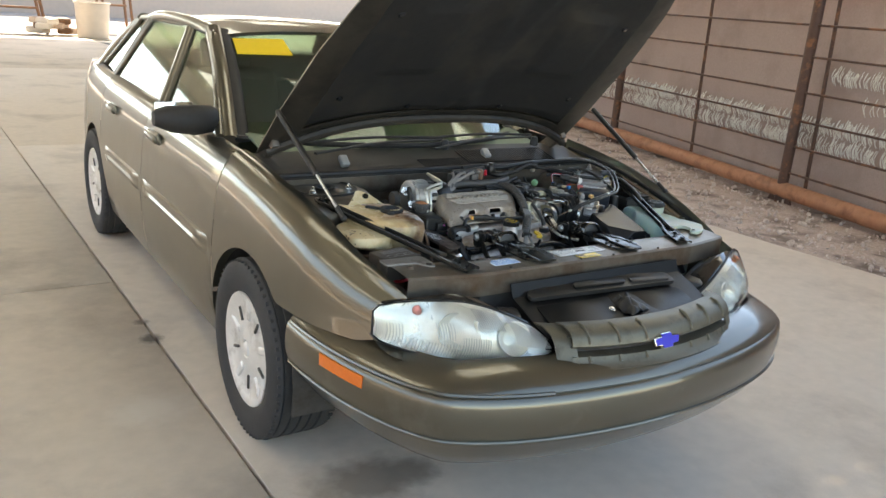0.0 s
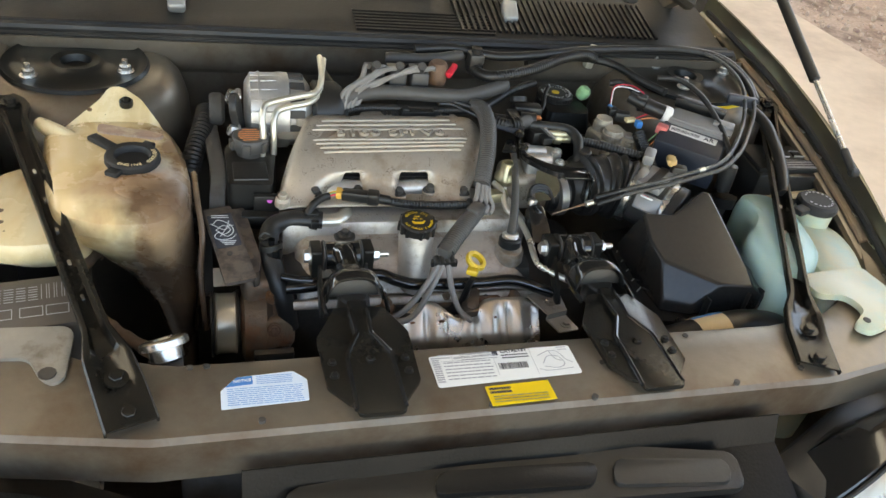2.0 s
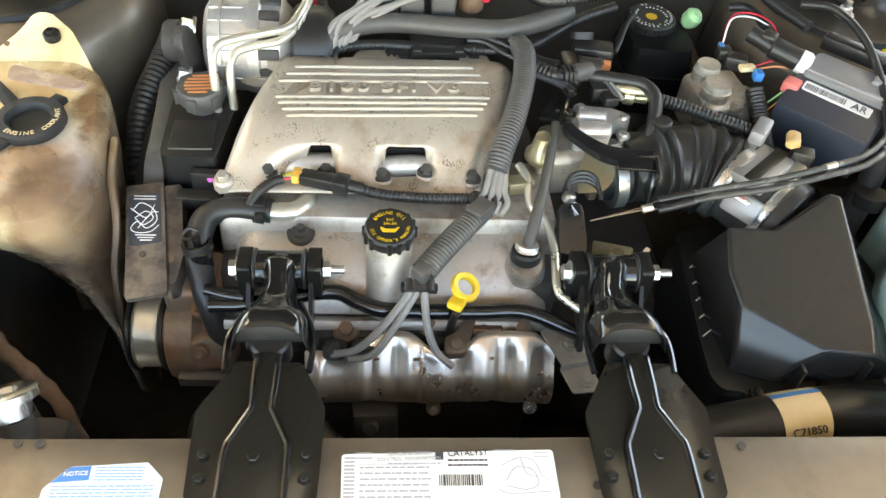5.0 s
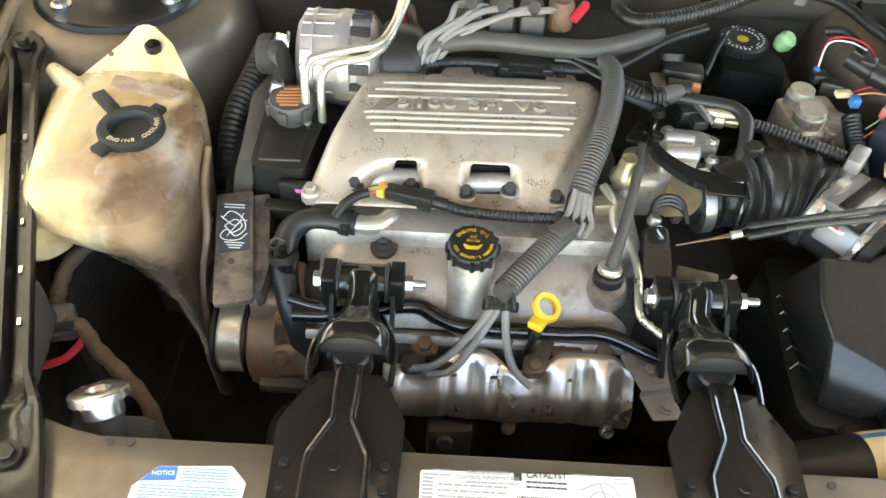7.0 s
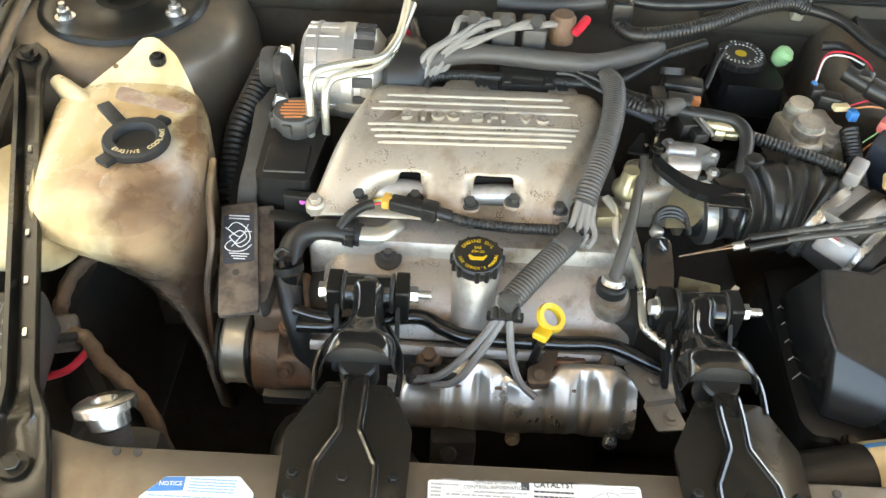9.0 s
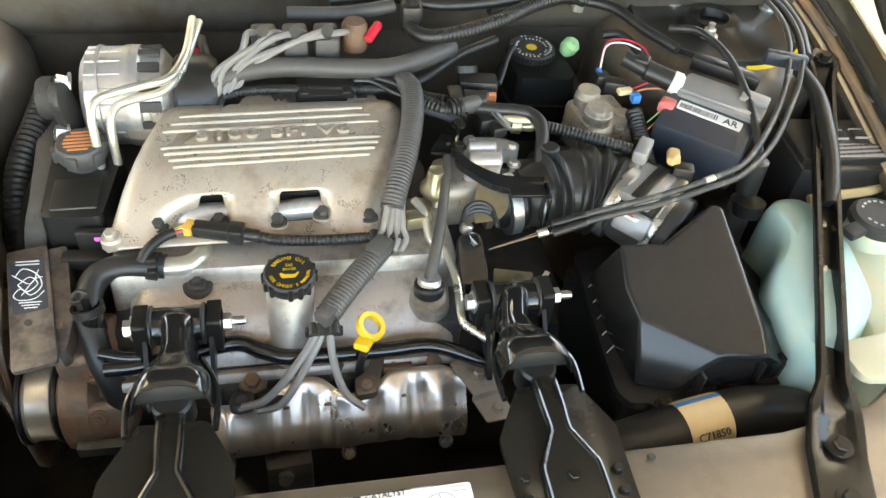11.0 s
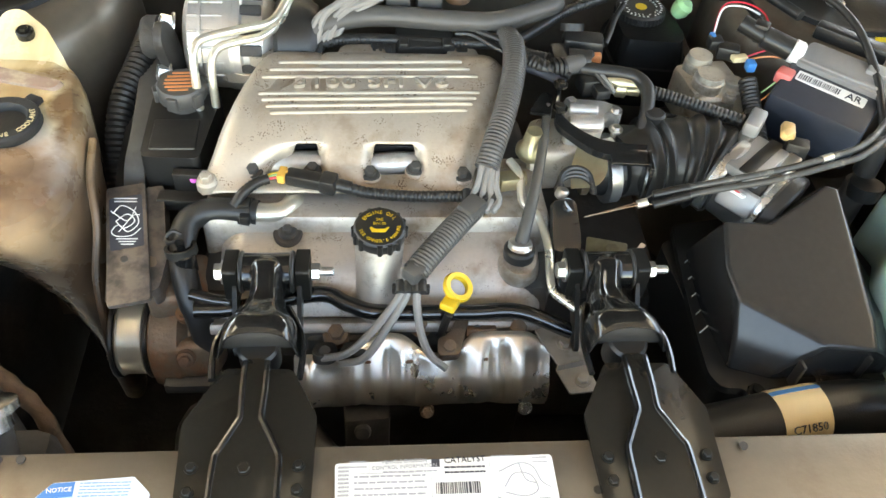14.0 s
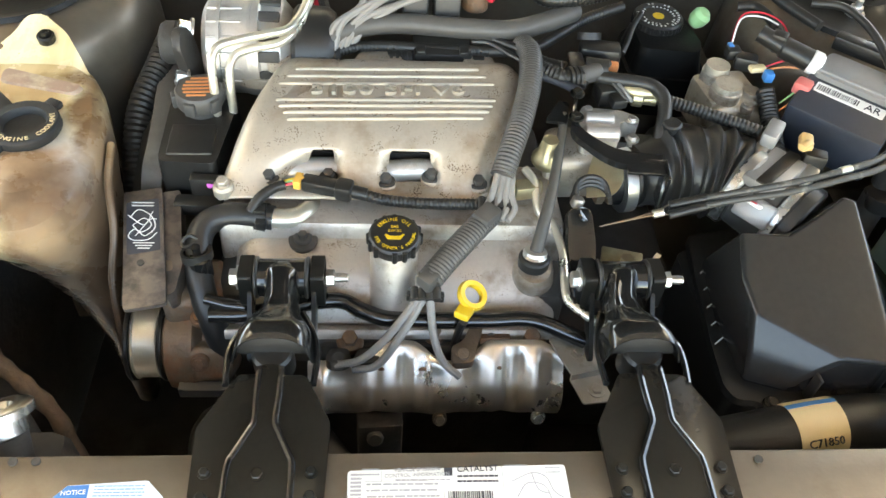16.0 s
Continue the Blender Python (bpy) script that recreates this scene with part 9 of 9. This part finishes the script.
SN = [(0.230, 0.500, 0.700), (0.290, 0.498, 0.722), (0.350, 0.503, 0.735), (0.42, 0.513, 0.742), (0.49, 0.520, 0.742), (0.545, 0.512, 0.732), (0.58, 0.48, 0.70), (0.59, 0.45, 0.65)]
tube(bm, SN, 0.032, 22, 8)
part("duct", bm, PLASTIC, sn)
bm = B()
seg = smooth_line(SN, 8)[20:27]
rings = []
for i, p in enumerate(seg):
    way = (seg[min(i + 1, 6)] - seg[max(0, i - 1)]).normalized()
    side = way.cross(Vector((0, 0, 1))).normalized()
    up = side.cross(way)
    rings.append([p + (side * math.cos(a) + up * math.sin(a)) * 0.0328 for a in [math.pi * (0.02 + 0.96 * k / 14) for k in range(15)]])
sheet(bm, rings, 0.0006)
stick = part("sticker", bm, LABEL_CREAM, sn, "kraft sticker with a blue band")
mid = seg[3]
bm = B()
blue = [[v + (v - mid).normalized() * 0.0007 for v in ring[9:11]] for ring in rings]
sheet(bm, blue, 0.0005)
part("blue_band", bm, LABEL_BLUE, stick)
nrm = Vector((0.02, -0.62, 0.78)).normalized()
xax = (seg[-1] - seg[0]).normalized()
yax = nrm.cross(xax).normalized()
LM = Matrix.Translation(mid + nrm * 0.0337) @ Matrix((xax, yax, nrm)).transposed().to_4x4()
lettering("C71850", 0.0125, LM @ pose(0.0, -0.008, 0), INK, stick)

# ---- washer tank and battery ----
wt = thing("washer_tank", (0.62, 0.62, 0.50), "pale translucent washer fluid tank with a black cap", "washer tank")


def blob(bm, levels, n=5, rr=0.03):
    """A rounded vessel lofted through outlines at rising heights."""
    loft(bm, [[(x, y, z) for x, y in rounded(o, rr, n)] for z, o in levels])
    return bm


def grown(o, k, dx=0.0, dy=0.0):
    cx, cy = sum(p[0] for p in o) / len(o), sum(p[1] for p in o) / len(o)
    return [(cx + (x - cx) * k + dx, cy + (y - cy) * k + dy) for x, y in o]


bm = B()
O = [(0.535, 0.655), (0.596, 0.72), (0.60, 0.80), (0.665, 0.805), (0.685, 0.72), (0.66, 0.60), (0.575, 0.52), (0.535, 0.54)]
blob(bm, [(0.50, grown(O, 0.9)), (0.70, grown(O, 1.0)), (0.80, grown(O, 0.99)), (0.824, grown(O, 0.93)), (0.834, grown(O, 0.80)), (0.838, grown(O, 0.55))])
part("front_chamber", bm, MINT, wt, "mint translucent plastic")
bm = B()
O = [(0.60, 0.47), (0.655, 0.455), (0.70, 0.50), (0.755, 0.62), (0.765, 0.70), (0.72, 0.76), (0.665, 0.74), (0.635, 0.62)]
blob(bm, [(0.50, grown(O, 0.9)), (0.72, grown(O, 1.0)), (0.785, grown(O, 0.99)), (0.806, grown(O, 0.93)), (0.816, grown(O, 0.80)), (0.82, grown(O, 0.55))])
part("main_chamber", bm, PALE, wt, "pale yellowish plastic")
bm = B()
prism(bm, rounded([(0.565, 0.545), (0.70, 0.56), (0.715, 0.48), (0.675, 0.435), (0.640, 0.415), (0.60, 0.405), (0.585, 0.425), (0.63, 0.455), (0.62, 0.49), (0.572, 0.495)], 0.012), 0.820, 0.831, bev=0.004)
hook = part("mounting_tab", bm, PALE, wt)
bm = B()
cyl(bm, (0.612, 0.430, 0.829), (0.612, 0.430, 0.8325), 0.006, n=14)
part("tab_slot", bm, DARK, hook)
bm = B()
cyl(bm, (0.714, 0.716, 0.80), (0.714, 0.716, 0.845), 0.034, n=26)
part("filler_neck", bm, PALE, wt)
bm = B()
revolve(bm, [(0.034, 0), (0.037, 0.003), (0.037, 0.013), (0.032, 0.018), (0.0, 0.019)], (0.714, 0.716, 0.843), n=36)
box(bm, (0.670, 0.700, 0.850), (0.03, 0.022, 0.012), (0, 0, 20), 0.004)
wcap = part("cap", bm, TRIMB, wt, "black flip cap")
bm = B()
for k in range(16):
    a = radians(-160 + 20 * k)
    box(bm, (0.714 + 0.024 * math.cos(a), 0.716 + 0.024 * math.sin(a), 0.8625), (0.003, 0.0045, 0.0004), (0, 0, math.degrees(a)))
part("printed_ring", bm, GREYINK, wcap)
bt = thing("battery", (0.752, 0.885, 0.65), "black battery with printed top label beyond the brace", "battery")
bm = B()
box(bm, (0.752, 0.885, 0.745), (0.150, 0.112, 0.19), (0, 0, -4), 0.005)
box(bm, (0.752, 0.889, 0.844), (0.140, 0.095, 0.012), (0, 0, -4), 0.003)
part("case", bm, PLASTIC_DUSTY, bt)
bm = B()
box(bm, (0.770, 0.858, 0.8508), (0.090, 0.030, 0.0008), (0, 0, -4))
bl2 = part("label", bm, GREYINK, bt)
bars(bl2, 0.730, 0.868, 0.08, 3, 0.8516, INK, 0.009, 0.004, seed=12)
for x in (0.755, 0.795):
    bm = B()
    box(bm, (x, 0.895, 0.8505), (0.026, 0.020, 0.003), (0, 0, -4), 0.001)
    part("vent_cap", bm, TRIMB, bt)
    for dy in (-0.010, 0.010):
        bm = B()
        box(bm, (x, 0.895 + dy, 0.8516), (0.028, 0.002, 0.003), (0, 0, -4))
        part("vent_rib", bm, GREYINK, bt)
bm = B()
tube(bm, [(0.70, 0.825, 0.79), (0.75, 0.822, 0.80), (0.80, 0.824, 0.805), (0.835, 0.84, 0.815), (0.84, 0.865, 0.815)], 0.0075, 8, 6)
part("strap", bm, LABEL_CREAM, bt)
bm = B()
tube(bm, [(0.725, 0.99, 0.90), (0.722, 0.93, 0.898), (0.705, 0.86, 0.886), (0.685, 0.80, 0.872), (0.66, 0.745, 0.855)], 0.011, 10, 7)
hw = thing("harness_sleeve", (0.69, 0.80, 0.84), "black sleeve of wiring beside the brace", "wiring loom")
part("sleeve", bm, RUBBER, hw)

# ---- coolant reservoir ----
cr = thing("coolant_reservoir", (-0.50, 0.80, 0.45), "aged cream coolant reservoir streaked with brown", "reservoir")
bm = B()
O = [(-0.600, 0.935), (-0.555, 0.965), (-0.515, 0.985), (-0.455, 0.985), (-0.408, 0.945), (-0.384, 0.87), (-0.374, 0.80), (-0.380, 0.73), (-0.412, 0.672), (-0.490, 0.672), (-0.555, 0.70), (-0.580, 0.78)]
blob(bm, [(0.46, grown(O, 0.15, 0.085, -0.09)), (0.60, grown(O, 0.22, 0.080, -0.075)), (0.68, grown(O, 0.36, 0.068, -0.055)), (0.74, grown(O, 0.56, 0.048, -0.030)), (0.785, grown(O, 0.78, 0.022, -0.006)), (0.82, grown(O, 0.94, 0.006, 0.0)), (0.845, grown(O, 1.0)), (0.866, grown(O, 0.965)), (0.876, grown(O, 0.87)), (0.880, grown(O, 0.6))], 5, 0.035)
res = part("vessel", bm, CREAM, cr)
lean = Matrix.Identity(4)
lean[2][1], lean[2][3] = 0.55, -0.55 * 0.955
bm = B()
prism(bm, rounded([(-0.578, 0.930), (-0.515, 0.990), (-0.502, 1.011), (-0.482, 1.012), (-0.452, 0.990), (-0.428, 0.955), (-0.41, 0.925)], 0.007), 0.870, 0.879, lean, bev=0.003, seg=3)
part("mounting_ear", bm, CREAM, res)
bm = B()
tube(bm, [(-0.545, 0.905, 0.862), (-0.575, 0.925, 0.870), (-0.594, 0.940, 0.874), (-0.604, 0.948, 0.876)], lambda t: 0.017 - 0.007 * t, 12, 5)
part("corner_lug", bm, CREAM, res)
bm = B()
O2 = [(-0.652, 0.855), (-0.585, 0.890), (-0.54, 0.80), (-0.52, 0.70), (-0.545, 0.668), (-0.615, 0.662), (-0.668, 0.690), (-0.675, 0.780)]
blob(bm, [(0.80, grown(O2, 0.88, 0.02)), (0.815, grown(O2, 1.0)), (0.834, grown(O2, 1.0)), (0.842, grown(O2, 0.95)), (0.846, grown(O2, 0.8))], 5, 0.025)
part("side_lobe", bm, CREAM, res)
bm = B()
blob(bm, [(0.868, [(-0.520, 0.905), (-0.420, 0.882), (-0.408, 0.908), (-0.522, 0.942)]), (0.883, [(-0.514, 0.910), (-0.424, 0.888), (-0.416, 0.904), (-0.515, 0.936)])], 4, 0.010)
part("raised_panel", bm, material("brown_stained_plastic", (0.40, 0.27, 0.20), 0.4, 0.0, 0.15, 40, 0.1, stain=(0.62, 0.50, 0.34), stain_scale=22, stain_amount=0.35), res)
bm = B()
revolve(bm, [(0.066, -0.026), (0.061, -0.014), (0.051, -0.003), (0.038, 0.005), (0.022, 0.0095), (0.010, 0.011), (0, 0.011)], (-0.440, 0.745, 0.872), (0.10, -0.16, 1), 40)
part("front_bulge", bm, CREAM, res)
bm = B()
cyl(bm, (-0.475, 0.982, 0.890), (-0.475, 0.980, 0.902), 0.011, n=18, bev=0.002)
bolt(bm, (-0.475, 0.980, 0.901), r=0.006, h=0.005, washer=0)
part("bolt", bm, PLATEB, cr)
bm = B()
revolve(bm, [(0.024, 0.0), (0.038, 0.0), (0.040, 0.003), (0.0395, 0.011), (0.037, 0.0135), (0.0265, 0.0135), (0.0245, 0.011), (0.0235, 0.004), (0.0, 0.003)], (-0.458, 0.822, 0.880), n=44)
for a, l, w in ((133, 0.092, 0.017), (63, 0.052, 0.018), (238, 0.054, 0.020)):
    c = Vector((-0.458, 0.822, 0.8855)) + Vector((math.cos(radians(a)), math.sin(radians(a)), 0)) * (l + 0.034) / 2
    box(bm, c, (l - 0.034, w, 0.008), (0, 0, a), 0.002)
rcap = part("cap", bm, TRIMB, cr, "black push-on cap lettered in relief")
for word, a0, step in (("ENGINE", 238, 11), ("COOLANT", 318, 11)):
    for i, ch in enumerate(word):
        a = radians(a0 + step * i)
        lettering(ch, 0.0085, pose(-0.458 + 0.0318 * math.cos(a), 0.822 + 0.0318 * math.sin(a), 0.8938, 0, 0, math.degrees(a) + 90), LABEL_CREAM, rcap, "letter", 0.0004)
bm = B()
tube(bm, [(-0.372, 0.83, 0.855), (-0.368, 0.78, 0.84), (-0.362, 0.74, 0.80), (-0.366, 0.70, 0.75), (-0.36, 0.66, 0.68)], 0.0045, 8, 6)
part("seam", bm, CREAM, res)

# ---- fuse box and bits on the passenger side ----
fb = thing("fuse_box", (-0.58, 0.57, 0.74), "dark fuse box with a printed lid", "fuse box")
bm = B()
box(bm, (-0.577, 0.578, 0.785), (0.13, 0.10, 0.07), (0, 0, 8), 0.006)
fl = part("case", bm, material("warm_grey_plastic", (0.085, 0.072, 0.06), 0.45, 0.0, 0.15, 60, 0.08, dust=0.15), fb)
bm = B()
FM = pose(-0.577, 0.578, 0.8208, 0, 0, 8)
for r in range(3):
    for c in range(4):
        box(bm, FM @ Vector((-0.035 + 0.014 * c, 0.028 - 0.010 * r, 0)), (0.011, 0.0012, 0.0004), (0, 0, 8))
        box(bm, FM @ Vector((-0.035 + 0.014 * c, 0.0225 - 0.010 * r, 0)), (0.011, 0.0012, 0.0004), (0, 0, 8))
for c in range(4):
    x = 0.020 + 0.009 * c
    for dx in (-0.003, 0.003):
        box(bm, FM @ Vector((x + dx, 0.017, 0)), (0.001, 0.03, 0.0004), (0, 0, 8))
for x in (-0.03, 0.005, 0.035):
    for dy in (-0.012, -0.03):
        box(bm, FM @ Vector((x, dy, 0)), (0.026, 0.0012, 0.0004), (0, 0, 8))
    for dx in (-0.013, 0.013):
        box(bm, FM @ Vector((x + dx, -0.021, 0)), (0.0012, 0.018, 0.0004), (0, 0, 8))
part("printed_diagram", bm, GREYINK, fl)
bm = B()
prism(bm, rounded([(-0.66, 0.532), (-0.525, 0.528), (-0.515, 0.515), (-0.518, 0.438), (-0.530, 0.428), (-0.545, 0.440), (-0.562, 0.475), (-0.66, 0.480)], 0.010), 0.816, 0.821, bev=0.0015)
part("bracket", bm, material("worn_grey_steel", (0.30, 0.285, 0.26), 0.45, 0.4, 0.15, 60, 0.08, stain=(0.14, 0.11, 0.08), stain_scale=14, stain_amount=0.35), fb)
bm = B()
cyl(bm, (-0.537, 0.445, 0.822), (-0.537, 0.445, 0.8235), 0.010, n=18)
part("bracket_hole", bm, DARK, fb)
bm = B()
bolt(bm, (-0.60, 0.445, 0.816), r=0.008, h=0.006)
part("bolt", bm, IRON, fb)
wj = thing("wiring_junction", (-0.475, 0.605, 0.70), "brown taped wiring junction with a red lead", "wiring")
bm = B()
box(bm, (-0.532, 0.649, 0.722), (0.036, 0.040, 0.034), (18, 8, 20), 0.007, 3)
part("connector", bm, material("dusty_brown_plastic", (0.13, 0.10, 0.08), 0.5, 0.0, 0.3, 60, 0.2, stain=(0.30, 0.25, 0.2), stain_scale=40, stain_amount=0.35), wj)
bm = B()
box(bm, (-0.522, 0.634, 0.731), (0.030, 0.010, 0.022), (18, 8, 20), 0.003)
part("latch", bm, PLASTIC, wj)
TAPE = material("brown_friction_tape", (0.20, 0.125, 0.075), 0.7, 0.0, 0.3, 60, 0.3, stain=(0.11, 0.075, 0.05), stain_scale=30, stain_amount=0.4)
for pts, r in (([(-0.515, 0.80, 0.735), (-0.525, 0.772, 0.742), (-0.552, 0.735, 0.728), (-0.555, 0.695, 0.715), (-0.542, 0.665, 0.718)], 0.0095), ([(-0.520, 0.645, 0.728), (-0.500, 0.638, 0.728), (-0.475, 0.612, 0.724), (-0.440, 0.586, 0.716), (-0.412, 0.566, 0.69), (-0.40, 0.55, 0.62)], 0.0095), ([(-0.64, 0.815, 0.735), (-0.59, 0.808, 0.738), (-0.54, 0.80, 0.738), (-0.51, 0.79, 0.73)], 0.007)):
    bm = B()
    tube(bm, pts, lambda t: r * (1 + 0.10 * math.sin(t * 46)), 10, 8)
    part("taped_lead", bm, TAPE, wj)
bm = B()
tube(bm, [(-0.57, 0.588, 0.722), (-0.54, 0.584, 0.722), (-0.510, 0.594, 0.724), (-0.497, 0.612, 0.726), (-0.492, 0.626, 0.728)], 0.0048, 8, 6)
part("red_lead", bm, RED, wj)
